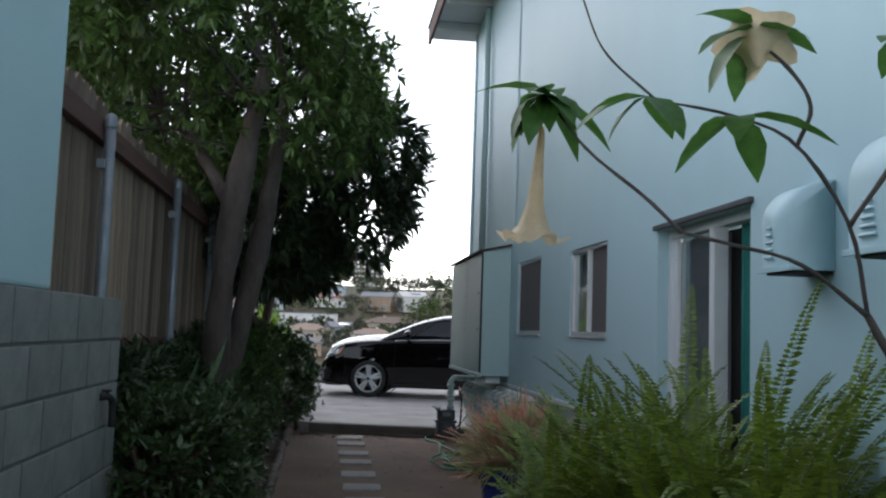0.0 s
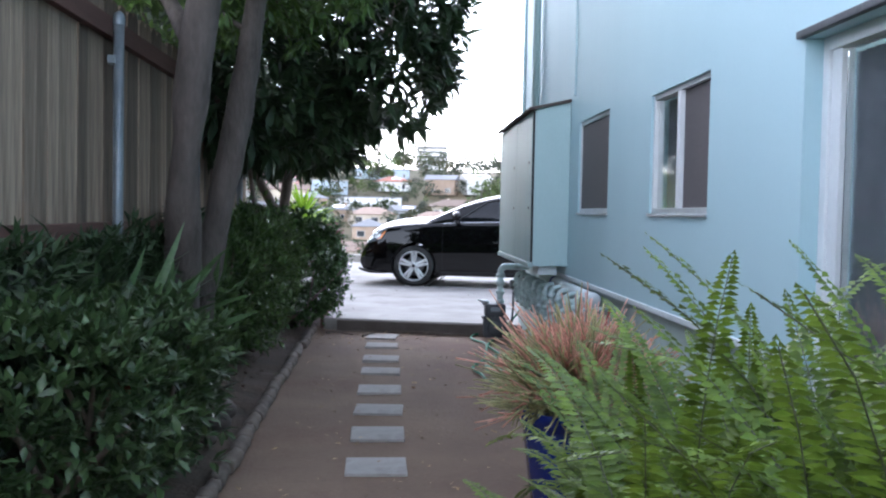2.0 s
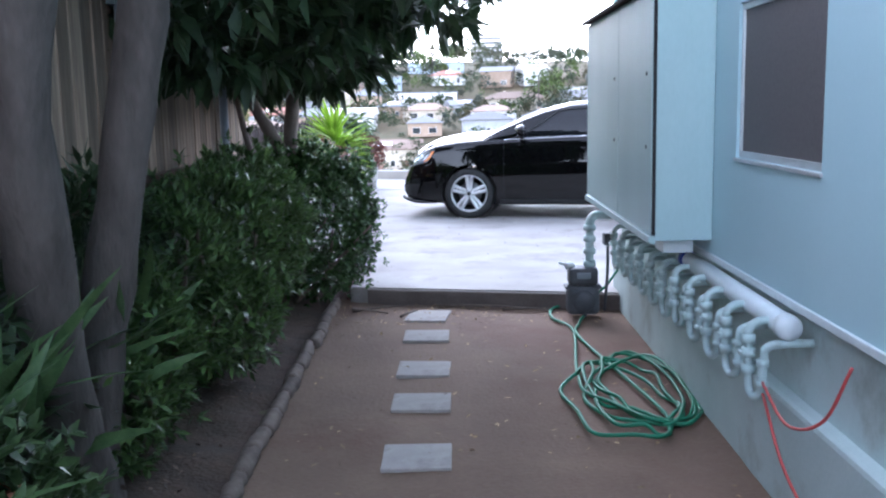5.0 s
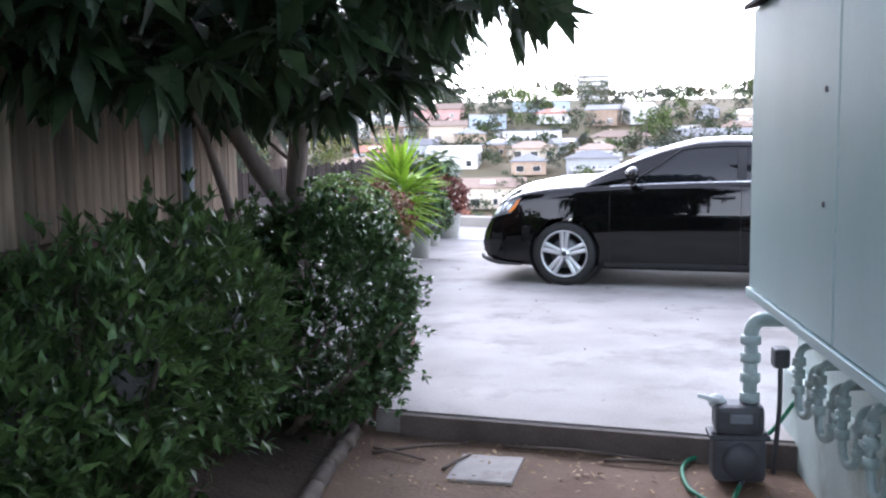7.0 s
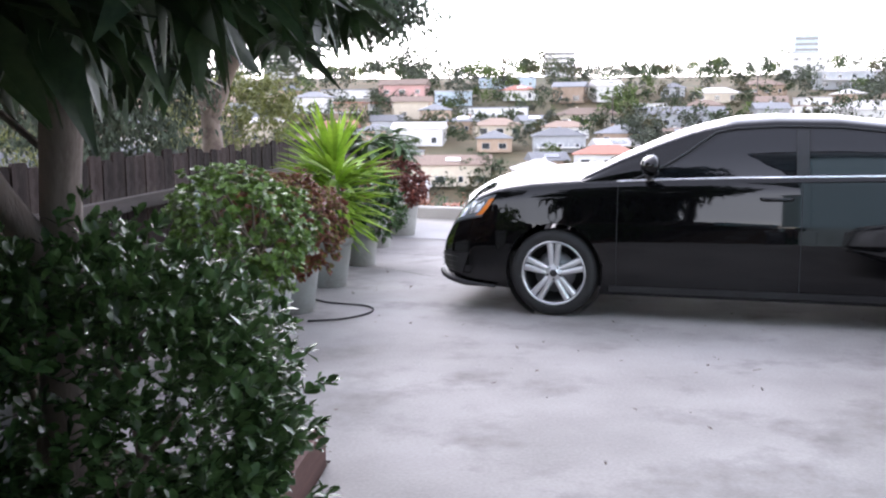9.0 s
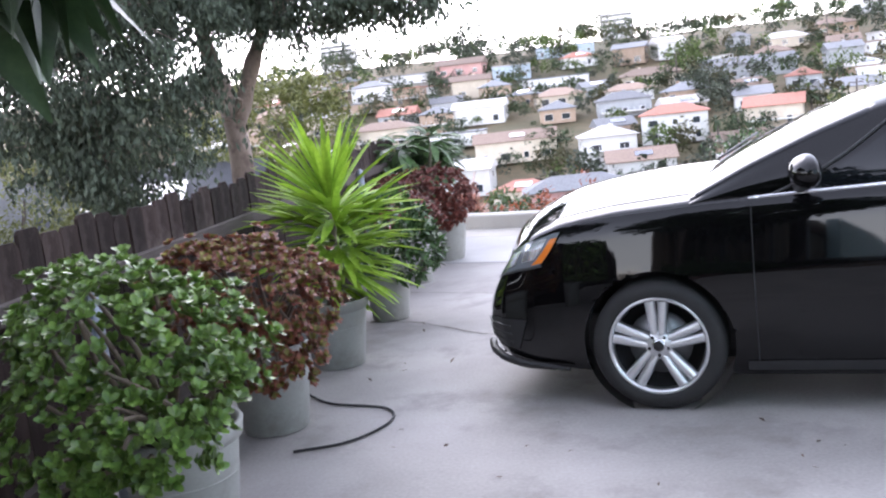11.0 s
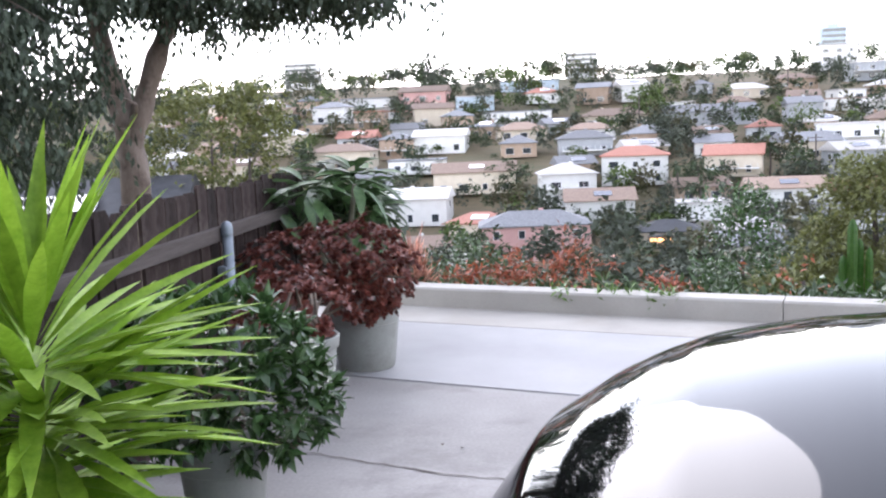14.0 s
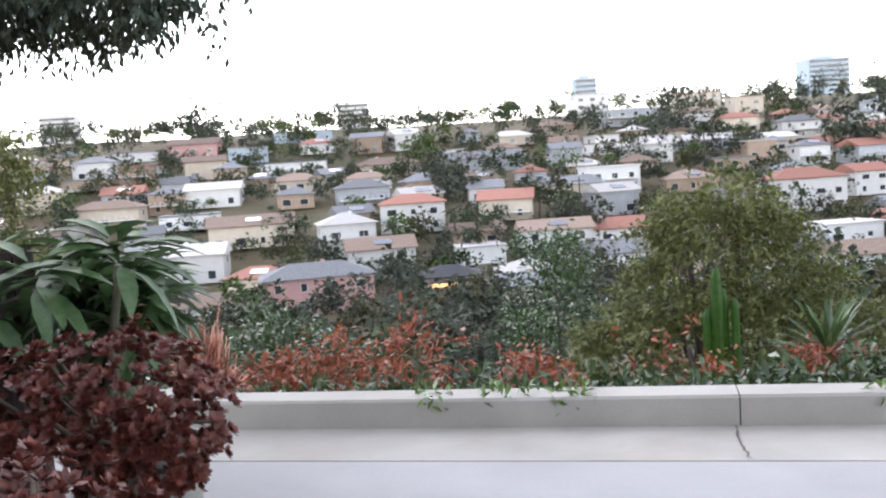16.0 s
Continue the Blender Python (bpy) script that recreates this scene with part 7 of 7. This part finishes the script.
def crack(points, w, seed):
    """A hairline crack: a narrow, wandering dark strip let into the concrete."""
    rng = np.random.default_rng(seed)
    P = smooth_path([(x, y, 0.0) for x, y in points], 60)
    P[:, :2] += rng.normal(size=(60, 2)) * 0.007
    T = unit(np.gradient(P, axis=0))
    S = np.stack([-T[:, 1], T[:, 0], np.zeros(60)], 1)
    W = (w * rng.uniform(0.4, 1.2, 60))[:, None]
    V = np.concatenate([P - S * W, P + S * W])
    V[:, 2] = 0.0045
    F = [(i, i + 1, 60 + i + 1, 60 + i) for i in range(59)]
    tagged(part("crack", mesh_np("crack", V, F, M["kerb"]), None), "dark hairline crack in a concrete driveway", "crack", kind="structure")


crack([(-1.2, 19.55), (-0.6, 19.3), (0.0, 19.1), (0.6, 19.15), (1.4, 18.8)], 0.007, 231)
crack([(-1.3, 18.5), (-0.81, 18.36), (-0.28, 17.91), (0.1, 17.75), (0.5, 17.4)], 0.007, 232)
crack([(1.7, 21.6), (1.78, 21.9), (1.90, 22.2)], 0.004, 233)
cable = tube("cable", [(-1.15, 16.75, 0.012), (-0.95, 16.55, 0.010), (-0.62, 16.42, 0.010), (-0.55, 16.2, 0.010), (-0.70, 15.95, 0.010), (-0.95, 15.85, 0.010)], 0.007, M["dark"], None, 7, n=40)
tagged(cable, "thin dark irrigation tube lying on concrete beside pots", "hose")


def epiphyllum():
    """Flat-stemmed cactus plants between the tree and the fence, with one red flower."""
    rng = np.random.default_rng(241)
    t = empty("orchid_cactus", "orchid cactus with long flat wavy green stems and a red bud", "plant")
    P, D = [], []
    for k in range(80):
        b = np.array((rng.uniform(-1.08, -0.80), rng.uniform(6.2, 8.6), rng.uniform(0.15, 0.5)))
        a = rng.uniform(-0.9, 0.9)
        P.append(b)
        D.append((math.cos(a) * 0.5, math.sin(a) * 0.6, rng.uniform(0.2, 1.2)))
    for b, d in zip(P, D):
        V, F = leaves_np([b], [d], rand_dirs(rng, 1), rng.uniform(0.35, 0.65), rng.uniform(0.04, 0.065), 0.35, 0.1, True)
        part("stem", mesh_np("stem", V, F, L["plum"]), None, t)
    lathe("bud", [(0.001, 0.05), (0.016, 0.035), (0.022, 0.01), (0.016, -0.02), (0.001, -0.03)], M["red_wire"], t, 12, "red flower bud", at=(-0.76, 7.95, 0.56))
    lathe("body", [(0.001, 0.0), (0.09, 0.0), (0.13, 0.16), (0.16, 0.32), (0.172, 0.32), (0.172, 0.37), (0.145, 0.37), (0.13, 0.33)], M["terracotta"], empty("planter_pot", "terracotta plant pot on the bed by the fence", "plant pot", (-0.92, 6.75, -0.1)), 26)
    lathe("body", [(0.001, 0.0), (0.08, 0.0), (0.13, 0.29), (0.142, 0.29), (0.142, 0.34), (0.12, 0.34), (0.11, 0.31)], M["terracotta"], empty("planter_pot", "small terracotta plant pot on the bed by the fence", "plant pot", (-0.95, 7.1, -0.1)), 26)


epiphyllum()


def garden_rocks():
    rng = np.random.default_rng(251)
    for k, (x, y, r) in enumerate(((-0.47, 6.9, 0.08), (-0.50, 7.2, 0.07), (-0.46, 6.5, 0.05))):
        bm = bmesh.new()
        bmesh.ops.create_icosphere(bm, subdivisions=3, radius=r)
        for v in bm.verts:
            v.co *= 1 + 0.35 * noise.noise(v.co * 9 + Vector((k * 5, 0, 0)))
            v.co.z *= 0.75
        ob = part("rock", bm, M["kerb"], smooth=True)
        ob.matrix_world = pose(x, y, -0.06, 0, 0, rng.uniform(0, 360))
        tagged(ob, "rough grey garden rock half sunk in soil", "rock", "garden rocks")


garden_rocks()


def wall_pipe():
    t = empty("wall_pipe", "dark bent pipe with a tap on a block wall", "tap")
    tube("pipe", [(-0.90, 4.16, 0.82), (-0.87, 4.20, 0.82), (-0.86, 4.24, 0.79), (-0.86, 4.25, 0.68)], 0.016, M["dark"], t, 10, n=16)
    lathe("tap_handle", [(0.001, 0.024), (0.02, 0.022), (0.02, 0.014), (0.009, 0.012), (0.009, 0.0)], M["dark"], t, 12, at=(-0.875, 4.19, 0.83))


wall_pipe()

# ---- pieces of fences ----
fence_boards(fence_tall, -1.18, 2.6, 12.3, 1.0, 2.36, M["board"], 2)
fence_boards(fence_low, -1.65, 12.35, 22.4, 0.02, 1.24, M["board_dark"], 3, ragged=0.035)
